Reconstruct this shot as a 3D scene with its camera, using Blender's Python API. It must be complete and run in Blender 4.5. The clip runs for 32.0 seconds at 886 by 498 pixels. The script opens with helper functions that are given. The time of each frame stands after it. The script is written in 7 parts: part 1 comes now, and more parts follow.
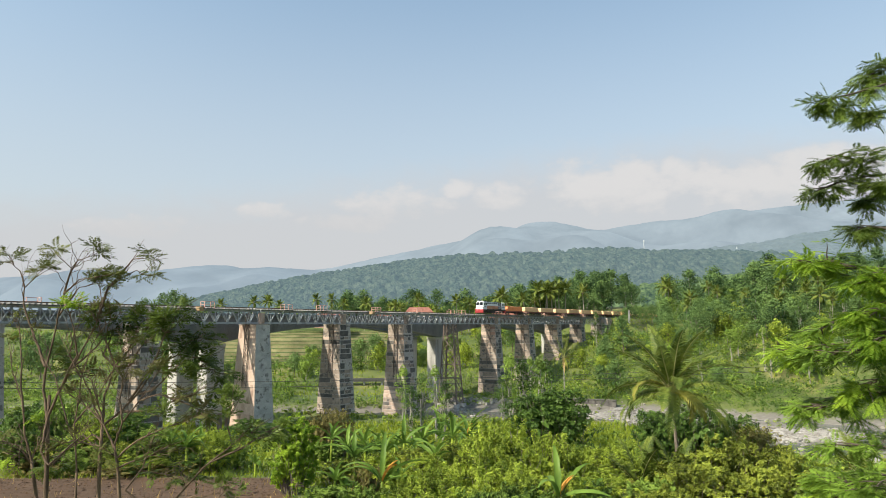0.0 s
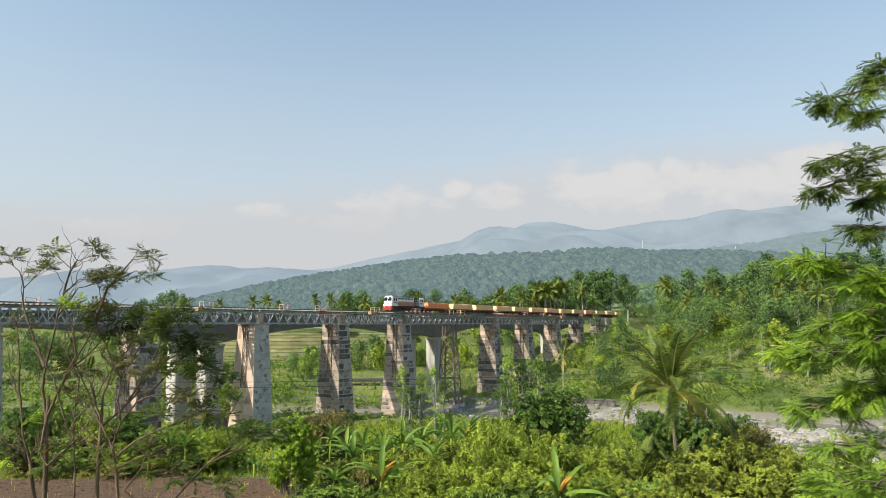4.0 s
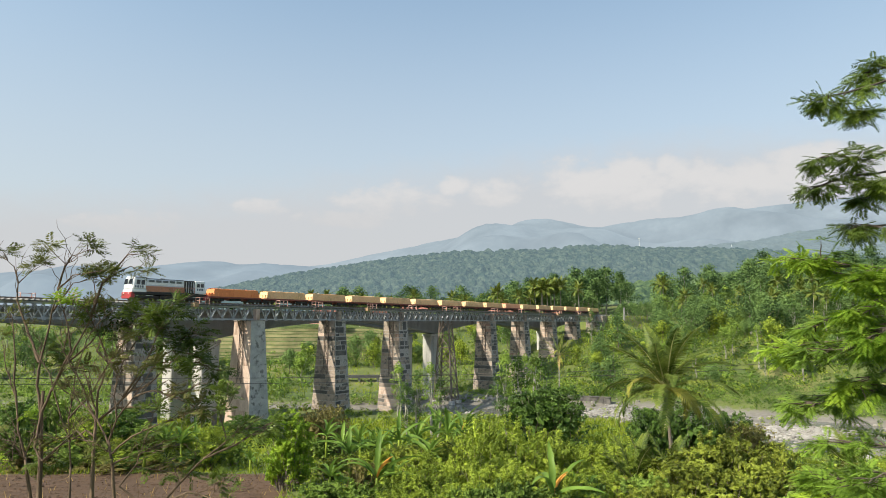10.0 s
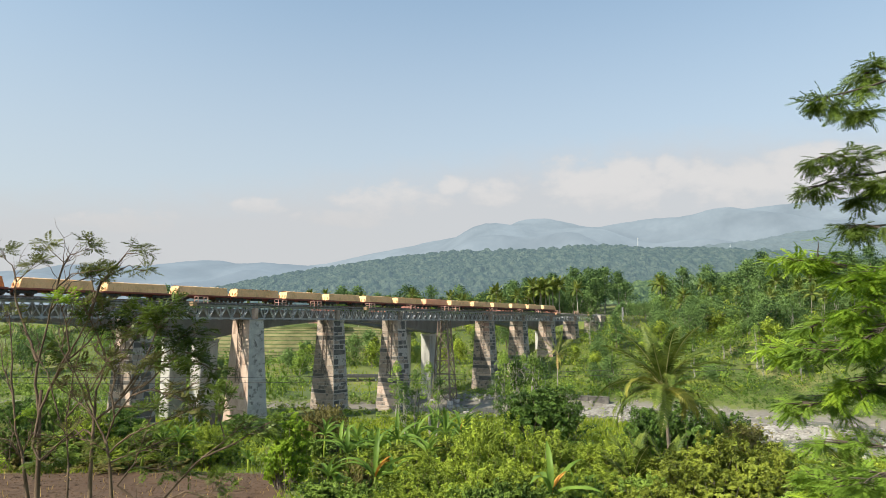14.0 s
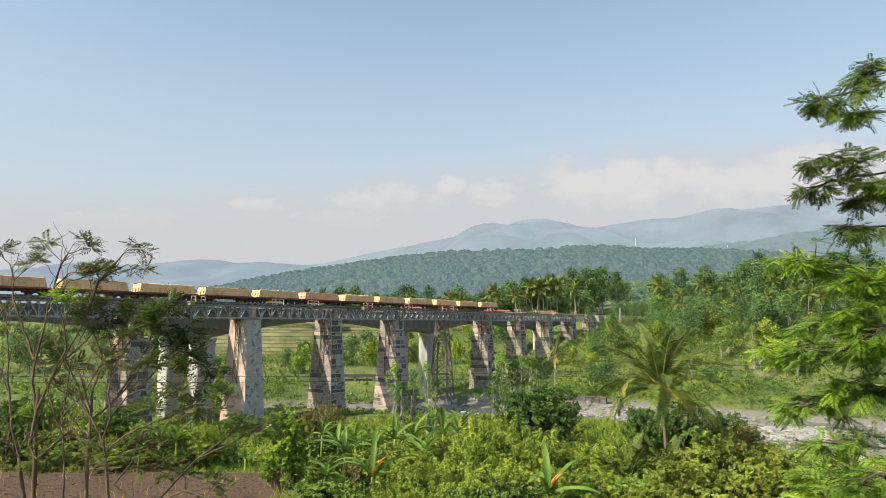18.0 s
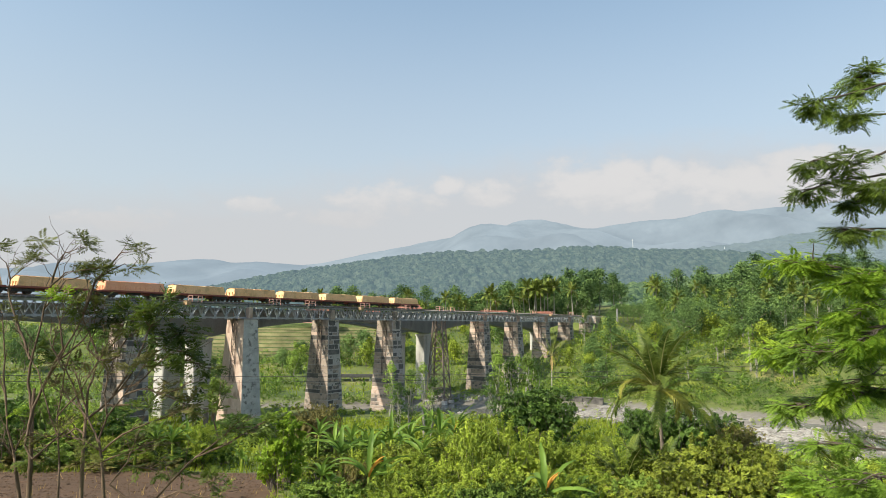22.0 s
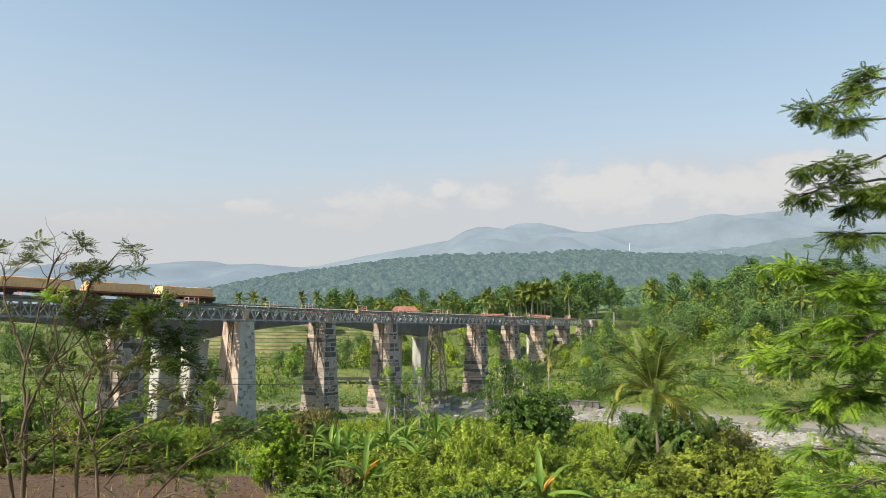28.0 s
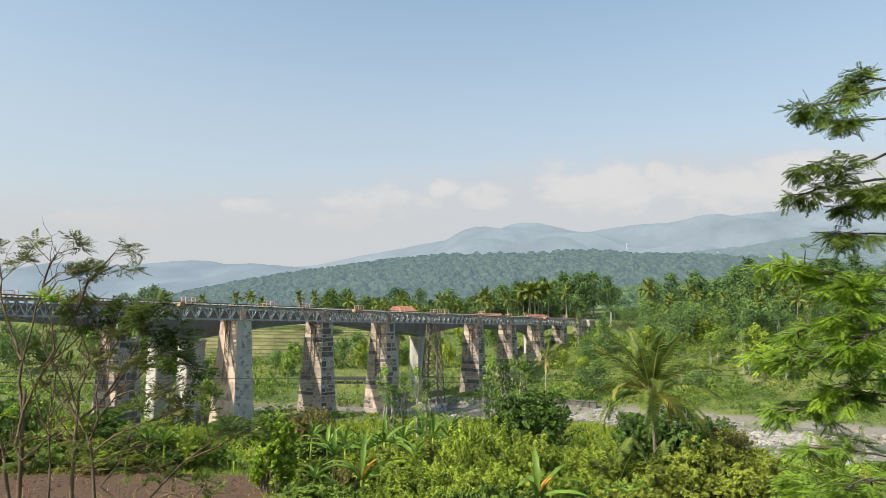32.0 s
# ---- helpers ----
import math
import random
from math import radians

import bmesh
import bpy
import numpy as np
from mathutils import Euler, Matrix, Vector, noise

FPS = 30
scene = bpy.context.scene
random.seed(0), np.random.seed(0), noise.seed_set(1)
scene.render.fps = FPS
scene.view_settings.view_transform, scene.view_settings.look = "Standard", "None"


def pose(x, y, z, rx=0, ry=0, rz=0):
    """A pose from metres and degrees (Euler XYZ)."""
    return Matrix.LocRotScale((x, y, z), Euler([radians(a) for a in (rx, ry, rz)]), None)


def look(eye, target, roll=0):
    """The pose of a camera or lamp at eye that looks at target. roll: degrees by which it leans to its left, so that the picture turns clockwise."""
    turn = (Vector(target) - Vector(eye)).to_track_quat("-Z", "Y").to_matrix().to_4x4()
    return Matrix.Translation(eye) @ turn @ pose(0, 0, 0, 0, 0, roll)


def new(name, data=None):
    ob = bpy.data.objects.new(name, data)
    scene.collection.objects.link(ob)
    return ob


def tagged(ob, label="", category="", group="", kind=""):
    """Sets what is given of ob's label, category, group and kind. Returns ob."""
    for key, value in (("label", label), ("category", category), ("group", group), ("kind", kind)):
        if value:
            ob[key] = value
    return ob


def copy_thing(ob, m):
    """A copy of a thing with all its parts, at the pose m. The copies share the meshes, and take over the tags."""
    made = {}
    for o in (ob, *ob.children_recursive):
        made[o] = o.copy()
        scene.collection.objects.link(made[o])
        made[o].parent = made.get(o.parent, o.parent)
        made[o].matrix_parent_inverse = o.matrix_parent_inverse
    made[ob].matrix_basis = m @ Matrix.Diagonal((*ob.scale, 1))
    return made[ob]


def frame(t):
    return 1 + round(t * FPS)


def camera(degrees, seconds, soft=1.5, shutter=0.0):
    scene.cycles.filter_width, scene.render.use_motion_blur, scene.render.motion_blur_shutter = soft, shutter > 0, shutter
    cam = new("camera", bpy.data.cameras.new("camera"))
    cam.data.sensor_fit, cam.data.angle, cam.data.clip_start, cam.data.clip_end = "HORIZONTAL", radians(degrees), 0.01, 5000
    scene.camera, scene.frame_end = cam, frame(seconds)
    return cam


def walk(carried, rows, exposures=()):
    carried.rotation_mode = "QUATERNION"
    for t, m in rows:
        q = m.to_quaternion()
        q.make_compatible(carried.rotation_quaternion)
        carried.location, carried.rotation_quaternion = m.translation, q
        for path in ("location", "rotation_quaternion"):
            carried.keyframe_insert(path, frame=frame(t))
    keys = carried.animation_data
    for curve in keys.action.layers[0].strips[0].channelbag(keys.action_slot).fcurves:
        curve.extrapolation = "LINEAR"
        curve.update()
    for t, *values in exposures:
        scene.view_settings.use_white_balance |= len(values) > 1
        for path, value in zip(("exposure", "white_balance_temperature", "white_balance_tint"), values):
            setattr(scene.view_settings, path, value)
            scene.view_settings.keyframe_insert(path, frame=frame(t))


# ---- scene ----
cam = camera(69.5, 32.0, soft=0.5)

# The hand-held view: seconds, pan to the right, tilt up, roll (degrees), about one standing place.
SWAY = [(0.0, -0.46, 0.323, -0.273), (0.5, -0.44, 0.329, -0.3), (1.0, -0.425, 0.349, -0.294), (1.5, -0.42, 0.371, -0.252),
        (2.0, -0.413, 0.38, -0.223), (3.0, -0.38, 0.349, -0.314), (3.5, -0.365, 0.337, -0.329), (5.5, -0.34, 0.296, -0.203),
        (6.0, -0.316, 0.267, -0.194), (7.0, -0.249, 0.199, -0.201), (8.0, -0.185, 0.151, -0.157), (9.0, -0.132, 0.092, -0.12)]
SWAY += [(10.0, -0.079, 0.04, -0.11), (11.0, -0.056, 0.018, -0.122), (12.0, -0.029, 0.017, -0.122), (13.0, 0.001, 0.005, -0.046),
         (14.0, 0.037, -0.004, -0.015), (14.5, 0.05, -0.01, 0.018), (16.5, 0.161, -0.015, 0.098), (17.0, 0.183, -0.015, 0.116),
         (18.0, 0.226, -0.013, 0.13), (19.0, 0.266, -0.03, 0.201), (20.0, 0.323, -0.029, 0.191), (21.0, 0.381, -0.01, 0.257)]
SWAY += [(22.0, 0.461, 0.03, 0.306), (23.0, 0.534, 0.073, 0.335), (24.0, 0.591, 0.104, 0.424), (25.0, 0.674, 0.161, 0.43),
         (25.5, 0.691, 0.188, 0.404), (27.5, 0.701, 0.276, 0.501), (28.0, 0.714, 0.29, 0.536), (29.0, 0.772, 0.335, 0.489),
         (30.0, 0.828, 0.356, 0.525), (31.0, 0.897, 0.304, 0.509), (32.0, 0.95, 0.266, 0.567)]
TILT = 6.613


def view(t, pan, tilt, roll):
    eye = Vector((0.04 * t / 32, 0, 0))
    a, b = radians(pan), radians(TILT + tilt)
    return look(eye, eye + Vector((math.sin(a) * math.cos(b), math.cos(a) * math.cos(b), math.sin(b))) * 50, roll)


walk(cam, [(row[0], view(*row)) for row in SWAY])

# ---- world, sun, exposure ----
SUN_AZ, SUN_EL = radians(238), radians(42)          # bearing from +Y, clockwise: from the left, a little behind
world = bpy.data.worlds.new("sky")
scene.world = world
world.use_nodes = True
wn, wl = world.node_tree.nodes, world.node_tree.links
wn.clear()


def wnode(kind, **values):
    n = wn.new(kind)
    for k, v in values.items():
        n.inputs[k].default_value = v
    return n


def wmath(op, a, b):
    n = wn.new("ShaderNodeMath")
    n.operation = op
    n.use_clamp = op == "MULTIPLY"
    for i, v in enumerate((a, b)):
        if isinstance(v, (int, float)):
            n.inputs[i].default_value = v
        else:
            wl.new(v, n.inputs[i])
    return n.outputs[0]


def wramp(src, lo, hi):
    n = wn.new("ShaderNodeMapRange")
    n.interpolation_type = "SMOOTHSTEP"
    n.inputs["From Min"].default_value, n.inputs["From Max"].default_value = lo, hi
    wl.new(src, n.inputs["Value"])
    return n.outputs["Result"]


def wmix(fac, a, b):
    n = wn.new("ShaderNodeMix")
    n.data_type = "RGBA"
    wl.new(fac, n.inputs[0])
    for sock, v in ((n.inputs[6], a), (n.inputs[7], b)):
        if isinstance(v, tuple):
            sock.default_value = v
        else:
            wl.new(v, sock)
    return n.outputs[2]


sky = wn.new("ShaderNodeTexSky")
sky.sky_type, sky.sun_disc = "NISHITA", False
sky.sun_elevation, sky.sun_rotation = SUN_EL, SUN_AZ
sky.air_density, sky.dust_density, sky.ozone_density, sky.altitude = 1.0, 2.2, 1.5, 200
sky_gain = wn.new("ShaderNodeMix")
sky_gain.data_type, sky_gain.blend_type = "RGBA", "MULTIPLY"
sky_gain.inputs[0].default_value = 1
sky_gain.inputs[7].default_value = (0.143, 0.173, 0.160, 1)
wl.new(sky.outputs[0], sky_gain.inputs[6])
coord = wn.new("ShaderNodeTexCoord")
split = wn.new("ShaderNodeSeparateXYZ")
wl.new(coord.outputs["Generated"], split.inputs[0])
up_z = split.outputs[2]
# milky haze towards the horizon
haze = wmath("SUBTRACT", 1.0, wramp(up_z, -0.02, 0.75))
hazy = wmix(wmath("MULTIPLY", haze, 0.9), sky_gain.outputs[2], (0.452, 0.462, 0.474, 1))
# banks of soft cumulus low over the hills, in tangents to the side and upward
def wdiv(a, b):
    n = wn.new("ShaderNodeMath")
    n.operation = "DIVIDE"
    wl.new(a, n.inputs[0])
    wl.new(b, n.inputs[1])
    return n.outputs[0]


ahead = wmath("MAXIMUM", wmath("ABSOLUTE", split.outputs[1], 0.0), 0.05)
side_t, up_t = wdiv(split.outputs[0], ahead), wdiv(up_z, ahead)
stretch = wn.new("ShaderNodeMapping")
stretch.inputs["Scale"].default_value = (1.0, 1.0, 1.7)
stretch.inputs["Location"].default_value = (0.37, 0.2, 0.13)
wl.new(coord.outputs["Generated"], stretch.inputs[0])
puff = wnode("ShaderNodeTexNoise", Scale=24.0, Detail=8.0, Roughness=0.58)
wl.new(stretch.outputs[0], puff.inputs["Vector"])
wide = wnode("ShaderNodeTexNoise", Scale=5.0, Detail=3.0)
wl.new(stretch.outputs[0], wide.inputs["Vector"])
ragged = wmath("ADD", wmath("DIVIDE", wmath("SUBTRACT", puff.outputs["Fac"], 0.5), 0.34), wmath("SUBTRACT", wide.outputs["Fac"], 0.5))


def bank(u, v, ru, rv):
    """How deep a direction lies inside one heap of cloud."""
    a = wmath("POWER", wmath("DIVIDE", wmath("SUBTRACT", side_t, u), ru), 2.0)
    b = wmath("POWER", wmath("DIVIDE", wmath("SUBTRACT", up_t, v), rv), 2.0)
    return wmath("SUBTRACT", 1.0, wmath("ADD", a, b))


heaps = None
for u, v, ru, rv in ((-0.294, 0.184, 0.045, 0.016), (-0.50, 0.160, 0.10, 0.02), (-0.08, 0.196, 0.11, 0.030), (0.012, 0.216, 0.035, 0.018), (0.08, 0.205, 0.05, 0.025),
                     (0.26, 0.220, 0.13, 0.048), (0.366, 0.246, 0.032, 0.022), (0.47, 0.220, 0.10, 0.045), (0.62, 0.245, 0.12, 0.05), (0.9, 0.25, 0.2, 0.06), (-0.15, 0.165, 0.08, 0.018)):
    one = bank(u, v, ru, rv)
    heaps = one if heaps is None else wmath("MAXIMUM", heaps, one)
depth_in = wmath("ADD", heaps, ragged)
cloud = wramp(depth_in, -0.2, 1.0)
top_edge = wmath("ADD", wmath("MULTIPLY", wramp(side_t, -0.55, 0.6), 0.095), 0.195)
mist = wmath("SUBTRACT", 1.0, wramp(wmath("SUBTRACT", wmath("SUBTRACT", up_t, top_edge), wmath("DIVIDE", ragged, 60.0)), -0.055, 0.045))
crest = wmath("MULTIPLY", cloud, wramp(wmath("ADD", up_t, wmath("DIVIDE", ragged, 40.0)), 0.150, 0.225))
misty = wmix(wmath("MULTIPLY", mist, 0.80), hazy, (0.444, 0.446, 0.456, 1))
bulk = wmix(wmath("MULTIPLY", cloud, 0.55), misty, (0.470, 0.466, 0.466, 1))
clouded = wmix(wmath("MULTIPLY", crest, 0.62), bulk, (0.560, 0.548, 0.540, 1))
below = wmix(wramp(up_z, -0.08, 0.0), (0.07, 0.09, 0.05, 1), clouded)
bg = wn.new("ShaderNodeBackground")
wl.new(below, bg.inputs[0])
wo = wn.new("ShaderNodeOutputWorld")
wl.new(bg.outputs[0], wo.inputs[0])

sun = new("sun", bpy.data.lights.new("sun", "SUN"))
sun.data.energy, sun.data.angle, sun.data.color = 5.0, radians(0.6), (1.0, 0.92, 0.76)
sun_dir = Vector((math.sin(SUN_AZ) * math.cos(SUN_EL), math.cos(SUN_AZ) * math.cos(SUN_EL), math.sin(SUN_EL)))
sun.matrix_world = look(sun_dir * 100, (0, 0, 0))
scene.view_settings.exposure = 0.48


# ---- materials ----
def surface(name, c1, c2, scale=1.0, rough=0.7, metal=0.0, bump=0.3, grain=14.0, vary=0.12, stain=None, stain_scale=0.35, stain_lo=0.55, stretch_z=1.0):
    """Two-tone noise, a finer grain, an optional stain with its own shape, bump and a change from object to object."""
    m = bpy.data.materials.new(name)
    m.use_nodes = True
    n, l = m.node_tree.nodes, m.node_tree.links
    b = n["Principled BSDF"]
    b.inputs["Metallic"].default_value = metal
    tc = n.new("ShaderNodeTexCoord")
    mp = n.new("ShaderNodeMapping")
    mp.inputs["Scale"].default_value = (1, 1, stretch_z)
    l.new(tc.outputs["Object"], mp.inputs[0])
    info = n.new("ShaderNodeObjectInfo")
    off = n.new("ShaderNodeVectorMath")
    off.operation = "MULTIPLY_ADD"
    off.inputs[1].default_value = (1, 1, 1)
    mul = n.new("ShaderNodeMath")
    mul.operation = "MULTIPLY"
    mul.inputs[1].default_value = 37.0
    l.new(info.outputs["Random"], mul.inputs[0])
    l.new(mp.outputs[0], off.inputs[0])
    l.new(mul.outputs[0], off.inputs[2])

    def noise_at(sc, detail):
        t = n.new("ShaderNodeTexNoise")
        t.inputs["Scale"].default_value, t.inputs["Detail"].default_value = sc, detail
        l.new(off.outputs[0], t.inputs["Vector"])
        return t.outputs["Fac"]

    def ramp(src, lo, hi):
        t = n.new("ShaderNodeMapRange")
        t.inputs["From Min"].default_value, t.inputs["From Max"].default_value = lo, hi
        l.new(src, t.inputs["Value"])
        return t.outputs["Result"]

    def mix(fac, a, bb, kind="MIX"):
        t = n.new("ShaderNodeMix")
        t.data_type, t.blend_type = "RGBA", kind
        for sock, v in ((t.inputs[0], fac), (t.inputs[6], a), (t.inputs[7], bb)):
            if isinstance(v, (tuple, float, int)):
                sock.default_value = v if not isinstance(v, tuple) else (*v, 1)
            else:
                l.new(v, sock)
        return t.outputs[2]

    big, fine = noise_at(scale, 5), noise_at(scale * grain, 4)
    col = mix(ramp(big, 0.32, 0.68), c1, c2)
    if stain:
        col = mix(ramp(noise_at(stain_scale, 6), stain_lo, stain_lo + 0.1), col, stain)
    g = ramp(fine, 0.25, 0.75)
    hsv = n.new("ShaderNodeHueSaturation")
    hsv.inputs["Hue"].default_value = 0.5
    l.new(col, hsv.inputs["Color"])
    val = n.new("ShaderNodeMath")
    val.operation = "MULTIPLY_ADD"
    l.new(g, val.inputs[0])
    val.inputs[1].default_value, val.inputs[2].default_value = 0.3, 0.85 - vary / 2
    val2 = n.new("ShaderNodeMath")
    val2.operation = "MULTIPLY_ADD"
    l.new(info.outputs["Random"], val2.inputs[0])
    val2.inputs[1].default_value = vary
    l.new(val.outputs[0], val2.inputs[2])
    l.new(val2.outputs[0], hsv.inputs["Value"])
    l.new(hsv.outputs[0], b.inputs["Base Color"])
    rr = n.new("ShaderNodeMapRange")
    l.new(fine, rr.inputs["Value"])
    rr.inputs["To Min"].default_value, rr.inputs["To Max"].default_value = max(0, rough - 0.12), min(1, rough + 0.12)
    l.new(rr.outputs["Result"], b.inputs["Roughness"])
    bp = n.new("ShaderNodeBump")
    bp.inputs["Strength"].default_value, bp.inputs["Distance"].default_value = bump, 0.03
    l.new(fine, bp.inputs["Height"])
    l.new(bp.outputs[0], b.inputs["Normal"])
    return m


def leafy(name, dark, light, through_light=0.35, rough=0.5, vary=0.5, clumps=0.45):
    """Leaves: each island and each object takes its own shade; light passes through."""
    m = bpy.data.materials.new(name)
    m.use_nodes = True
    n, l = m.node_tree.nodes, m.node_tree.links
    b = n["Principled BSDF"]
    b.inputs["Roughness"].default_value = rough
    b.inputs["Specular IOR Level"].default_value = 0.14
    geo, info = n.new("ShaderNodeNewGeometry"), n.new("ShaderNodeObjectInfo")
    add = n.new("ShaderNodeMath")
    add.operation = "MULTIPLY_ADD"
    l.new(geo.outputs["Random Per Island"], add.inputs[0])
    add.inputs[1].default_value = 1 - vary
    mul = n.new("ShaderNodeMath")
    mul.operation = "MULTIPLY"
    mul.inputs[1].default_value = vary
    l.new(info.outputs["Random"], mul.inputs[0])
    l.new(mul.outputs[0], add.inputs[2])
    # whole sprays and clumps differ, as well as single leaves
    patch = n.new("ShaderNodeTexNoise")
    patch.inputs["Scale"].default_value, patch.inputs["Detail"].default_value = clumps, 3
    l.new(geo.outputs["Position"], patch.inputs["Vector"])
    spread_ = n.new("ShaderNodeMapRange")
    spread_.inputs["From Min"].default_value, spread_.inputs["From Max"].default_value = 0.41, 0.59
    l.new(patch.outputs["Fac"], spread_.inputs["Value"])
    both = n.new("ShaderNodeMix")
    both.data_type = "FLOAT"
    both.inputs[0].default_value = 0.48
    l.new(add.outputs[0], both.inputs[2])
    l.new(spread_.outputs["Result"], both.inputs[3])
    mx = n.new("ShaderNodeMix")
    mx.data_type = "RGBA"
    mx.inputs[6].default_value, mx.inputs[7].default_value = (*dark, 1), (*light, 1)
    l.new(both.outputs[0], mx.inputs[0])
    l.new(mx.outputs[2], b.inputs["Base Color"])
    tr = n.new("ShaderNodeBsdfTranslucent")
    l.new(mx.outputs[2], tr.inputs["Color"])
    ms = n.new("ShaderNodeMixShader")
    ms.inputs[0].default_value = through_light
    l.new(b.outputs[0], ms.inputs[1])
    l.new(tr.outputs[0], ms.inputs[2])
    l.new(ms.outputs[0], n["Material Output"].inputs[0])
    return m


def distant(name, col, col2, haze_glow, scale, wooded=1.0):
    """Far country seen through miles of air: a backdrop whose emission paints the haze in."""
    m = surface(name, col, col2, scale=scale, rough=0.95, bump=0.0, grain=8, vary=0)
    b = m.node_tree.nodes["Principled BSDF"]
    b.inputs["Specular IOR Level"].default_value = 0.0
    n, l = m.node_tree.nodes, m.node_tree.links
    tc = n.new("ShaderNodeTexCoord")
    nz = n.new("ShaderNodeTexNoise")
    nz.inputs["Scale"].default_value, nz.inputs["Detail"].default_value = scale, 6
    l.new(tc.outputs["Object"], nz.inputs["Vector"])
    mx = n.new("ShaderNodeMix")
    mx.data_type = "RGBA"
    mx.inputs[6].default_value, mx.inputs[7].default_value = (*[g * 0.80 for g in haze_glow], 1), (*[g * 1.20 for g in haze_glow], 1)
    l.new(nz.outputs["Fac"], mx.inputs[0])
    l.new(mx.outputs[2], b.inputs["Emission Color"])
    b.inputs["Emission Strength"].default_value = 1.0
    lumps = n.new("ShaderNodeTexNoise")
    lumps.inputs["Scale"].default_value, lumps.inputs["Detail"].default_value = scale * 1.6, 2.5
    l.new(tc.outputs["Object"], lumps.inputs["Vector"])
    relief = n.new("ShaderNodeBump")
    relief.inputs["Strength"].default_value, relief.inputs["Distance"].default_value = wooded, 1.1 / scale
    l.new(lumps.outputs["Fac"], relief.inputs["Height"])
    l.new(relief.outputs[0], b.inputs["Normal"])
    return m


M = {}
M["steel"] = surface("painted_steel", (0.24, 0.26, 0.28), (0.37, 0.39, 0.41), 1.5, 0.5, 0.2, stain=(0.12, 0.07, 0.045), stain_lo=0.6)
M["dark_steel"] = surface("dark_steel", (0.035, 0.035, 0.04), (0.07, 0.065, 0.06), 1.5, 0.6, 0.3)
M["rust"] = surface("rusty_steel", (0.12, 0.092, 0.075), (0.23, 0.18, 0.15), 2.0, 0.8, 0.2)
M["rail"] = surface("rail_steel", (0.10, 0.07, 0.055), (0.18, 0.14, 0.12), 3, 0.4, 0.8)
M["sleeper"] = surface("weathered_sleeper", (0.15, 0.145, 0.14), (0.32, 0.31, 0.295), 3, 0.85, vary=0.4)
M["plank"] = surface("weathered_plank", (0.05, 0.05, 0.05), (0.10, 0.10, 0.095), 3, 0.85, vary=0.3)
M["pink_rail"] = surface("faded_red_paint", (0.50, 0.24, 0.19), (0.58, 0.36, 0.30), 3, 0.6)
M["orange_box"] = surface("weathered_timber", (0.28, 0.18, 0.095), (0.38, 0.26, 0.15), 3, 0.8)
M["concrete"] = surface("new_concrete", (0.40, 0.385, 0.36), (0.50, 0.48, 0.45), 0.5, 0.85, stain=(0.27, 0.26, 0.24), stain_scale=0.25, stretch_z=0.25)
M["girder"] = surface("girder_concrete", (0.15, 0.155, 0.16), (0.21, 0.21, 0.21), 0.4, 0.85, stain=(0.11, 0.11, 0.11), stain_scale=0.2, stretch_z=0.4)
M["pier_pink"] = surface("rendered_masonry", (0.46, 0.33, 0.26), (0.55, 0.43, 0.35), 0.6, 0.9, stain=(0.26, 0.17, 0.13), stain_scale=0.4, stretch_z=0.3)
# Pier render greyed to stand for the unlit side; the dark stain is real.
M["pier_shaded"] = surface("grey_render", (0.33, 0.32, 0.30), (0.47, 0.45, 0.42), 0.7, 0.9, stain=(0.16, 0.15, 0.14), stain_scale=0.9, stain_lo=0.56)
M["stone_dark"] = surface("blackened_stone", (0.070, 0.066, 0.062), (0.135, 0.122, 0.11), 0.9, 0.9, bump=0.6, vary=0.35)
M["stone_mid"] = surface("old_stone", (0.25, 0.20, 0.165), (0.38, 0.30, 0.24), 0.9, 0.9, bump=0.6, vary=0.3, stain=(0.11, 0.10, 0.09), stain_scale=0.8, stain_lo=0.54)
M["mortar"] = surface("lime_mortar", (0.29, 0.262, 0.235), (0.43, 0.395, 0.355), 1.2, 0.9, stain=(0.15, 0.135, 0.12), stain_scale=1.2)
M["white_paint"] = surface("white_paint", (0.72, 0.72, 0.72), (0.82, 0.82, 0.81), 0.6, 0.35, bump=0.05, vary=0.0)
M["loco_red"] = surface("red_paint", (0.30, 0.025, 0.03), (0.38, 0.04, 0.04), 0.6, 0.35, bump=0.05, vary=0.0)
M["loco_orange"] = surface("rust_orange_paint", (0.42, 0.17, 0.085), (0.50, 0.22, 0.12), 0.6, 0.45, bump=0.05, vary=0.0)
M["loco_grey"] = surface("grey_paint", (0.52, 0.53, 0.55), (0.62, 0.63, 0.65), 0.6, 0.45, bump=0.05, vary=0.0)
M["logo"] = surface("logo_paint", (0.06, 0.07, 0.11), (0.09, 0.10, 0.15), 0.6, 0.4, bump=0.05, vary=0.0)
M["roof_grey"] = surface("sooty_roof", (0.08, 0.085, 0.09), (0.14, 0.145, 0.15), 0.8, 0.6)
M["black"] = surface("running_gear", (0.02, 0.018, 0.018), (0.045, 0.04, 0.035), 2, 0.7)
M["glass"] = surface("dark_window", (0.02, 0.025, 0.03), (0.03, 0.035, 0.04), 1, 0.08, bump=0.0)
M["wagon_red"] = surface("wagon_frame_paint", (0.22, 0.062, 0.045), (0.30, 0.09, 0.065), 1.0, 0.7)
M["yellow"] = surface("yellow_box_paint", (0.74, 0.445, 0.21), (0.80, 0.50, 0.255), 0.5, 0.6, bump=0.15, vary=0.12, stain=(0.62, 0.38, 0.18), stain_scale=0.6)
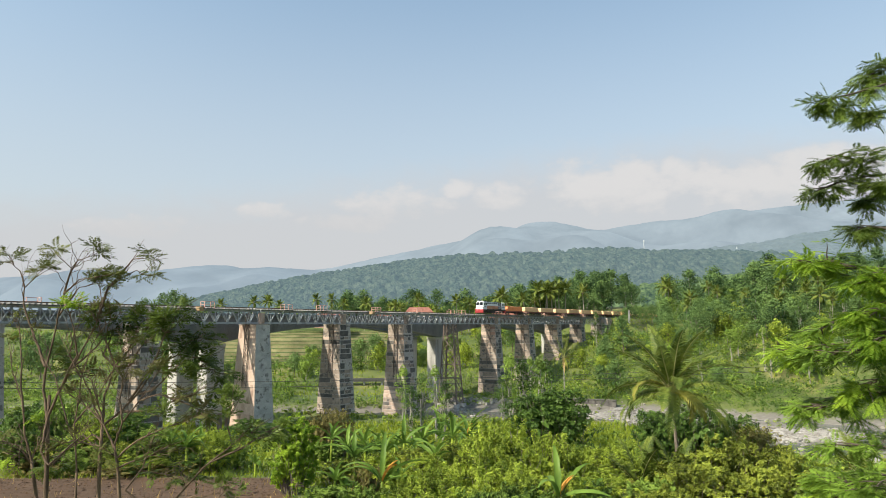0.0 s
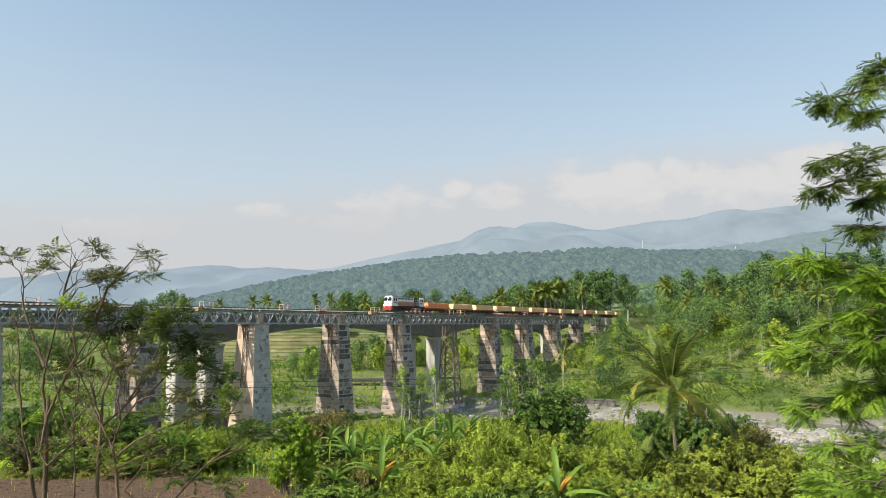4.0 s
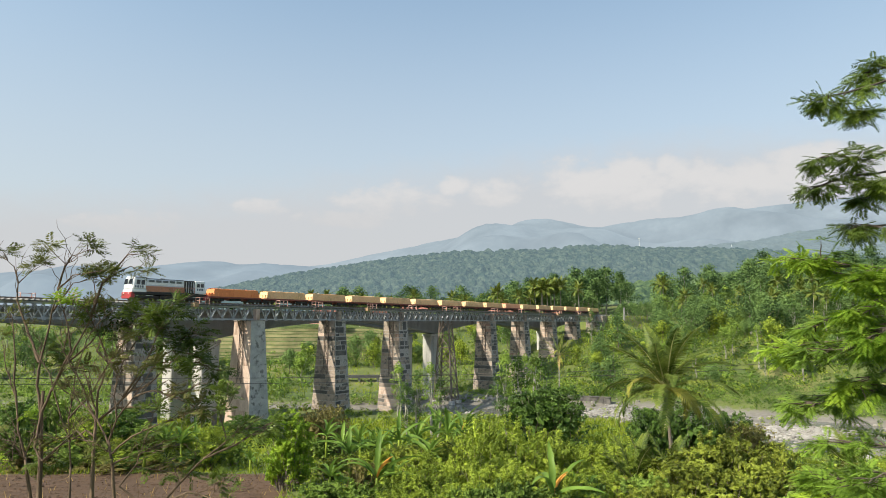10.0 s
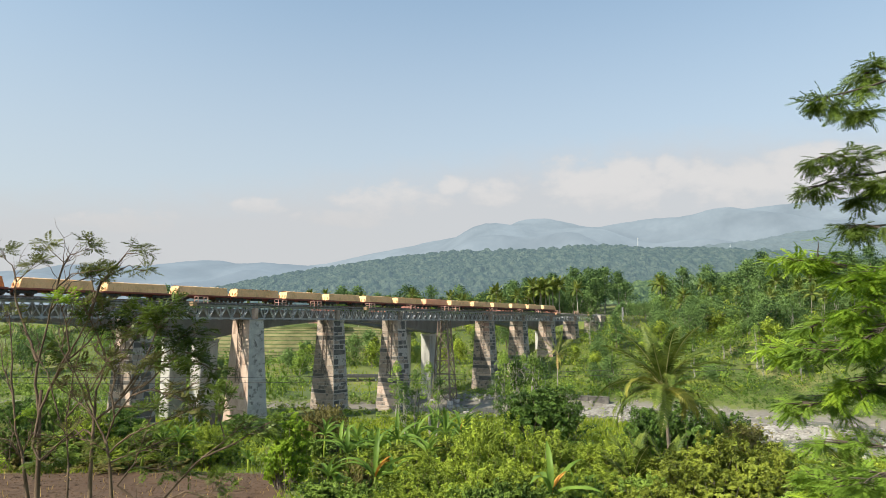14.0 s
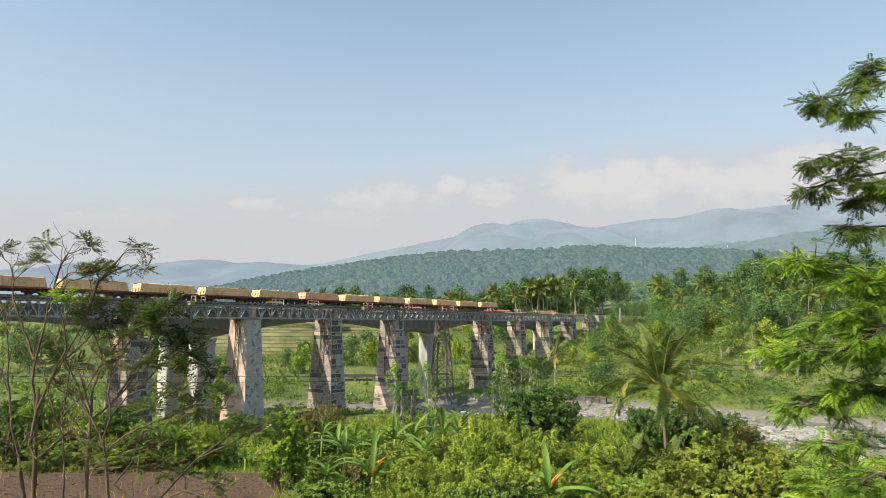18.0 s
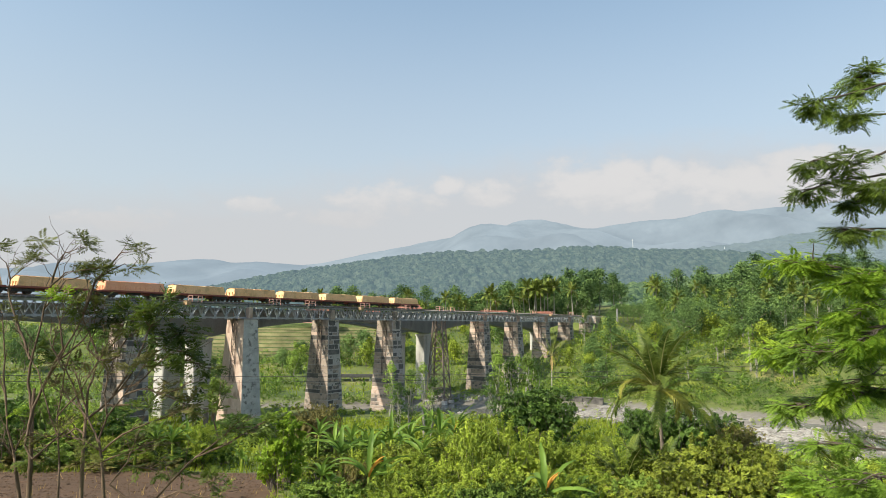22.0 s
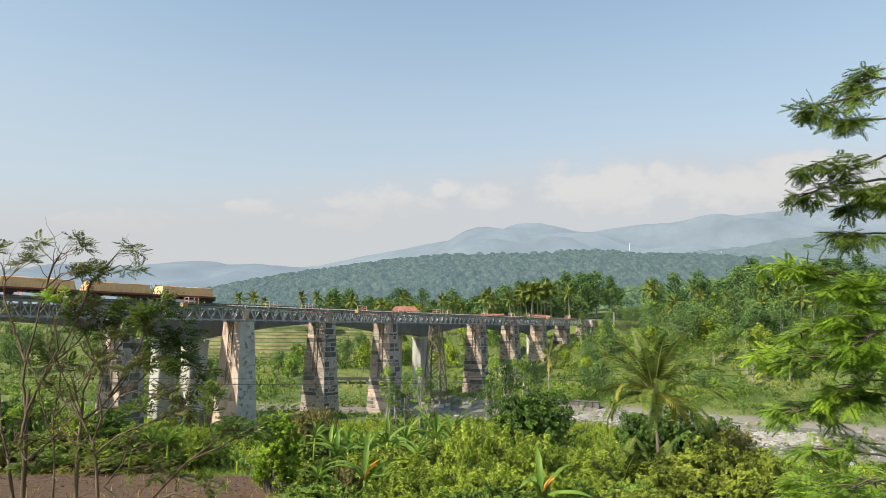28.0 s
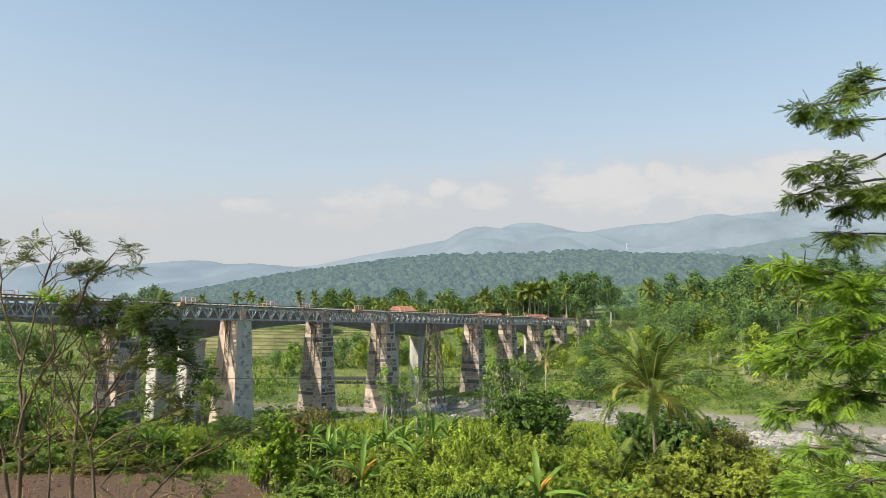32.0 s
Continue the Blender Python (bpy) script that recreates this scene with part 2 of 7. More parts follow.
M["orange"] = surface("orange_box_paint", (0.74, 0.22, 0.06), (0.82, 0.29, 0.09), 0.5, 0.6, bump=0.15, vary=0.1)
M["salmon"] = surface("faded_orange_box_paint", (0.76, 0.33, 0.17), (0.83, 0.40, 0.23), 0.5, 0.6, bump=0.15, vary=0.1)
M["tarp"] = surface("yellow_tarpaulin", (0.70, 0.46, 0.24), (0.77, 0.54, 0.32), 0.7, 0.7, bump=0.4)
M["tarp_orange"] = surface("orange_tarpaulin", (0.70, 0.32, 0.16), (0.78, 0.42, 0.25), 0.7, 0.7, bump=0.4)


# ---- mesh helpers ----
def part(name, bm, material, parent=None, label="", m=None):
    me = bpy.data.meshes.new(name)
    bm.to_mesh(me)
    bm.free()
    mats = material if isinstance(material, (list, tuple)) else [material]
    for mt in mats:
        me.materials.append(mt)
    ob = new(name, me)
    if parent is not None:
        ob.parent = parent
    if m is not None:
        ob.matrix_basis = m
    if label:
        ob["label"] = label
    return ob


def again(ob, m, parent=None):
    """Another piece on the same mesh."""
    o = new(ob.name.split(".")[0], ob.data)
    o.parent = parent if parent is not None else ob.parent
    o.matrix_basis = m
    if "label" in ob:
        o["label"] = ob["label"]
    return o


def root(name, m, label, category, group="", kind=""):
    e = new(name)
    e.empty_display_size = 0.5
    e.matrix_basis = m
    return tagged(e, label, category, group, kind)


def box(bm, x0, x1, y0, y1, z0, z1, bevel=0.0, mat=0, top=1.0, top_y=None):
    """A block; top < 1 draws its upper face in."""
    cx, cy = (x0 + x1) / 2, (y0 + y1) / 2
    ty = top if top_y is None else top_y
    vs = []
    for z, fx, fy in ((z0, 1, 1), (z1, top, ty)):
        for x, y in ((x0, y0), (x1, y0), (x1, y1), (x0, y1)):
            vs.append(bm.verts.new((cx + (x - cx) * fx, cy + (y - cy) * fy, z)))
    fs = [bm.faces.new([vs[i] for i in q]) for q in ((3, 2, 1, 0), (4, 5, 6, 7), (0, 1, 5, 4), (1, 2, 6, 5), (2, 3, 7, 6), (3, 0, 4, 7))]
    for f in fs:
        f.material_index = mat
    if bevel:
        es = {e for f in fs for e in f.edges}
        r = bmesh.ops.bevel(bm, geom=list(es), offset=bevel, segments=1, affect="EDGES", material=-1)
        for f in r["faces"]:
            f.material_index = mat
    return bm


def beam(bm, p, q, w, h, mat=0, upv=(0, 0, 1)):
    p, q = Vector(p), Vector(q)
    a = (q - p).normalized()
    side = a.cross(Vector(upv))
    if side.length < 1e-4:
        side = a.cross(Vector((1, 0, 0)))
    side.normalize()
    u = side.cross(a)
    vs = [bm.verts.new(c + side * sx * w / 2 + u * sy * h / 2) for c in (p, q) for sx, sy in ((-1, -1), (1, -1), (1, 1), (-1, 1))]
    for i in ((0, 1, 2, 3), (7, 6, 5, 4), (0, 4, 5, 1), (1, 5, 6, 2), (2, 6, 7, 3), (3, 7, 4, 0)):
        bm.faces.new([vs[k] for k in i]).material_index = mat
    return bm


def tube(bm, pts, radii, sides=6, mat=0):
    """A tapered, bent round bar through the points."""
    rings = []
    n = len(pts)
    for i, p in enumerate(pts):
        a = (pts[min(i + 1, n - 1)] - pts[max(i - 1, 0)])
        a = a.normalized() if a.length > 1e-6 else Vector((0, 0, 1))
        s = a.cross(Vector((0.31, 0.87, 0.11)))
        s = s.normalized() if s.length > 1e-4 else Vector((1, 0, 0))
        u = a.cross(s)
        rings.append([bm.verts.new(p + (s * math.cos(k * math.tau / sides) + u * math.sin(k * math.tau / sides)) * radii[i]) for k in range(sides)])
    for r0, r1 in zip(rings, rings[1:]):
        for k in range(sides):
            f = bm.faces.new((r0[k], r0[(k + 1) % sides], r1[(k + 1) % sides], r1[k]))
            f.smooth, f.material_index = True, mat
    bm.faces.new(rings[-1]).material_index = mat
    return bm


def raw(name, verts, faces, material, parent=None, label="", smooth=False):
    me = bpy.data.meshes.new(name)
    me.from_pydata(verts, [], faces)
    me.materials.append(material)
    if smooth:
        me.polygons.foreach_set("use_smooth", [True] * len(me.polygons))
    ob = new(name, me)
    if parent is not None:
        ob.parent = parent
    if label:
        ob["label"] = label
    return ob


# ---- the lie of the land ----
DIR = Vector((0.55653, 0.83083, 0.0))                # along the bridge, away from the camera
BRM = Matrix.Translation((-52.79, 96.072, 0)) @ Matrix.Rotation(math.atan2(DIR.y, DIR.x), 4, "Z")
FAR_END, NEAR_END = 206.0, -84.0
RAIL = 3.72
SPAN, PIER0 = 22.1, 7.3


def sstep(a, b, x):
    t = np.clip((x - a) / (b - a), 0, 1)
    return t * t * (3 - 2 * t)


def river_y(x):
    return 158 - 0.62 * 14 * np.log1p(np.exp((x - 24) / 14)) + 2.0 * np.sin(x / 23.0)


def land(x, y):
    """Height of the ground."""
    x, y = np.asarray(x, float), np.asarray(y, float)
    u = y - river_y(x)
    near = np.interp(y, [-400, -40, -3, 3, 8, 16, 30, 50, 80, 112], [2, -1.0, -1.7, -1.9, -4.6, -8.6, -11.8, -13.0, -15.6, -18.2])
    right = sstep(-10, 60, x)
    rise = (1 - right) * (5.0 * sstep(40, 95, u) + 11.5 * sstep(98, 150, u)) + right * (15.0 * sstep(28, 120, u)) + (9 + 8 * right) * sstep(110, 330, u)
    far = -19.6 + rise
    bed = -21.6 + 0.25 * np.sin(x / 5.1) * np.sin(y / 4.3)
    wd = 4 + 11 * sstep(-25, 0, x) + 4 * sstep(30, 50, x)
    w = sstep(0, 11, np.abs(u) - wd)
    z = bed * (1 - w) + np.where(u < 0, near, far) * w
    s = (x + 52.79) * DIR.x + (y - 96.072) * DIR.y
    o = np.abs((x + 52.79) * DIR.y - (y - 96.072) * DIR.x + 3)
    for over in (s - FAR_END - 1, NEAR_END - 1 - s):
        emb = 2.95 - 0.62 * np.maximum(0, o - 9.0) - 1.3 * np.maximum(0, 7.0 - over)
        z = np.maximum(z, emb)
        cut = 2.95 + 0.9 * np.maximum(0, o - 9.0)
        z = np.where(over > 0, np.minimum(z, cut), z)
    # the near bank lies lower beside the broad gravel
    z = np.where(y < 125, np.maximum(z - 3.4 * sstep(30, 50, x) * sstep(64, 92, y), np.minimum(z, -21.45)), z)
    z = z + 2.2 * np.exp(-((x - 42.0) / 4.6) ** 2 - ((y - 158.0) / 4.0) ** 2)
    z = z + 0.75 * np.exp(-((x - 64.0) / 14.0) ** 2 - ((y - 129.0) / 5.5) ** 2) * (z < -20)
    return z + 0.22 * np.sin(x / 3.7 + 1.3 * np.sin(y / 5.0)) * np.sin(y / 4.1 + 0.7) * sstep(8, 20, np.hypot(x, y))


def hz(x, y):
    return float(land(x, y))


def sheet(name, xs, ys, zfun, material):
    X, Y = np.meshgrid(xs, ys)
    Z = zfun(X, Y)
    verts = np.stack([X, Y, Z], -1).reshape(-1, 3)
    nx, ny = len(xs), len(ys)
    i = np.arange(nx * ny).reshape(ny, nx)
    f = np.stack([i[:-1, :-1], i[:-1, 1:], i[1:, 1:], i[1:, :-1]], -1).reshape(-1, 4)
    return raw(name, verts.tolist(), f.tolist(), material, smooth=True)


def ground_material():
    """Grass, bare earth and river gravel, told apart by noise, by height and by steepness."""
    m = surface("ground_cover", (0.05, 0.080, 0.015), (0.125, 0.145, 0.030), 0.07, 0.95, bump=0.6, grain=30, vary=0, stain=(0.19, 0.18, 0.055), stain_scale=0.05, stain_lo=0.58)
    n, l = m.node_tree.nodes, m.node_tree.links
    b = n["Principled BSDF"]
    old = b.inputs["Base Color"].links[0].from_socket
    tc = n.new("ShaderNodeTexCoord")
    sp = n.new("ShaderNodeSeparateXYZ")
    l.new(tc.outputs["Object"], sp.inputs[0])

    def rng(src, lo, hi):
        t = n.new("ShaderNodeMapRange")
        t.interpolation_type = "SMOOTHSTEP"
        t.inputs["From Min"].default_value, t.inputs["From Max"].default_value = lo, hi
        l.new(src, t.inputs["Value"])
        return t.outputs["Result"]

    def op(kind, a, c):
        t = n.new("ShaderNodeMath")
        t.operation = kind
        for k, v in enumerate((a, c)):
            if isinstance(v, (int, float)):
                t.inputs[k].default_value = v
            else:
                l.new(v, t.inputs[k])
        return t.outputs[0]

    def mixc(fac, a, col):
        t = n.new("ShaderNodeMix")
        t.data_type = "RGBA"
        l.new(fac, t.inputs[0])
        l.new(a, t.inputs[6])
        if isinstance(col, tuple):
            t.inputs[7].default_value = (*col, 1)
        else:
            l.new(col, t.inputs[7])
        return t.outputs[2]

    nz = n.new("ShaderNodeTexNoise")
    nz.inputs["Scale"].default_value, nz.inputs["Detail"].default_value = 0.9, 8
    l.new(tc.outputs["Object"], nz.inputs["Vector"])
    gr = n.new("ShaderNodeMix")
    gr.data_type = "RGBA"
    gr.inputs[6].default_value, gr.inputs[7].default_value = (0.085, 0.075, 0.06, 1), (0.26, 0.235, 0.20, 1)
    l.new(nz.outputs["Fac"], gr.inputs[0])
    wob = op("MULTIPLY_ADD", nz.outputs["Fac"], 2.4)
    wob.node.inputs[2].default_value = -1.2
    height = op("ADD", sp.outputs[2], wob)
    gravel = op("SUBTRACT", 1.0, rng(height, -20.6, -19.9))
    col = mixc(gravel, old, gr.outputs[2])
    # the tilled plot on the near bank
    so = n.new("ShaderNodeMix")
    so.data_type = "RGBA"
    so.inputs[6].default_value, so.inputs[7].default_value = (0.042, 0.022, 0.011, 1), (0.135, 0.073, 0.036, 1)
    l.new(nz.outputs["Fac"], so.inputs[0])
    wobx = op("MULTIPLY_ADD", nz.outputs["Fac"], 5.0)
    wobx.node.inputs[2].default_value = -2.5
    plot = op("MULTIPLY", op("SUBTRACT", 1.0, rng(op("ADD", sp.outputs[0], wobx), -13.0, -11.5)), op("SUBTRACT", 1.0, rng(op("ADD", sp.outputs[1], wobx), 62.0, 63.5)))
    col = mixc(plot, col, so.outputs[2])
    l.new(col, b.inputs["Base Color"])
    return m


M["ground"] = ground_material()
xs = np.concatenate([[-4800, -3000, -1800, -1100], np.linspace(-700, -182, 30), np.arange(-180, 180, 1.6), np.linspace(182, 700, 30), [1100, 1800, 3000, 4800]])
ys = np.concatenate([[-4800, -2500, -1200, -600, -300, -150, -80, -40, -20], np.arange(-10, 330, 1.6), np.linspace(332, 700, 40), [900, 1200, 1800, 3000, 4900]])
ground = sheet("ground", xs, ys, land, M["ground"])
tagged(ground, "grassy valley floor with gravel bed and tilled brown plot", "ground", kind="structure")

# ---- water ----
def water_material():
    m = surface("shallow_river", (0.10, 0.10, 0.09), (0.16, 0.155, 0.14), 0.4, 0.16, bump=0.7, grain=6, vary=0, stain=(0.55, 0.55, 0.53), stain_scale=0.34, stain_lo=0.66)
    return m


def river_sheet():
    vs, fs = [], []
    xs_ = np.arange(-260, 260, 3.0)
    for x in xs_:
        c = float(river_y(x))
        for k in range(9):
            vs.append((float(x), c + (k - 4) * 6, -21.42 + 0.04 * math.sin(x * 1.7 + k)))
    n = len(xs_)
    for i in range(n - 1):
        for k in range(8):
            a = i * 9 + k
            fs.append((a, a + 9, a + 10, a + 1))
    return raw("water", vs, fs, water_material(), smooth=True)


tagged(river_sheet(), "shallow grey river with white ripples over stones", "river", kind="structure")

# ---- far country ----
# The third colour of each is its haze, painted on as emission.
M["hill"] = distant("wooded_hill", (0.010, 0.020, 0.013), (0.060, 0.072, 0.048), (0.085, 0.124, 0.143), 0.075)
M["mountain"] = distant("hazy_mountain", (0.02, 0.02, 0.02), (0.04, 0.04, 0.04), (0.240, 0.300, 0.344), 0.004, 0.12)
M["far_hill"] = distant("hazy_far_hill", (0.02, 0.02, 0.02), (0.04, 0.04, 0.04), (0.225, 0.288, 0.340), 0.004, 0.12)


def ridge_noise(x, seed, scale, octs=5):
    return np.array([noise.fractal(Vector((v / scale, seed * 7.3, 0.5)), 0.9, 2.0, octs) for v in x])


def crowns(X, Y, cell):
    """Rounded tree tops over a slope, one to a jittered cell."""
    i, j = np.floor(X / cell).astype(int), np.floor(Y / cell).astype(int)
    best = np.zeros_like(X)
    for di in (-1, 0, 1):
        for dj in (-1, 0, 1):
            a, b = i + di, j + dj
            h1 = np.modf(np.abs(np.sin(a * 127.1 + b * 311.7) * 43758.5))[0]
            h2 = np.modf(np.abs(np.sin(a * 269.5 + b * 183.3) * 43758.5))[0]
            h3 = np.modf(np.abs(np.sin(a * 419.2 + b * 71.9) * 43758.5))[0]
            r2 = ((X - (a + h1) * cell) ** 2 + (Y - (b + h2) * cell) ** 2) / (cell * (0.55 + 0.4 * h3)) ** 2
            best = np.maximum(best, np.sqrt(np.clip(1 - r2, 0, 1)) * (0.5 + h3))
    return best


def hill(name, dist, depth, x0, x1, profile, material, nx, ny, rough, canopy=0.0, cell=11.0, base=-30):
    """A ridge whose crest runs at dist metres; profile gives its height at x."""
    xs_ = np.linspace(x0, x1, nx)
    crest = profile(xs_)
    soft_ = max(3, int(nx * 0.018))
    crest = np.convolve(np.pad(crest, soft_, mode="edge"), np.ones(2 * soft_ + 1) / (2 * soft_ + 1), mode="valid") + ridge_noise(xs_, 8, (x1 - x0) / 60) * dist * 0.0012
    vs = []
    t = np.linspace(0, 1, ny)
    X, T = np.meshgrid(xs_, t)
    Y = dist - depth * (1 - T) * 1.0
    rise = T ** 0.85 * (1 + 0.10 * np.sin(X / 97.0 + 3 * T) * (1 - T))
    gull = np.array([[noise.noise(Vector((x / (depth * 0.35), y / (depth * 0.35), 3.1))) for x in xs_[::4]] for y in Y[:, 0]])
    gull = np.array([np.interp(xs_, xs_[::4], g) for g in gull])
    Z = base + (crest[None, :] - base) * np.clip(rise + gull * rough * (T * (1 - T) * 4), 0, 1.05)
    if canopy:
        Z = Z + canopy * crowns(X, Y, cell)
    verts = np.stack([X, Y, Z], -1).reshape(-1, 3)
    i = np.arange(nx * ny).reshape(ny, nx)
    f = np.stack([i[:-1, :-1], i[:-1, 1:], i[1:, 1:], i[1:, :-1]], -1).reshape(-1, 4)
    return raw(name, verts.tolist(), f.tolist(), material, smooth=True)


def interp(points):
    px, pz = [p[0] for p in points], [p[1] for p in points]
    return lambda x: np.interp(x, px, pz)


def from_view(points, dist):
    """Crest heights from bearings: (tangent to the side, tangent upward)."""
    return interp([(a * dist, b * dist) for a, b in points])


mid = from_view([(-0.45, 0.016), (-0.34, 0.052), (-0.25, 0.072), (-0.14, 0.092), (0.0, 0.108), (0.20, 0.119), (0.45, 0.116), (0.6, 0.105), (0.9, 0.09), (1.4, 0.07)], 1500)
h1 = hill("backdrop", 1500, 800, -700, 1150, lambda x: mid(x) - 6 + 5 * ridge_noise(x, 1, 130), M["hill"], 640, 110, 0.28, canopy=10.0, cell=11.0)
tagged(h1, "long wooded hill, bluish with painted haze", "hill", kind="structure")
low = from_view([(-0.05, 0.02), (0.15, 0.045), (0.35, 0.070), (0.5, 0.085), (0.7, 0.10), (1.2, 0.11)], 800)
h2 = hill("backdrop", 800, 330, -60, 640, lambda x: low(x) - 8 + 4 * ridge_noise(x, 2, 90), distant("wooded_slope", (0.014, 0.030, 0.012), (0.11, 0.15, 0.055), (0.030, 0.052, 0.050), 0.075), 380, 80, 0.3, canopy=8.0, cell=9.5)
tagged(h2, "nearer wooded slope below the hill", "hill", kind="structure")
side_ridge = from_view([(0.26, 0.10), (0.375, 0.116), (0.507, 0.133), (0.561, 0.144), (0.707, 0.155), (1.1, 0.16)], 2400)
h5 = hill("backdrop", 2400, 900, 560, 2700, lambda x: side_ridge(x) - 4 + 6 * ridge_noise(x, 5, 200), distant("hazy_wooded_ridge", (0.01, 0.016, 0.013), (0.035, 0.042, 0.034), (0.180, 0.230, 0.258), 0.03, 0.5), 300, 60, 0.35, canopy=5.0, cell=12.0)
tagged(h5, "wooded ridge beside the valley, haze painted on", "hill", kind="structure")
mtn = from_view([(-0.20, 0.09), (-0.098, 0.112), (-0.001, 0.132), (0.083, 0.146), (0.13, 0.164), (0.165, 0.164), (0.243, 0.149), (0.329, 0.165), (0.398, 0.169), (0.461, 0.178), (0.564, 0.191), (0.655, 0.199), (1.1, 0.21)], 4300)
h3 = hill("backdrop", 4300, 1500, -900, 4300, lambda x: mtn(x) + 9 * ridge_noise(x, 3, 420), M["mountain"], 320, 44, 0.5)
tagged(h3, "mountain range under cloud, pale blue with painted haze", "mountain", kind="structure")
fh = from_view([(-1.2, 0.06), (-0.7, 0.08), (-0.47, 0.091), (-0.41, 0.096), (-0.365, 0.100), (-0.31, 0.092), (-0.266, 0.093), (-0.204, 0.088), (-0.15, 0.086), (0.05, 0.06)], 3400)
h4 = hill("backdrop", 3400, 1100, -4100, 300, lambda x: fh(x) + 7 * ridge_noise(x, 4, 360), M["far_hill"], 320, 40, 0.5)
tagged(h4, "low far hills, pale with painted haze", "hill", kind="structure")


# ---- the old railway bridge ----
def make_span():
    """One deck truss: chords, web, sleepers, rails."""
    sp_ = root("truss_span", BRM @ pose(PIER0, 0, 0), "grey riveted steel deck truss carrying one track", "bridge span", "spans of the railway bridge")
    n, L = 9, SPAN - 0.25
    pl = L / n
    zt, zb = 3.05, 0.86
    bm = beam(bmesh.new(), (0.1, 0, zt), (L, 0, zt), 0.30, 0.26)
    beam(bm, (0.1, 0, zt + 0.15), (L, 0, zt + 0.15), 0.44, 0.035)
    tc = part("top_chord", bm, M["steel"], sp_, m=pose(0, -1.45, 0))
    again(tc, pose(0, 1.45, 0))
    bm = beam(bmesh.new(), (0.1, 0, zb), (L, 0, zb), 0.30, 0.22)
    beam(bm, (0.1, 0, zb - 0.13), (L, 0, zb - 0.13), 0.40, 0.035)
    bc = part("bottom_chord", bm, M["steel"], sp_, m=pose(0, -1.45, 0))
    again(bc, pose(0, 1.45, 0))
    v = part("web_post", beam(bmesh.new(), (0, 0, zb), (0, 0, zt), 0.10, 0.10), M["steel"], sp_, m=pose(0.2, -1.45, 0))
    dg = part("diagonal", beam(bmesh.new(), (0, 0, zb + 0.05), (pl / 2, 0, zt - 0.05), 0.13, 0.17, upv=(0, 1, 0)), M["steel"], sp_, m=pose(0.1, -1.45, 0))
    dg2 = part("diagonal", beam(bmesh.new(), (0, 0, zt - 0.05), (pl / 2, 0, zb + 0.05), 0.13, 0.17, upv=(0, 1, 0)), M["steel"], sp_, m=pose(0.1 + pl / 2, -1.45, 0))
    gs = part("gusset_plate", box(bmesh.new(), -0.28, 0.28, -0.17, 0.17, -0.24, 0.2, top=0.6), M["steel"], sp_, m=pose(0.15, -1.45, zb))
    for yy in (-1.45, 1.45):
        for k in range(n + 1):
            if yy > 0 or k > 0:
                again(v, pose(min(0.2 + k * pl, L - 0.1), yy, 0))
                again(gs, pose(min(0.2 + k * pl, L - 0.2), yy, zb))
            if k < n and (yy > 0 or k > 0):
                again(dg, pose(0.1 + k * pl, yy, 0))
                again(dg2, pose(0.1 + pl / 2 + k * pl, yy, 0))
    cb = part("cross_beam", beam(bmesh.new(), (0, -1.4, zb), (0, 1.4, zb), 0.12, 0.16), M["steel"], sp_, m=pose(0.2, 0, 0))
    xb = part("cross_brace", beam(bmesh.new(), (0, -1.4, zb), (pl, 1.4, zt), 0.10, 0.10), M["dark_steel"], sp_, m=pose(0.2, 0, 0))
    for k in range(1, n + 1):
        again(cb, pose(min(0.2 + k * pl, L), 0, 0))
        if k < n:
            again(xb, pose(0.2 + k * pl, 0, 0))
    m_ = int(SPAN / 0.72)
    sl = part("sleeper", box(bmesh.new(), -0.11, 0.11, -1.75, 1.75, 3.30, 3.52, 0.015), M["sleeper"], sp_, m=pose(0.2, 0, 0))
    for k in range(1, m_):
        again(sl, pose(0.2 + k * SPAN / m_, 0, 0))
    rl = part("rail", beam(beam(bmesh.new(), (0, 0, RAIL - 0.03), (SPAN, 0, RAIL - 0.03), 0.07, 0.06), (0, 0, RAIL - 0.12), (SPAN, 0, RAIL - 0.12), 0.03, 0.14), M["rail"], sp_, m=pose(0, -0.535, 0))
    again(rl, pose(0, 0.535, 0))
    wk = part("walkway_plank", box(bmesh.new(), 0.05, SPAN - 0.05, -1.98, -1.52, 3.21, 3.29, 0.01), M["plank"], sp_)
    again(wk, pose(0, 3.5, 0))
    return sp_


span0 = make_span()
for k in range(-4, 9):
    if k:
        copy_thing(span0, BRM @ pose(PIER0 + k * SPAN, 0, 0))


def course_ring(bm, w0, w1, l0, l1, z0, z1, mat, grow=0.0):
    """A block of pier between two heights; widths across (w) and along (l) the bridge, at bottom and top."""
    vs = []
    for z, w, l in ((z0, w0 + grow, l0 + grow), (z1, w1 + grow, l1 + grow)):
        vs += [bm.verts.new((sx * l / 2, sy * w / 2, z)) for sx, sy in ((-1, -1), (1, -1), (1, 1), (-1, 1))]
    for q in ((3, 2, 1, 0), (4, 5, 6, 7), (0, 1, 5, 4), (1, 2, 6, 5), (2, 3, 7, 6), (3, 0, 4, 7)):
        bm.faces.new([vs[i] for i in q]).material_index = mat


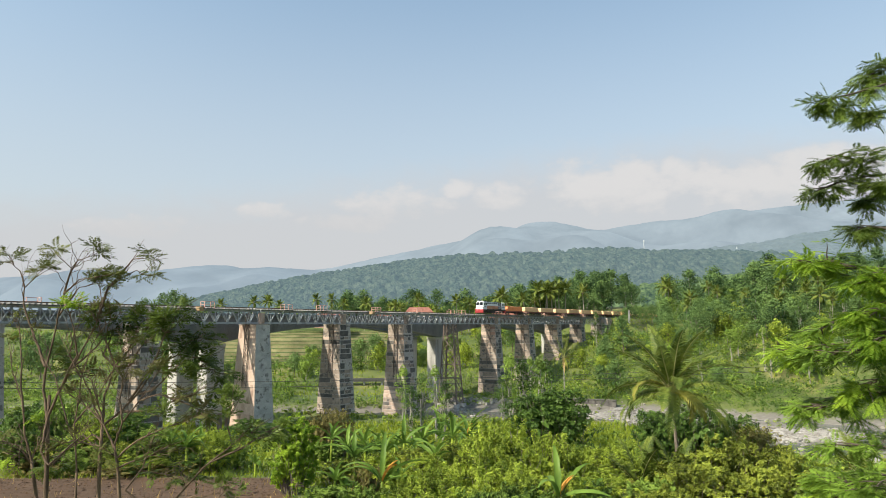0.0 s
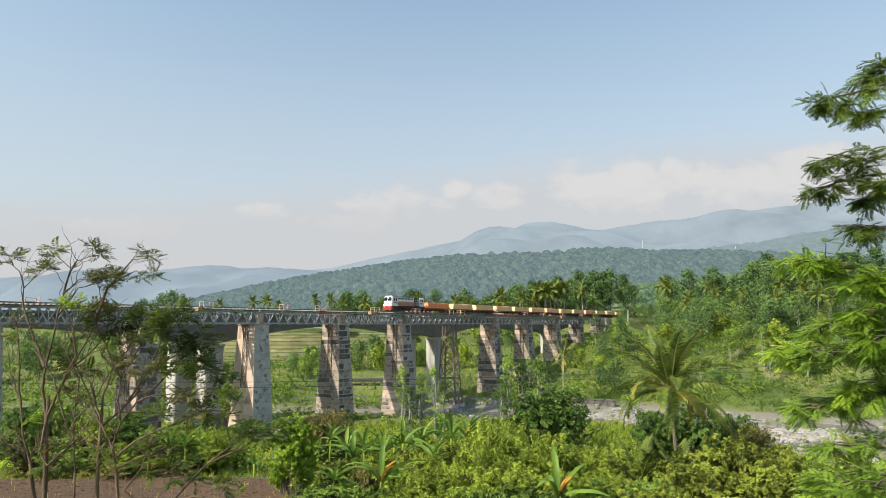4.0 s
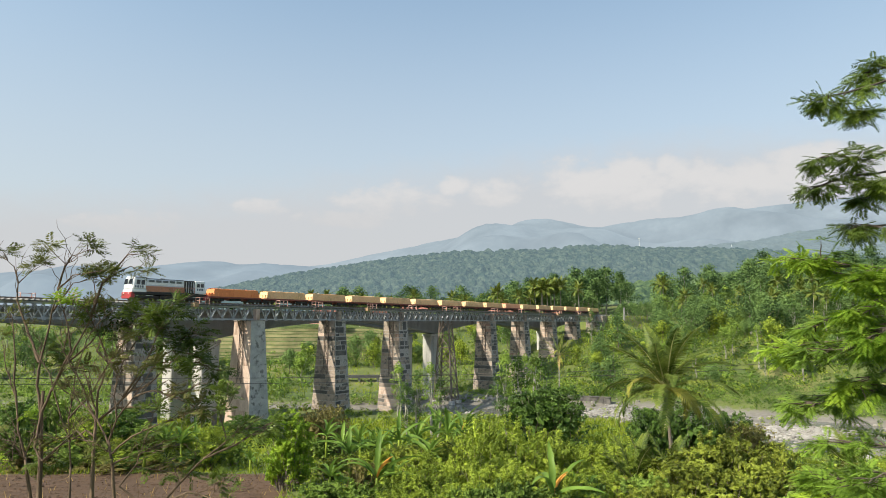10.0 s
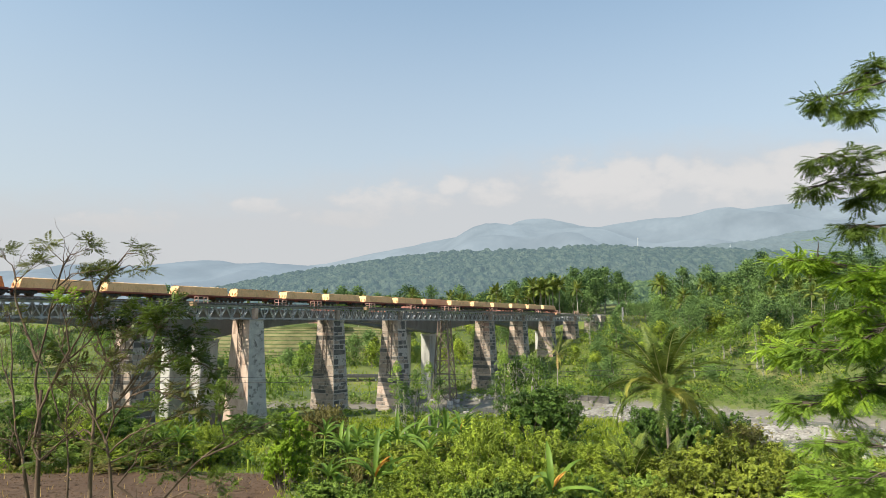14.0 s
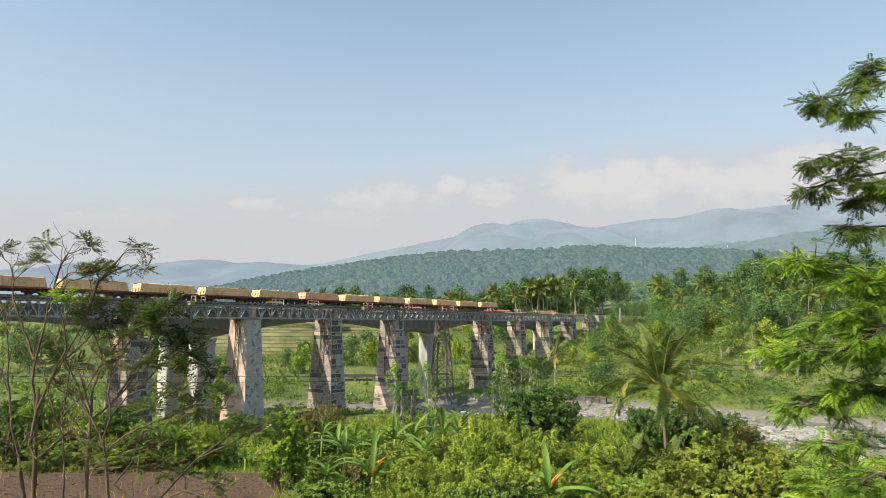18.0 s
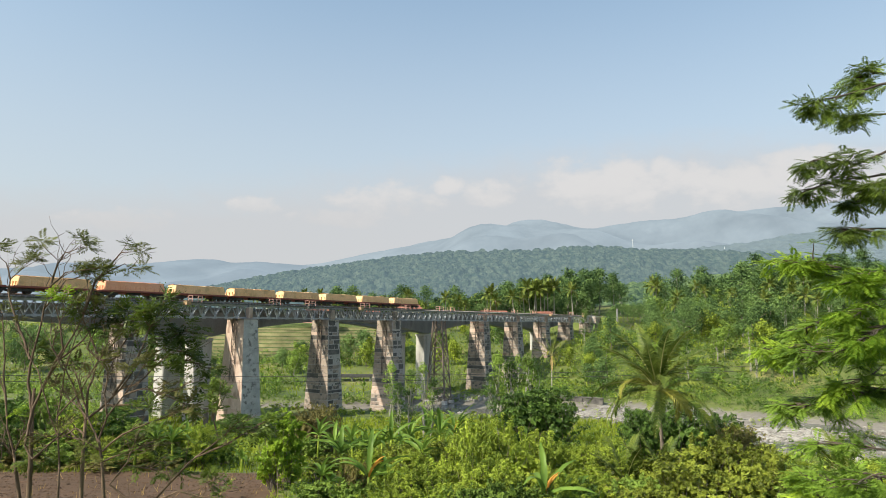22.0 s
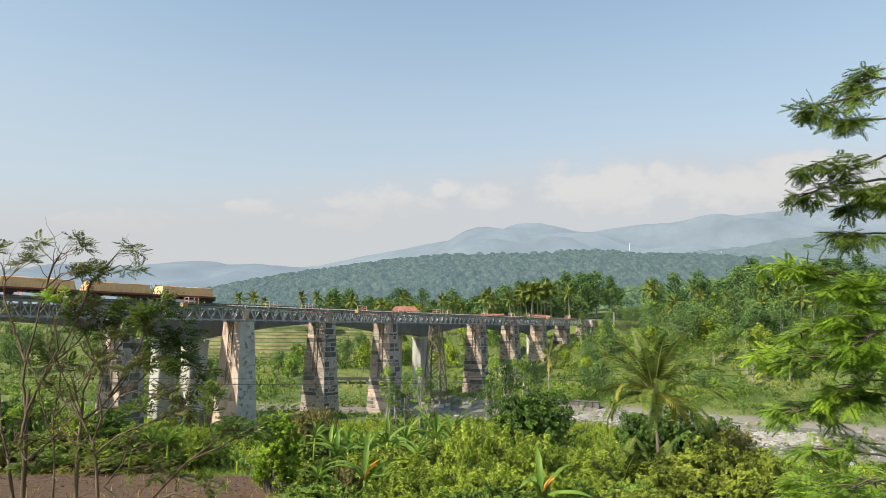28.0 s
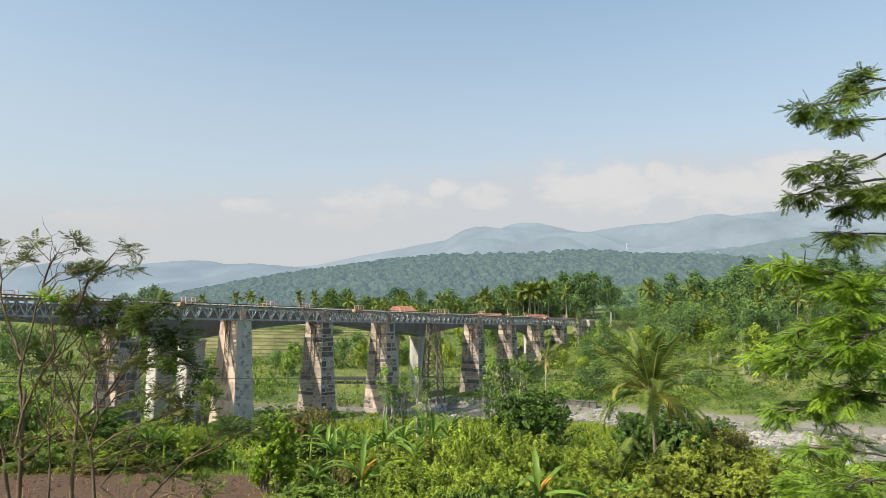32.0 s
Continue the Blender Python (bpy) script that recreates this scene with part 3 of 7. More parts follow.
def ladder_frame(zt, zb, lean):
    bm = bmesh.new()
    for y in (-0.55, 0.55):
        beam(bm, (0, y, zt), (lean, y, zb), 0.12, 0.12)
    n = 7
    for k in range(n):
        z0, z1 = zt + (zb - zt) * k / n, zt + (zb - zt) * (k + 1) / n
        x0, x1 = lean * k / n, lean * (k + 1) / n
        beam(bm, (x0, -0.55, z0), (x0, 0.55, z0), 0.09, 0.09)
        a = -0.55 if k % 2 else 0.55
        beam(bm, (x0, a, z0), (x1, -a, z1), 0.08, 0.08)
    return bm


def make_pier(s, kind, seed):
    rng = random.Random(seed)
    zt = 0.52
    x, y = (BRM @ Vector((s, 0, 0))).xy
    zb = min(hz(x, y), -4) - 1.5
    H = zt - zb
    top_w, top_l = 4.7, 3.2
    bw, bl = top_w + H * 0.115, top_l + H * 0.075
    labels = {"render": "tall tapering pier, pinkish render with streaked side greyed as shade", "stone": "tall stone pier in blackened courses with pale mortar"}
    p = root("bridge_pier", BRM @ pose(s, 0, 0), labels[kind], "bridge pier", "piers of the railway bridge")
    n = max(6, int(H / (0.92 if kind == "stone" else 2.4)))
    at = lambda z: (top_w + (zt - z) / H * (bw - top_w), top_l + (zt - z) / H * (bl - top_l))
    if kind == "stone":
        bm = bmesh.new()
        (w0, l0), (w1, l1) = at(zb), at(zt)
        course_ring(bm, w0, w1, l0, l1, zb, zt, 0, 0.0)
        part("core", bm, M["mortar"], p, "pale lime mortar joints")
    z = zb
    for k in range(n):
        h = H / n * rng.uniform(0.6, 1.4) if k < n - 1 else zt - z
        z1 = min(zt, z + h)
        if kind == "stone":
            (w0, l0), (w1, l1) = at(z), at(z1)
            wm, lm = (w0 + w1) / 2, (l0 + l1) / 2
            gap = rng.uniform(0.04, 0.14)
            # facing across the line: long pinkish slabs, one or two to a course
            cuts = [-wm / 2] + ([wm * rng.uniform(-0.3, 0.3)] if rng.random() < 0.6 else []) + [wm / 2]
            for y0, y1 in zip(cuts, cuts[1:]):
                bm = box(bmesh.new(), -lm / 2 - 0.05, -lm / 2 + 0.25, y0 + gap / 3, y1 - gap / 3, z + gap / 2, z1 - gap / 2, 0.04)
                part("facing_stone", bm, M[rng.choice(("stone_mid", "stone_mid", "stone_mid", "stone_mid", "stone_dark", "pier_pink"))], p)
            # side towards the valley: dark, uneven blocks in broad pale joints
            nb = rng.choice((1, 2, 2))
            x = -lm / 2 + rng.uniform(0.02, 0.2)
            for j in range(nb):
                x1 = x + (lm - 0.2) / nb * rng.uniform(0.6, 1.05)
                g1, g2 = rng.uniform(0.03, 0.13), rng.uniform(0.03, 0.15)
                if rng.random() < 0.86:
                    bm = box(bmesh.new(), x + 0.05, min(x1, lm / 2 - 0.04), -wm / 2 - 0.05, -wm / 2 + 0.25, z + g1, z1 - g2, 0.06)
                    for v in bm.verts:
                        v.co += Vector((rng.uniform(-0.06, 0.06), 0, rng.uniform(-0.06, 0.06)))
                    part("block", bm, M["stone_dark"] if rng.random() < 0.6 else M["stone_mid"], p)
                x = x1 + rng.uniform(0.05, 0.2)
        else:
            bm = bmesh.new()
            (w0, l0), (w1, l1) = at(z), at(z1)
            course_ring(bm, w0, w1, l0, l1, z, z1, 0)
            # Faces towards the valley get the greyer render, shade put into the colour.
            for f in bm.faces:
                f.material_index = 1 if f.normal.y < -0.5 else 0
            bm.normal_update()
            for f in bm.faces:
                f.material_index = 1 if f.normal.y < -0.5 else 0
            part("pier_lift", bm, [M["pier_pink"], M["pier_shaded"]], p)
        z = z1
    part("bearing_cap", box(box(bmesh.new(), -top_l / 2 - 0.15, top_l / 2 + 0.15, -top_w / 2 - 0.15, top_w / 2 + 0.15, zt, zt + 0.16, 0.03), -0.9, 0.9, -1.75, 1.75, zt + 0.16, 0.72, 0.02), M["mortar"], p, "pale concrete bearing cap")
    part("ladder_frame", ladder_frame(2.6, zt - H * 0.55, -H * 0.55 * 0.0375), M["rust"], p, "rusty braced ladder down the pier", m=pose(-top_l / 2 - 0.18, -0.2, 0))
    part("end_block", box(bmesh.new(), -0.42, 0.42, -top_w / 2 + 0.05, -top_w / 2 + 1.0, 0.74, 2.75, 0.04), M["pier_pink"] if kind == "render" else M["stone_mid"], p)
    return p


for k in range(-4, 10):
    s = PIER0 + k * SPAN
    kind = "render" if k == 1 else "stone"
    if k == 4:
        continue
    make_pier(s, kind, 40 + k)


def make_tower(s):
    x, y = (BRM @ Vector((s, 0, 0))).xy
    zb = hz(x, y)
    t = root("trestle_tower", BRM @ pose(s, 0, 0), "slender rusty steel trestle tower with cross bracing", "trestle")
    zt = 0.7
    foot = {(-1, -1): (-1.7, -3.0), (1, -1): (1.7, -3.0), (-1, 1): (-1.7, 3.0), (1, 1): (1.7, 3.0)}
    topc = {k: (k[0] * 0.8, k[1] * 1.45) for k in foot}
    lerp = lambda k, f: Vector((topc[k][0] + (foot[k][0] - topc[k][0]) * f, topc[k][1] + (foot[k][1] - topc[k][1]) * f, zt + (zb - zt) * f))
    for k in foot:
        part("leg", beam(bmesh.new(), lerp(k, 0), lerp(k, 1), 0.34, 0.34), M["rust"], t)
        q = lerp(k, 1)
        part("footing", box(bmesh.new(), q.x - 0.6, q.x + 0.6, q.y - 0.6, q.y + 0.6, q.z - 0.6, q.z + 0.5, 0.05), M["concrete"], t, "concrete footing")
    n = 6
    ring = [(-1, -1), (1, -1), (1, 1), (-1, 1)]
    for j in range(n):
        f0, f1 = j / n, (j + 1) / n
        for a, b in zip(ring, ring[1:] + ring[:1]):
            part("strut", beam(bmesh.new(), lerp(a, f0), lerp(b, f0), 0.2, 0.2), M["rust"], t)
            part("brace", beam(bmesh.new(), lerp(a, f0), lerp(b, f1), 0.15, 0.15), M["rust"], t)
            part("brace", beam(bmesh.new(), lerp(b, f0), lerp(a, f1), 0.15, 0.15), M["rust"], t)


make_tower(PIER0 + 4 * SPAN)


def make_abutment(s, sign):
    a = root("abutment", BRM @ pose(s, 0, 0), "stone abutment at the bridge end", "abutment")
    bm = box(bmesh.new(), 0.1, 4, -3.5, 3.5, -9, 0.66, 0.05)
    part("abutment_wall", bm, M["mortar"], a, "pale mortar between the stones")
    rng, z, count = random.Random(88), -8.6, 0
    while z < 0.4:
        h = rng.uniform(0.5, 0.85)
        y = -3.6
        while y < 3.4:
            w = rng.uniform(0.9, 1.9)
            part("block", box(bmesh.new(), 0.0, 0.3, y + 0.04, min(y + w, 3.6) - 0.04, z + 0.04, min(z + h, 0.66) - 0.05, 0.04), M[rng.choice(("stone_mid", "stone_dark", "stone_dark"))], a)
            y += w
        x = 0.0
        while x < 3.6:
            w = rng.uniform(0.8, 1.6)
            part("block", box(bmesh.new(), x + 0.04, min(x + w, 4) - 0.04, -3.62, -3.4, z + 0.04, min(z + h, 0.66) - 0.05, 0.04), M[rng.choice(("stone_mid", "stone_dark", "stone_dark"))], a)
            x += w
        z += h
    part("back_wall", box(bmesh.new(), (1.2 if sign > 0 else -2.0), (2.0 if sign > 0 else -1.2), -3.0, 3.0, 0.66, 3.2, 0.04), M["mortar"], a)
    for y in (-3.6, 3.0):
        part("wing_wall", box(bmesh.new(), (0.8 if sign > 0 else -9), (9 if sign > 0 else -0.8), y + 0.02, y + 0.6, -8, 3.0, 0.04), M["stone_mid"], a)


make_abutment(PIER0 + 9 * SPAN + 0.9, 1)


def make_refuge(s, side, style, rng):
    """A refuge by the track: short deck and rails."""
    label = {"rail": "faded red tubular refuge railing beside the track", "box": "refuge with weathered timber box and railing beside the track"}[style]
    r = root("refuge_platform", BRM @ pose(s, side * 2.0, 3.3), label, "platform", "refuges along the bridge")
    sg = side
    part("deck", box(bmesh.new(), -1.0, 1.0, min(0, sg * 1.2), max(0, sg * 1.2), -0.08, 0.02, 0.01), M["plank"], r)
    mt = M["pink_rail"]
    for x in (-0.95, 0.95):
        for y in (0.05, 1.15):
            part("post", beam(bmesh.new(), (x, sg * y, 0), (x, sg * y, 1.15), 0.09, 0.09), mt, r)
    for z in (0.6, 1.12):
        part("handrail", beam(bmesh.new(), (-0.95, sg * 1.15, z), (0.95, sg * 1.15, z), 0.07, 0.07), mt, r)
        for x in (-0.95, 0.95):
            part("side_rail", beam(bmesh.new(), (x, sg * 0.05, z), (x, sg * 1.15, z), 0.07, 0.07), mt, r)
    if style == "box":
        part("timber_box", box(bmesh.new(), -1.9, -1.05, min(sg * 0.1, sg * 1.1), max(sg * 0.1, sg * 1.1), -0.45, 0.25, 0.03), M["orange_box"], r, "weathered orange timber box")
    for x in (-0.8, 0.8):
        part("bracket", beam(bmesh.new(), (x, sg * 1.1, -0.06), (x, -sg * 0.3, -0.9), 0.08, 0.08), M["steel"], r)


rr = random.Random(5)
for s, side, style in ((-8, 1, "rail"), (-4.8, -1, "rail"), (17.2, -1, "box"), (34.8, -1, "rail"), (44.3, -1, "rail"), (61.5, -1, "box"), (77, -1, "rail"), (92.1, -1, "rail"), (97.5, -1, "rail"), (118.2, -1, "rail"), (136, -1, "rail"), (149.6, -1, "rail"), (166, -1, "box"), (184, -1, "rail"), (198, -1, "box")):
    make_refuge(s, side, style, rr)

# track on the banks at both ends
def bank_track(s0, s1):
    bm = bmesh.new()
    for y in (-0.535, 0.535):
        beam(bm, (s0, y, RAIL - 0.06), (s1, y, RAIL - 0.06), 0.07, 0.14, 1)
    k = s0
    while k < s1:
        box(bm, k - 0.12, k + 0.12, -1.1, 1.1, 3.38, 3.56)
        k += 0.633
    box(bm, s0, s1, -2.0, 2.0, 2.6, 3.45, mat=2, top_y=0.7)
    ob = part("track", bm, [M["sleeper"], M["rail"], M["gravel"]], m=BRM)
    return tagged(ob, "railway track on grey ballast bank", "track", kind="structure")


M["gravel"] = surface("ballast", (0.16, 0.15, 0.14), (0.30, 0.28, 0.26), 4, 0.95, bump=0.8)
bank_track(PIER0 + 9 * SPAN + 0.2, 360)
bank_track(-330, PIER0 - 4 * SPAN - 0.2)


# ---- the new concrete bridge behind ----
def make_concrete_bridge(y0, y1, yc):
    b = root("concrete_bridge", BRM @ pose(0, 0, 0), "grey concrete girder bridge with haunched spans on single columns", "bridge", "concrete bridges beside the old one")
    piers = [24.8 + 73.2 * k for k in range(-1, 3)]
    s, bm = -84.0, bmesh.new()
    prev = None
    while s <= 208:
        dist = min(abs(s - p) for p in piers)
        soff = -3.0 + 3.35 * (1 - (1 - min(dist, 36.6) / 36.6) ** 2)
        prof = [(y0, 2.7), (y1, 2.7), (y1, 2.2), (y1 - 0.9, 1.7), (y1 - 1.0, soff), (y0 + 0.5, soff), (y0 + 0.4, 1.8), (y0, 2.2)]
        ring = [bm.verts.new((s, y, z)) for y, z in prof]
        if prev:
            for i in range(8):
                bm.faces.new((prev[i], ring[i], ring[(i + 1) % 8], prev[(i + 1) % 8]))
        else:
            bm.faces.new(ring)
        prev = ring
        s += 3.65
    bm.faces.new(prev[::-1])
    bmesh.ops.recalc_face_normals(bm, faces=bm.faces)
    part("girder", bm, M["girder"], b, "smooth grey haunched concrete girder")
    for p in piers:
        part("pier_cap", box(bmesh.new(), p - 1.6, p + 2.4, yc - 1.6, yc + 1.6, -3.55, -2.98, 0.05), M["concrete"], b)
        x, y = (BRM @ Vector((p, yc, 0))).xy
        part("column", box(bmesh.new(), p - 1.5, p + 2.3, yc - 1.5, yc + 1.5, hz(x, y) - 1, -3.55, 0.15), M["concrete"], b, "pale concrete column")


make_concrete_bridge(4.6, 9.4, 6.9)
make_concrete_bridge(13.9, 18.7, 16.2)


# ---- the train ----
def disc(x, y, z, r, w, sides=14):
    bm = bmesh.new()
    tube(bm, [Vector((x, y - w / 2, z)), Vector((x, y + w / 2, z))], [r, r], sides)
    bmesh.ops.holes_fill(bm, edges=[e for e in bm.edges if e.is_boundary])
    return bm


def bogie(parent, x, axles, wheelbase, r=0.43):
    f = part("bogie", box(box(bmesh.new(), x - wheelbase / 2 - 0.6, x + wheelbase / 2 + 0.6, -1.0, -0.86, r - 0.08, r + 0.28, 0.02), x - wheelbase / 2 - 0.6, x + wheelbase / 2 + 0.6, 0.86, 1.0, r - 0.08, r + 0.28, 0.02), M["black"], parent)
    for k in range(axles):
        ax = x - wheelbase / 2 + wheelbase * k / (axles - 1)
        for y in (-0.57, 0.57):
            part("wheel", disc(ax, y, r, r, 0.13), M["rail"], f)
        part("axle_box", box(bmesh.new(), ax - 0.16, ax + 0.16, -1.08, -0.98, r - 0.14, r + 0.16, 0.02), M["black"], f)
    return f


def make_loco():
    """Front at x = 0, looking to -x; rails at z = 0."""
    g = root("locomotive", BRM @ pose(112.4, 0, RAIL), "white diesel locomotive with red pilot and rust-orange flank stripe", "locomotive")
    L, W = 15.4, 2.7
    part("underframe", box(bmesh.new(), 0.35, L - 0.35, -W / 2, W / 2, 0.98, 1.3, 0.04), M["black"], g)
    part("pilot", box(bmesh.new(), 0.0, 0.75, -W / 2, W / 2, 0.28, 1.32, 0.08), M["loco_red"], g, "red pilot with buffer beam")
    part("pilot", box(bmesh.new(), L - 0.75, L, -W / 2, W / 2, 0.28, 1.32, 0.08), M["loco_red"], g, "red rear pilot")
    part("front_skirt", box(bmesh.new(), 0.18, 2.9, -W / 2 + 0.04, W / 2 - 0.04, 1.3, 1.72, 0.05), M["white_paint"], g, "white lower band of the nose")
    # nose and front cab
    bm = box(bmesh.new(), 0.22, 2.9, -W / 2 + 0.06, W / 2 - 0.06, 1.72, 3.62, 0.2)
    for v in bm.verts:
        if v.co.x < 0.6:
            v.co.x += max(0, v.co.z - 2.35) * 0.24
    cabf = part("front_cab", bm, M["white_paint"], g, "white front cab")
    for y in (-0.62, 0.62):
        bm = bmesh.new()
        vs = [bm.verts.new(c) for c in ((0.285, y - 0.50, 2.56), (0.285, y + 0.50, 2.56), (0.49, y + 0.44, 3.40), (0.49, y - 0.44, 3.40))]
        for v in vs:
            v.co.x -= 0.06
        bm.faces.new(vs)
        bmesh.ops.solidify(bm, geom=bm.faces[:], thickness=0.04)
        part("windscreen", bm, M["glass"], cabf, "dark windscreen")
    for y in (-0.60, 0.60):
        part("window_hood", disc(0, 0, 0, 0.52, 0.55, 20), M["white_paint"], cabf, "rounded white hood over the windscreen", m=pose(0.82, y, 3.28, 0, 0, 90))
    for k, (x, w, z) in enumerate(((0.75, 0.22, 2.0), (1.15, 0.3, 2.0), (1.6, 0.2, 2.0), (1.95, 0.34, 2.0))):
        part("side_mark", box(bmesh.new(), x, x + w, -1.315, -1.28, z, z + 0.36, 0.005), M["logo"], cabf, "dark blue-grey mark on the cab side")
    for x in (1.35, 2.2):
        for y in (-1.31, 1.27):
            part("side_window", box(bmesh.new(), x - 0.34, x + 0.34, y, y + 0.04, 2.5, 3.25, 0.01), M["glass"], cabf, "dark cab window")
    part("headlight", disc(0, 0, 0, 0.16, 0.1), M["glass"], cabf, "round headlight", m=pose(0.16, 0, 3.0, 0, 0, 90))
    part("nose_mark", box(bmesh.new(), 0.19, 0.22, -0.35, 0.35, 1.98, 2.12), M["loco_grey"], cabf, "small grey mark")
    part("cab_roof", box(bmesh.new(), 0.75, 2.95, -W / 2 + 0.1, W / 2 - 0.1, 3.62, 3.70, 0.03), M["roof_grey"], cabf)
    # the long hood
    part("walkway", box(bmesh.new(), 2.9, 13.3, -W / 2, W / 2, 1.3, 1.38, 0.01), M["black"], g)
    hood = part("hood", box(bmesh.new(), 2.9, 10.6, -0.98, 0.98, 1.38, 3.48, 0.12), M["loco_grey"], g, "grey engine hood")
    part("flank_stripe", box(bmesh.new(), 3.0, 10.5, -1.02, 1.02, 1.45, 2.38, 0.02), M["loco_orange"], hood, "rust-orange lower flank")
    part("upper_stripe", box(bmesh.new(), 3.1, 10.4, -1.01, 1.01, 2.55, 2.95, 0.02), M["white_paint"], hood, "white upper band")
    part("hood_roof", box(bmesh.new(), 2.95, 10.6, -0.9, 0.9, 3.48, 3.60, 0.05), M["roof_grey"], hood)
    part("radiator", box(bmesh.new(), 10.6, 12.6, -1.12, 1.12, 1.38, 3.55, 0.06), M["black"], g, "black radiator housing")
    for k in range(4):
        part("radiator_post", box(bmesh.new(), 10.8 + k * 0.5, 10.9 + k * 0.5, -1.15, 1.15, 1.5, 3.3, 0.01), M["loco_grey"], g)
    for k in range(5):
        part("grille", box(bmesh.new(), 3.5 + k * 1.35, 4.5 + k * 1.35, -1.035, 1.035, 2.98, 3.34, 0.01), M["roof_grey"], hood)
    bm = box(bmesh.new(), 12.6, L - 0.25, -W / 2 + 0.06, W / 2 - 0.06, 1.38, 3.58, 0.1)
    for v in bm.verts:
        if v.co.x > L - 0.5:
            v.co.x -= max(0, v.co.z - 2.35) * 0.42
    cabr = part("rear_cab", bm, M["white_paint"], g, "white rear cab")
    for x in (13.3, 14.15):
        for y in (-1.31, 1.27):
            part("side_window", box(bmesh.new(), x - 0.3, x + 0.3, y, y + 0.04, 2.5, 3.15, 0.01), M["glass"], cabr, "dark cab window")
    for k, (x, w) in enumerate(((13.0, 0.3), (13.45, 0.34), (13.95, 0.4))):
        part("side_mark", box(bmesh.new(), x, x + w, -1.315, -1.28, 1.95, 2.3, 0.005), M["logo"], cabr, "dark blue-grey mark on the cab side")
    for x in (3.1, 5.6, 8.1, 10.4, 12.5):
        part("stanchion", beam(bmesh.new(), (x, -W / 2 + 0.05, 1.35), (x, -W / 2 + 0.05, 2.3), 0.05, 0.05), M["pink_rail"], g)
    part("handrail", beam(bmesh.new(), (3.0, -W / 2 + 0.05, 2.3), (12.6, -W / 2 + 0.05, 2.3), 0.05, 0.05), M["pink_rail"], g)
    part("fuel_tank", box(bmesh.new(), 5.7, 9.6, -1.15, 1.15, 0.3, 0.98, 0.12), M["black"], g)
    part("exhaust", box(bmesh.new(), 6.4, 7.1, -0.25, 0.25, 3.6, 3.74, 0.03), M["black"], g)
    for x in (3.0, 12.4):
        bogie(g, x, 3, 3.5, 0.47)
    for y in (-0.7, 0.7):
        part("lamp", disc(0, 0, 0, 0.1, 0.08), M["white_paint"], g, m=pose(0.0, y, 1.12, 0, 0, 90))
    return g


def make_wagon(colour, tarp, label):
    """Leading end at x = 0; 11.9 m over couplers."""
    g = root("freight_wagon", BRM @ pose(200, 0, RAIL), label, "freight wagon", "wagons of the train")
    part("underframe", box(box(bmesh.new(), 0.3, 11.58, -1.2, 1.2, 0.82, 1.08, 0.03), 0.35, 11.5, -0.25, 0.25, 0.5, 0.82, 0.02), M["wagon_red"], g, "dark red underframe")
    part("coupler", box(bmesh.new(), 0.0, 11.94, -0.12, 0.12, 0.72, 0.9, 0.02), M["black"], g)
    body = part("load_box", box(bmesh.new(), 0.80, 11.10, -1.22, 1.22, 1.08, 2.46, 0.05, top=0.93, top_y=0.90), colour, g)
    rib = part("rib", box(bmesh.new(), -0.05, 0.05, -1.245, -1.16, 1.1, 1.75), colour, body, m=pose(1.1, 0, 0))
    for k in range(1, 13):
        again(rib, pose(1.1 + k * 0.81, 0, 0))
    for k in range(3):
        part("end_rib", box(bmesh.new(), 0.76, 0.98, -0.85 + k * 0.8, -0.75 + k * 0.8, 1.1, 1.75), colour, body)
    bm = bmesh.new()
    nx, ny = 26, 6
    rng = random.Random(label)
    grid = [[bm.verts.new((1.08 + i * (9.74 / nx), -1.14 + j * (2.28 / ny), 2.44 + 0.14 * math.sin(math.pi * j / ny) + (rng.uniform(-0.035, 0.035) if 0 < j < ny else rng.uniform(-0.07, 0.02)))) for j in range(ny + 1)] for i in range(nx + 1)]
    for i in range(nx):
        for j in range(ny):
            bm.faces.new((grid[i][j], grid[i + 1][j], grid[i + 1][j + 1], grid[i][j + 1])).smooth = True
    bmesh.ops.solidify(bm, geom=bm.faces[:], thickness=0.05)
    part("tarpaulin", bm, tarp, g, "sheet drawn over the load")
    part("side_sill", box(bmesh.new(), 0.45, 11.5, -1.28, -1.2, 0.86, 1.1, 0.01), M["wagon_red"], g)
    for x in (1.8, 10.1):
        bogie(g, x, 2, 1.8)
    part("brake_rigging", box(bmesh.new(), 5.0, 7.2, -0.7, 0.7, 0.45, 0.8, 0.05), M["black"], g)
    return g


loco = make_loco()


def shorten(ob, k, done):
    """A shorter wheelbase for the locomotive: lengths shrink, wheels stay round."""
    for c in ob.children:
        if c.name.startswith("bogie"):
            c.matrix_basis = Matrix.Translation(((k - 1) * sum(v.co.x for v in c.data.vertices) / len(c.data.vertices), 0, 0)) @ c.matrix_basis
            continue
        c.location.x *= k
        if c.data.name not in done:
            done.add(c.data.name)
            for v in c.data.vertices:
                v.co.x *= k
        shorten(c, k, done)


shorten(loco, 0.905, set())
kinds = {"y": make_wagon(M["yellow"], M["tarp"], "yellow sheeted box wagon on dark red underframe"),
         "o": make_wagon(M["orange"], M["tarp_orange"], "orange sheeted box wagon on dark red underframe"),
         "s": make_wagon(M["salmon"], M["tarp_orange"], "faded salmon-orange sheeted box wagon")}
wagons, used = [], set()
for c in "oyyyyyyyyyyyyyyy"[:9] + "syyyyyy":
    if c in used:
        wagons.append(copy_thing(kinds[c], BRM @ pose(200, 0, RAIL)))
    else:
        used.add(c)
        wagons.append(kinds[c])

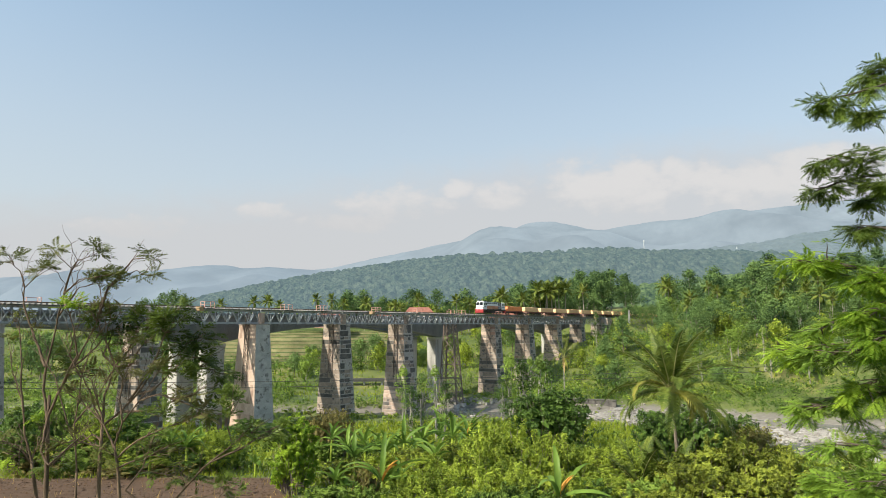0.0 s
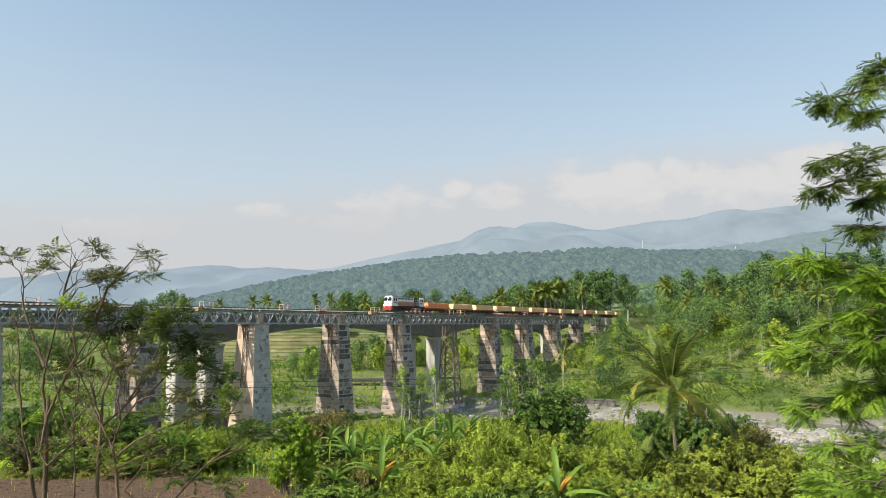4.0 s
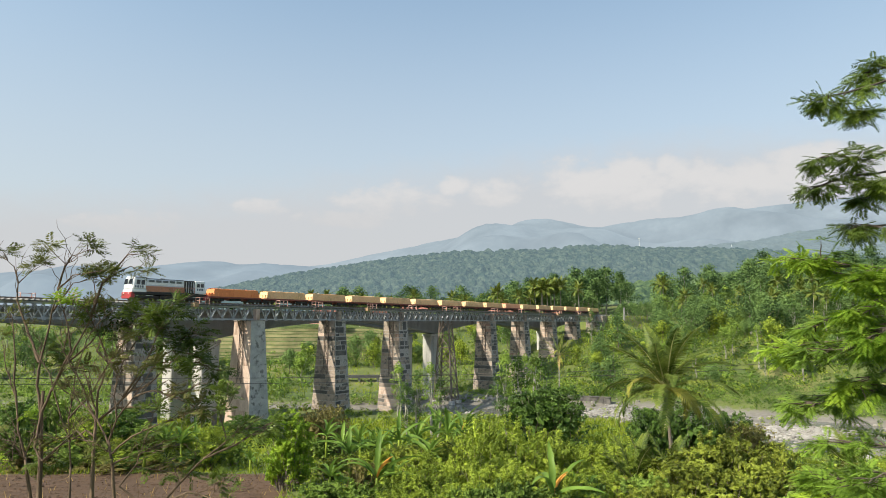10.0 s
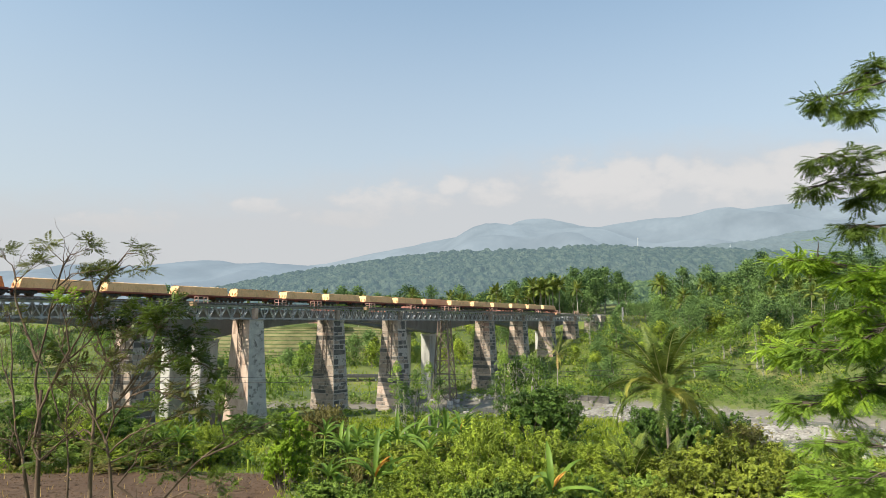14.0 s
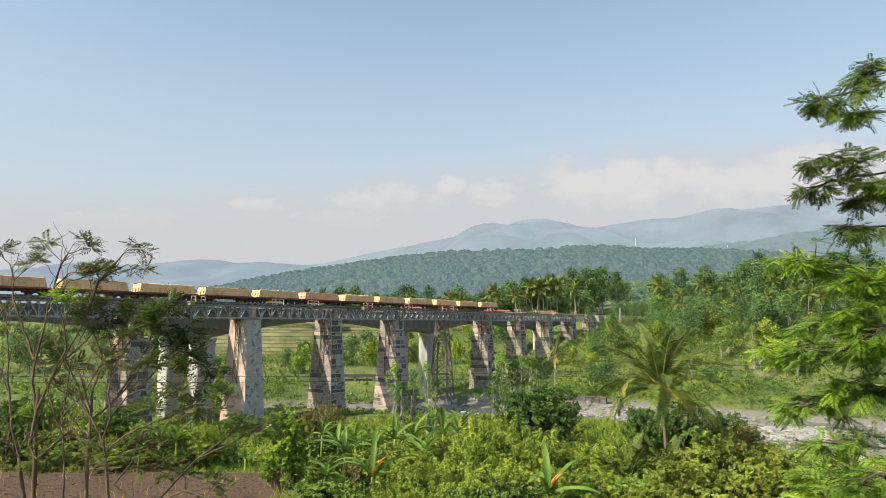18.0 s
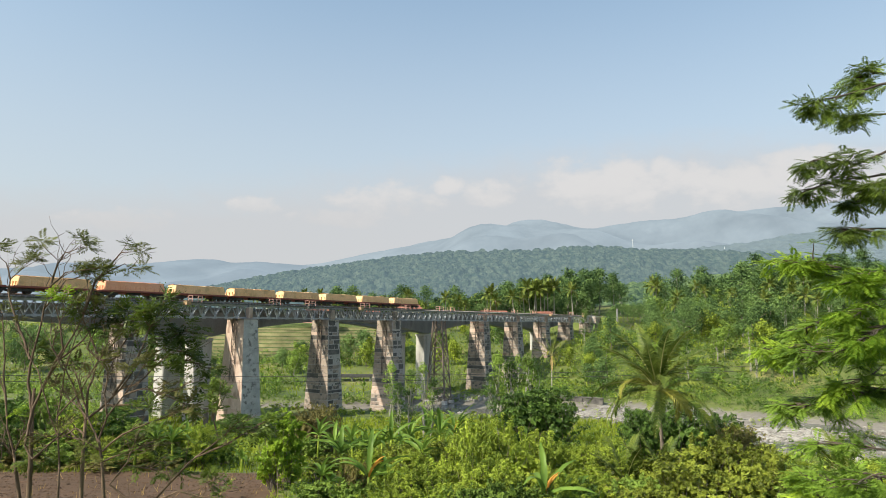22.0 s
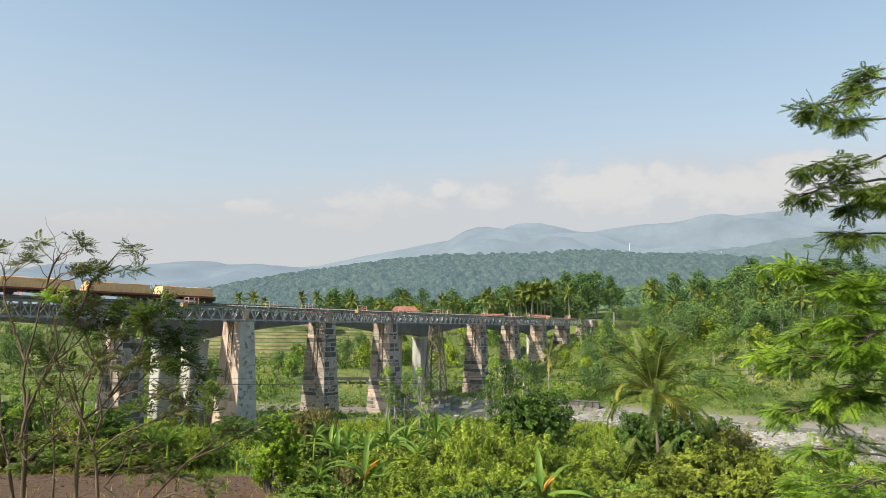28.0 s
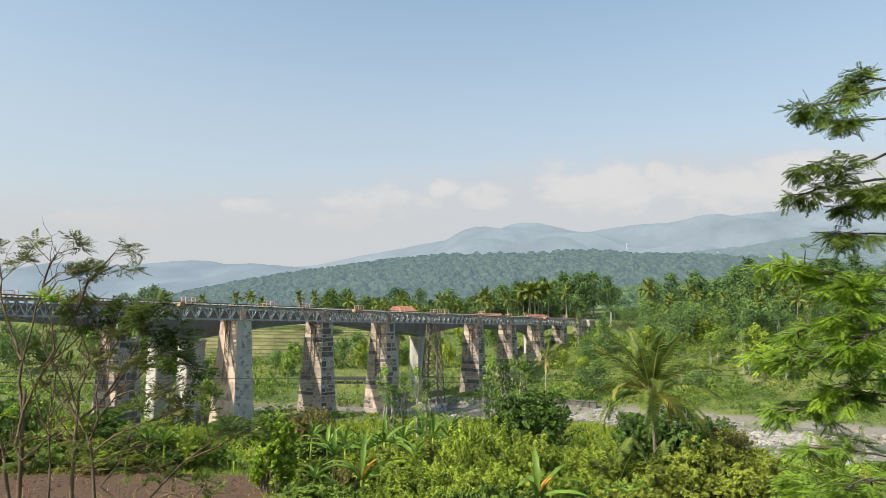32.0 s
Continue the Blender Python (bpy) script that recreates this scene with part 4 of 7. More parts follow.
# place of the locomotive's nose along the bridge, by seconds
RUN = [(0, 111.0), (3, 79.4), (6, 47.7), (9, 15.8), (13, -26.8), (17, -69.1), (21, -110.3), (25, -151.4), (28, -182.1), (31, -211.9), (32, -221.7)]


# ---- plants: materials ----
M["bark"] = surface("grey_brown_bark", (0.11, 0.085, 0.065), (0.21, 0.17, 0.135), 3.0, 0.9, bump=0.8, stretch_z=0.3)
M["bark_pale"] = surface("pale_bark", (0.26, 0.235, 0.20), (0.38, 0.35, 0.30), 3.0, 0.9, bump=0.6, stretch_z=0.3)
M["leaf_far"] = leafy("woodland_leaves", (0.024, 0.058, 0.024), (0.21, 0.315, 0.088), 0.18, 0.7, 0.5, 0.16)
M["leaf_mid"] = leafy("scrub_leaves", (0.018, 0.044, 0.010), (0.30, 0.42, 0.070), 0.20, 0.55, 0.45, 0.2)
M["leaf_bright"] = leafy("bright_scrub_leaves", (0.034, 0.070, 0.009), (0.45, 0.54, 0.066), 0.24, 0.5, 0.35)
M["leaf_olive"] = leafy("olive_glossy_leaves", (0.030, 0.044, 0.006), (0.37, 0.42, 0.060), 0.22, 0.35, 0.3)
M["leaf_dark"] = leafy("glossy_dark_leaves", (0.018, 0.040, 0.009), (0.135, 0.225, 0.042), 0.20, 0.35, 0.4)
M["leaf_feather"] = leafy("feathery_leaves", (0.022, 0.055, 0.008), (0.25, 0.38, 0.048), 0.30, 0.5, 0.3)
M["leaf_feather_dark"] = leafy("dark_feathery_leaves", (0.055, 0.075, 0.017), (0.187, 0.200, 0.047), 0.30, 0.5, 0.3)
M["leaf_feather_mid"] = leafy("sunlit_feathery_leaves", (0.045, 0.075, 0.015), (0.24, 0.33, 0.055), 0.32, 0.5, 0.3)
M["leaf_canopy"] = leafy("dark_canopy_leaves", (0.022, 0.042, 0.008), (0.17, 0.23, 0.040), 0.28, 0.4, 0.2)
M["bark_twig"] = surface("twig_bark", (0.066, 0.042, 0.025), (0.18, 0.122, 0.076), 3.0, 0.9, bump=0.6, stretch_z=0.3)
M["leaf_withered"] = leafy("withered_brown_leaves", (0.085, 0.070, 0.025), (0.31, 0.27, 0.085), 0.25, 0.7, 0.3)
M["bark_dark"] = surface("dark_twig_bark", (0.06, 0.045, 0.032), (0.12, 0.092, 0.07), 3.0, 0.9, bump=0.6, stretch_z=0.3)
M["leaf_brown"] = leafy("dull_brownish_leaves", (0.04, 0.045, 0.016), (0.16, 0.15, 0.05), 0.25, 0.6, 0.2)
# Young lime leaves, their colour also raised so chosen limbs look sunlit.
M["leaf_lime"] = leafy("fresh_lime_leaves", (0.08, 0.17, 0.014), (0.42, 0.56, 0.055), 0.40, 0.5, 0.2)
M["midrib"] = surface("pale_midrib", (0.30, 0.28, 0.10), (0.42, 0.38, 0.16), 2.0, 0.6)
M["palm"] = leafy("palm_leaflets", (0.036, 0.068, 0.012), (0.24, 0.28, 0.052), 0.25, 0.4, 0.3)
M["palm_gold"] = leafy("golden_palm_leaflets", (0.16, 0.16, 0.025), (0.38, 0.36, 0.07), 0.25, 0.4, 0.3)
M["palm_dry"] = leafy("dry_palm_leaflets", (0.330, 0.220, 0.076), (0.495, 0.360, 0.145), 0.25, 0.7, 0.3)
M["banana"] = leafy("banana_leaf", (0.045, 0.105, 0.016), (0.23, 0.34, 0.058), 0.35, 0.4, 0.6)
M["banana_dry"] = leafy("dry_banana_leaf", (0.605, 0.270, 0.043), (0.748, 0.400, 0.102), 0.30, 0.6, 0.6)
M["grass"] = leafy("grass_blades", (0.11, 0.17, 0.013), (0.34, 0.39, 0.040), 0.30, 0.6, 0.1)
M["rock"] = surface("river_rock", (0.13, 0.115, 0.098), (0.30, 0.275, 0.24), 1.2, 0.85, bump=0.5, vary=0.3)


def unit(v):
    return v / np.maximum(1e-9, np.linalg.norm(v, axis=-1, keepdims=True))


def kites(c, size, rng, aspect=0.42, up=0.6, out=None, droop=0.0):
    """Small folded leaves at the points c, which face up and outward: vertices and faces."""
    n = len(c)
    nr = rng.normal(size=(n, 3)) * 0.42
    nr[:, 2] += up * 0.75
    a = rng.normal(size=(n, 3)) * 0.9
    a[:, 2] -= droop
    if out is not None:
        nr += out
        a += out * 0.35
    nr = unit(nr)
    a = unit(a - nr * (a * nr).sum(1, keepdims=True))
    b = np.cross(nr, a)
    s = size.reshape(-1, 1)
    fold = nr * s * 0.10
    v = np.stack([c - a * s * 0.5, c + b * s * aspect * 0.5 + fold, c + a * s * 0.5, c - b * s * aspect * 0.5 + fold], 1).reshape(-1, 3)
    f = np.arange(4 * n).reshape(n, 4)
    return v, f


def join(chunks):
    vs, fs, k = [], [], 0
    for v, f in chunks:
        vs.append(v)
        fs.append(f + k)
        k += len(v)
    return np.concatenate(vs), np.concatenate(fs)


def clump_points(rng, centres, radii, per, flat=0.75):
    """Points spread on and inside uneven lumps."""
    pts, outs = [], []
    for c, r in zip(centres, radii):
        d_ = unit(rng.normal(size=(per, 3)))
        k = rng.uniform(0.45, 1.0, (per, 1)) ** 0.6
        d_[:, 2] *= flat
        pts.append(c + d_ * k * r)
        outs.append(d_)
    return np.concatenate(pts), np.concatenate(outs)


def wiggle(rng, p, q, n, amount):
    """A bent line from p to q."""
    p, q = Vector(p), Vector(q)
    L = (q - p).length
    pts = []
    for i in range(n + 1):
        t = i / n
        w = math.sin(math.pi * t) * amount * L
        pts.append(p.lerp(q, t) + Vector((rng.uniform(-1, 1), rng.uniform(-1, 1), rng.uniform(-0.6, 0.6))) * w * 0.5)
    return pts


def make_tree(seed, height, spread, clumps, per, leaf, mat, bark, bare=0.35, flat=0.75, name="tree", label="", m=None, group="", lean=0.03):
    """A broad tree: tapered trunk, limbs, a crown of leaf clumps."""
    rng, r = np.random.default_rng(seed), random.Random(seed)
    t = root(name, m if m is not None else pose(0, 0, 0), label, "tree", group)
    bm = bmesh.new()
    top = Vector((r.uniform(-lean, lean) * height, r.uniform(-lean, lean) * height, height * 0.72))
    r0 = height * 0.017 + 0.05
    trunk_pts = wiggle(r, (0, 0, -0.6), top, 6, 0.05)
    tube(bm, trunk_pts, [r0 * (1.35 if i == 0 else 1 - 0.13 * i) for i in range(7)], 7)
    cs, rs = [], []
    for i in range(clumps):
        ang = i * 2.39996 + r.uniform(-0.5, 0.5)
        f = r.random() ** 0.7
        z = height * (bare + (1 - bare) * r.random() ** 0.8)
        zz = (z / height - bare) / (1 - bare)
        w = spread * (math.sin(math.pi * min(1, zz * 0.80 + 0.20)) ** 0.7) * r.uniform(0.45, 1.12)
        cs.append((math.cos(ang) * w * f + top.x * zz, math.sin(ang) * w * f + top.y * zz, z))
        rs.append(spread * r.uniform(0.20, 0.40))
    limbs = 5
    for i in range(limbs):
        c = Vector(cs[int(i * clumps / limbs)])
        base = trunk_pts[2 + i % 4]
        pts = wiggle(r, base, c, 4, 0.12)
        tube(bm, pts, [r0 * 0.5 * (1 - 0.2 * k) for k in range(5)], 4)
    part("trunk", bm, bark, t, "tapering trunk with limbs")
    p, o = clump_points(rng, np.array(cs), rs, per, flat)
    v, f = kites(p, rng.uniform(0.7, 1.3, len(p)) * leaf, rng, 0.6, 0.7, o * 0.8, 0.1)
    raw("crown", v.tolist(), f.tolist(), mat, t, "uneven leafy crown")
    return t


def make_shrub(seed, height, spread, sprigs, per, leaf, mat, name="shrub", label="", aspect=0.42, droop=0.15, m=None, lumps=5, reach=0.5, fat=0.22):
    """A bush of many leafy sprigs round a few lumps, with dark gaps between them."""
    rng, r = np.random.default_rng(seed), random.Random(seed)
    t = root(name, m if m is not None else pose(0, 0, 0), label, "shrub")
    bm = bmesh.new()
    heads = [(r.uniform(-1, 1) * spread * 0.30, r.uniform(-1, 1) * spread * 0.30, height * r.uniform(0.38, 0.62), spread * r.uniform(0.26, 0.40)) for _ in range(lumps)]
    heads[0] = (0.0, 0.0, height * 0.60, spread * 0.32)
    pts, outs = [], []
    for i in range(sprigs):
        hx, hy, hz_, hr = heads[i % lumps]
        d_ = unit(rng.normal(size=3) + np.array([0, 0, 0.35]))
        if d_[2] < 0:
            d_[2] *= 0.8
        rz = (height - reach - hz_) if d_[2] > 0 else hz_
        c = np.array([hx, hy, hz_]) + d_ * np.array([hr, hr, max(0.3, rz)]) * rng.uniform(0.62, 1.0)
        way = unit(d_ + rng.normal(size=3) * 0.35 + np.array([0, 0, 0.35]))
        ln = reach * rng.uniform(0.6, 1.25)
        k = rng.uniform(0, 1, (per, 1))
        rad = unit(rng.normal(size=(per, 3)))
        rad -= way * (rad @ way)[:, None]
        pts.append(c + way * k * ln + rad * fat * rng.uniform(0.4, 1.0, (per, 1)) * (1.15 - 0.8 * k) + np.array([0, 0, -droop]) * k ** 2 * ln)
        outs.append(rad * 0.55 + way * 0.25 + d_ * 0.45)
        if i % 3 == 0:
            base = Vector((hx * 0.5 + r.uniform(-0.2, 0.2), hy * 0.5 + r.uniform(-0.2, 0.2), -0.3))
            tube(bm, wiggle(r, base, Vector(c + way * ln * 0.8), 3, 0.12), [0.035, 0.025, 0.012, 0.006], 3)
    part("branchwork", bm, M["bark"], t)
    p, o = np.concatenate(pts), np.concatenate(outs)
    p[:, 2] = np.maximum(p[:, 2], 0.05)
    outer = kites(p, rng.uniform(0.6, 1.35, len(p)) * leaf, rng, aspect, 0.35, o, droop)
    # outsized leaves added inside to block light and keep the heart of the bush dark
    q = p[::16] * np.array([0.66, 0.66, 0.72])
    v, f = join([outer, kites(q, rng.uniform(0.8, 1.4, len(q)) * leaf * 2.4, rng, 0.8, 0.2, o[::16])])
    raw("foliage", v.tolist(), f.tolist(), mat, t, "dense small leaves")
    return t


def frond_mesh(seed, length, pairs, leaflet, mat, arch=0.9, name="frond", parent=None, width=0.055, hang=0.5):
    """A feather palm leaf that starts at the origin along +x and arches down."""
    rng = np.random.default_rng(seed)
    n = 9
    t = np.linspace(0, 1, n)
    ang = arch * t ** 1.5
    step = length / (n - 1)
    x = np.concatenate([[0], np.cumsum(np.cos(ang[:-1]) * step)])
    z = np.concatenate([[0], np.cumsum(-np.sin(ang[:-1]) * step)])
    y = 0.05 * length * np.sin(t * 2 + rng.uniform(0, 6)) * t
    mid_ = np.stack([x, y, z], 1)
    k = np.linspace(0.14, 0.995, pairs) + rng.uniform(-0.006, 0.006, pairs)
    pos = np.stack([np.interp(k, t, mid_[:, i]) for i in range(3)], 1)
    a = np.interp(k, t, ang)
    along = np.stack([np.cos(a), np.zeros(pairs), -np.sin(a)], 1)
    upv = np.stack([np.sin(a), np.zeros(pairs), np.cos(a)], 1)
    ll = leaflet * (np.sin(np.clip(k * 1.02, 0, 1) * math.pi * 0.86 + 0.32) ** 0.8) * rng.uniform(0.85, 1.1, pairs)
    chunks = []
    for sgn in (-1, 1):
        side = np.zeros((pairs, 3))
        side[:, 1] = sgn
        d_ = unit(side * 0.82 + along * 0.55 + upv * rng.uniform(0.05, 0.4, (pairs, 1)))
        w = along * width * 0.5
        m1 = pos + d_ * ll[:, None] * 0.5
        d2 = d_.copy()
        d2[:, 2] -= hang + rng.uniform(0, 0.5, pairs)
        e = m1 + unit(d2) * ll[:, None] * 0.5
        v = np.stack([pos - w, pos + w, m1 + w * 0.9, m1 - w * 0.9, e + w * 0.15, e - w * 0.15], 1).reshape(-1, 3)
        b = np.arange(pairs)[:, None] * 6
        f = np.concatenate([b + np.array([[0, 1, 2, 3]]), b + np.array([[3, 2, 4, 5]])])
        chunks.append((v, f))
    rv = []
    for i in range(n):
        wdt = 0.045 * (1 - 0.8 * t[i]) * max(1, length / 4)
        rv += [mid_[i] + (0, wdt, 0), mid_[i] + (0, 0, -wdt), mid_[i] + (0, -wdt, 0)]
    rf = [[i * 3 + j, i * 3 + j + 1, i * 3 + j + 4, i * 3 + j + 3] for i in range(n - 1) for j in range(2)]
    chunks.append((np.array(rv), np.array(rf)))
    v, f = join(chunks)
    ob = raw(name, v.tolist(), f.tolist(), mat, parent)
    ob.data.materials.append(M["midrib"])
    for k in range(len(f) - len(rf), len(f)):
        ob.data.polygons[k].material_index = 1
    return ob


def make_palm(seed, trunk, length, fronds, pairs, m, label, leaflet=0.8, lean=(0.0, 0.0), dry=2, r0=0.16, width=0.055, low=-0.5, hang=0.5, arches=(0.55, 0.95, 1.35), gold=0, bark="bark_pale"):
    """A coconut palm: ringed trunk, feather fronds, nuts."""
    r = random.Random(seed)
    p = root("palm", m, label, "palm tree")
    bm = bmesh.new()
    pts = [Vector((lean[0] * (k / 8) ** 1.6, lean[1] * (k / 8) ** 1.6, -0.5 + (trunk + 0.5) * k / 8)) for k in range(9)]
    tube(bm, pts, [r0 * (1.5 if k == 0 else 1.05 - 0.04 * k + 0.04 * (k % 2)) for k in range(9)], 9)
    part("trunk", bm, M[bark], p, "ringed grey trunk")
    head = pts[-1]
    made = [frond_mesh(seed * 10 + k, length, pairs, leaflet, M["palm"], arches[k], "frond", p, width, hang) for k in range(3)]
    if gold:
        made.append(frond_mesh(seed * 10 + 7, length * 0.75, pairs, leaflet * 0.8, M["palm_gold"], 2.3, "frond", p, width, hang))
        made[3]["label"] = "yellowing frond curling down"
    if dry:
        dryf = frond_mesh(seed * 10 + 5, length * 0.8, pairs, leaflet, M["palm_dry"], 0.7, "dry_frond", p, width, 1.4)
        dryf["label"] = "dry brown frond hanging down"
    used_ = [False] * 4
    for i in range(fronds):
        f = i / max(1, fronds - 1)
        elev = 82 - (82 + 57 * -low) * f ** 0.9 + r.uniform(-6, 6)
        k = 0 if f < 0.35 else (1 if f < 0.7 else 2)
        if gold and i % gold == gold - 1 and f > 0.45:
            k = 3
        mm = pose(*head, 0, 0, i * 137.5 + r.uniform(-14, 14)) @ pose(0, 0, 0, 0, -elev, 0) @ pose(0.08, 0, 0, r.uniform(-25, 25))
        if used_[k]:
            again(made[k], mm, p)
        else:
            made[k].matrix_basis, used_[k] = mm, True
    for i in range(dry):
        mm = pose(*head, 0, 0, i * 150 - 100) @ pose(0, 0, 0, 0, 38 + 16 * i, 0)
        if i:
            again(dryf, mm, p)
        else:
            dryf.matrix_basis = mm
    for i in range(5):
        bm = bmesh.new()
        bmesh.ops.create_icosphere(bm, subdivisions=1, radius=0.15, matrix=pose(head.x + 0.3 * math.cos(i * 1.3), head.y + 0.3 * math.sin(i * 1.3), head.z - 0.3 - 0.1 * (i % 2)))
        part("coconut", bm, M["orange_box"], p)
    return p


def banana_leaf(seed, length, width, mat, parent, droop=1.0):
    rng = random.Random(seed)
    n = 10
    vs, fs = [], []
    x = z = 0.0
    for i in range(n + 1):
        t = i / n
        a = 0.15 + droop * t ** 1.4
        w = width * 0.5 * (max(0.03, math.sin(math.pi * (t * 0.86 + 0.13))) ** 0.6) * (1 if i else 0.15)
        tw = 0.15 * math.sin(3 * t + seed)
        for sgn in (-1, 0, 1):
            ww = w * (rng.uniform(0.72, 1.05) if sgn else 1)
            vs.append((x, sgn * ww, z + (0.16 * w / width if sgn else -0.05) + sgn * tw * w))
        x += math.cos(a) * length / n
        z -= math.sin(a) * length / n
    for i in range(n):
        for j in range(2):
            b = i * 3 + j
            fs.append((b, b + 3, b + 4, b + 1))
    return raw("leaf", vs, fs, mat, parent, smooth=True)


def make_banana(seed, height, leaves, m, label, dry=1):
    r = random.Random(seed)
    p = root("banana_plant", m, label, "banana plant")
    bm = bmesh.new()
    top = Vector((r.uniform(-0.15, 0.15), r.uniform(-0.15, 0.15), height * 0.55))
    tube(bm, [Vector((0, 0, -0.3)), top * 0.5, top], [0.15, 0.13, 0.08], 8)
    part("stem", bm, M["leaf_bright"], p, "sheathed green stem")
    a = banana_leaf(seed, height * 0.60, 0.42, M["banana"], p, 1.0)
    b = banana_leaf(seed + 1, height * 0.56, 0.40, M["banana"], p, 1.9)
    for i in range(leaves):
        f = i / leaves
        mm = pose(*top, 0, 0, i * 137.5 + r.uniform(-45, 45)) @ pose(0, 0, 0, r.uniform(-35, 35), -86 + 62 * f + r.uniform(-9, 9), 0)
        src = a if i % 2 == 0 else b
        if i < 2:
            src.matrix_basis = mm
        else:
            again(src, mm, p)
    for i in range(dry):
        c = banana_leaf(seed + 5 + i, height * 0.30, 0.24, M["banana_dry"], p, 0.9)
        c["label"] = "withered orange-yellow leaf"
        c.matrix_basis = pose(*top, 0, 0, r.uniform(180, 360)) @ pose(0, 0, 0, 0, r.uniform(-88, -72), 0)
    return p


def leaf_feather(rng, n_pairs, length, broad=0.075, pin=0.30):
    """A twice-feathered leaf along +x: its pinnae as slim kites. Returns (v, f)."""
    k = (np.arange(n_pairs) + 0.6 + rng.uniform(-0.2, 0.2, n_pairs)) / n_pairs
    vs = []
    for sgn in (-1, 1):
        base = np.stack([k * length, 0 * k, -0.22 * length * k ** 2], 1)
        pl = length * pin * np.sin(k * 2.3 + 0.55) ** 0.7 * rng.uniform(0.85, 1.15, n_pairs)
        d_ = unit(np.stack([0.85 + 0 * k, sgn + 0 * k, -0.35 + rng.uniform(-0.15, 0.15, n_pairs)], 1))
        al = np.array([[1.0, -0.6 * sgn, 0.0]])
        w = length * broad
        tip = base + d_ * pl[:, None]
        m_ = base + d_ * pl[:, None] * 0.45
        vs.append(np.stack([base, m_ + al * w, tip, m_ - al * w], 1))
    v = np.concatenate(vs).reshape(-1, 3)
    f = np.arange(len(v)).reshape(-1, 4)
    return v, f


def frames_of(d_, roll, rng):
    """Turning matrices that carry +x to the ways d_."""
    d_ = unit(d_)
    upv = np.tile([0.0, 0.0, 1.0], (len(d_), 1)) + rng.normal(size=d_.shape) * roll
    y = unit(np.cross(upv, d_))
    z = np.cross(d_, y)
    return np.stack([d_, y, z], 2)


def tufts(rng, ends, leaf_len, leaves, pairs, broad, pin, level, hang):
    """Fans of twice-feathered leaves at the ends of twigs, each (place, way)."""
    proto = [leaf_feather(rng, pairs, 1.0, broad, pin) for _ in range(3)]
    chunks = []
    for p, way in ends:
        n = max(3, int(leaves * rng.uniform(0.6, 1.3)))
        d_ = unit(rng.normal(size=(n, 3)) * np.array([1.0, 1.0, level]) + np.array(way) * 0.7 + np.array([0, 0, 0.1 - hang]))
        R_ = frames_of(d_, 0.1 + level * 0.45, rng)
        for j in range(n):
            v, f = proto[j % 3]
            chunks.append((np.array(p) + (v * leaf_len * rng.uniform(0.65, 1.15)) @ R_[j].T, f))
    return join(chunks)


SWAYING = []


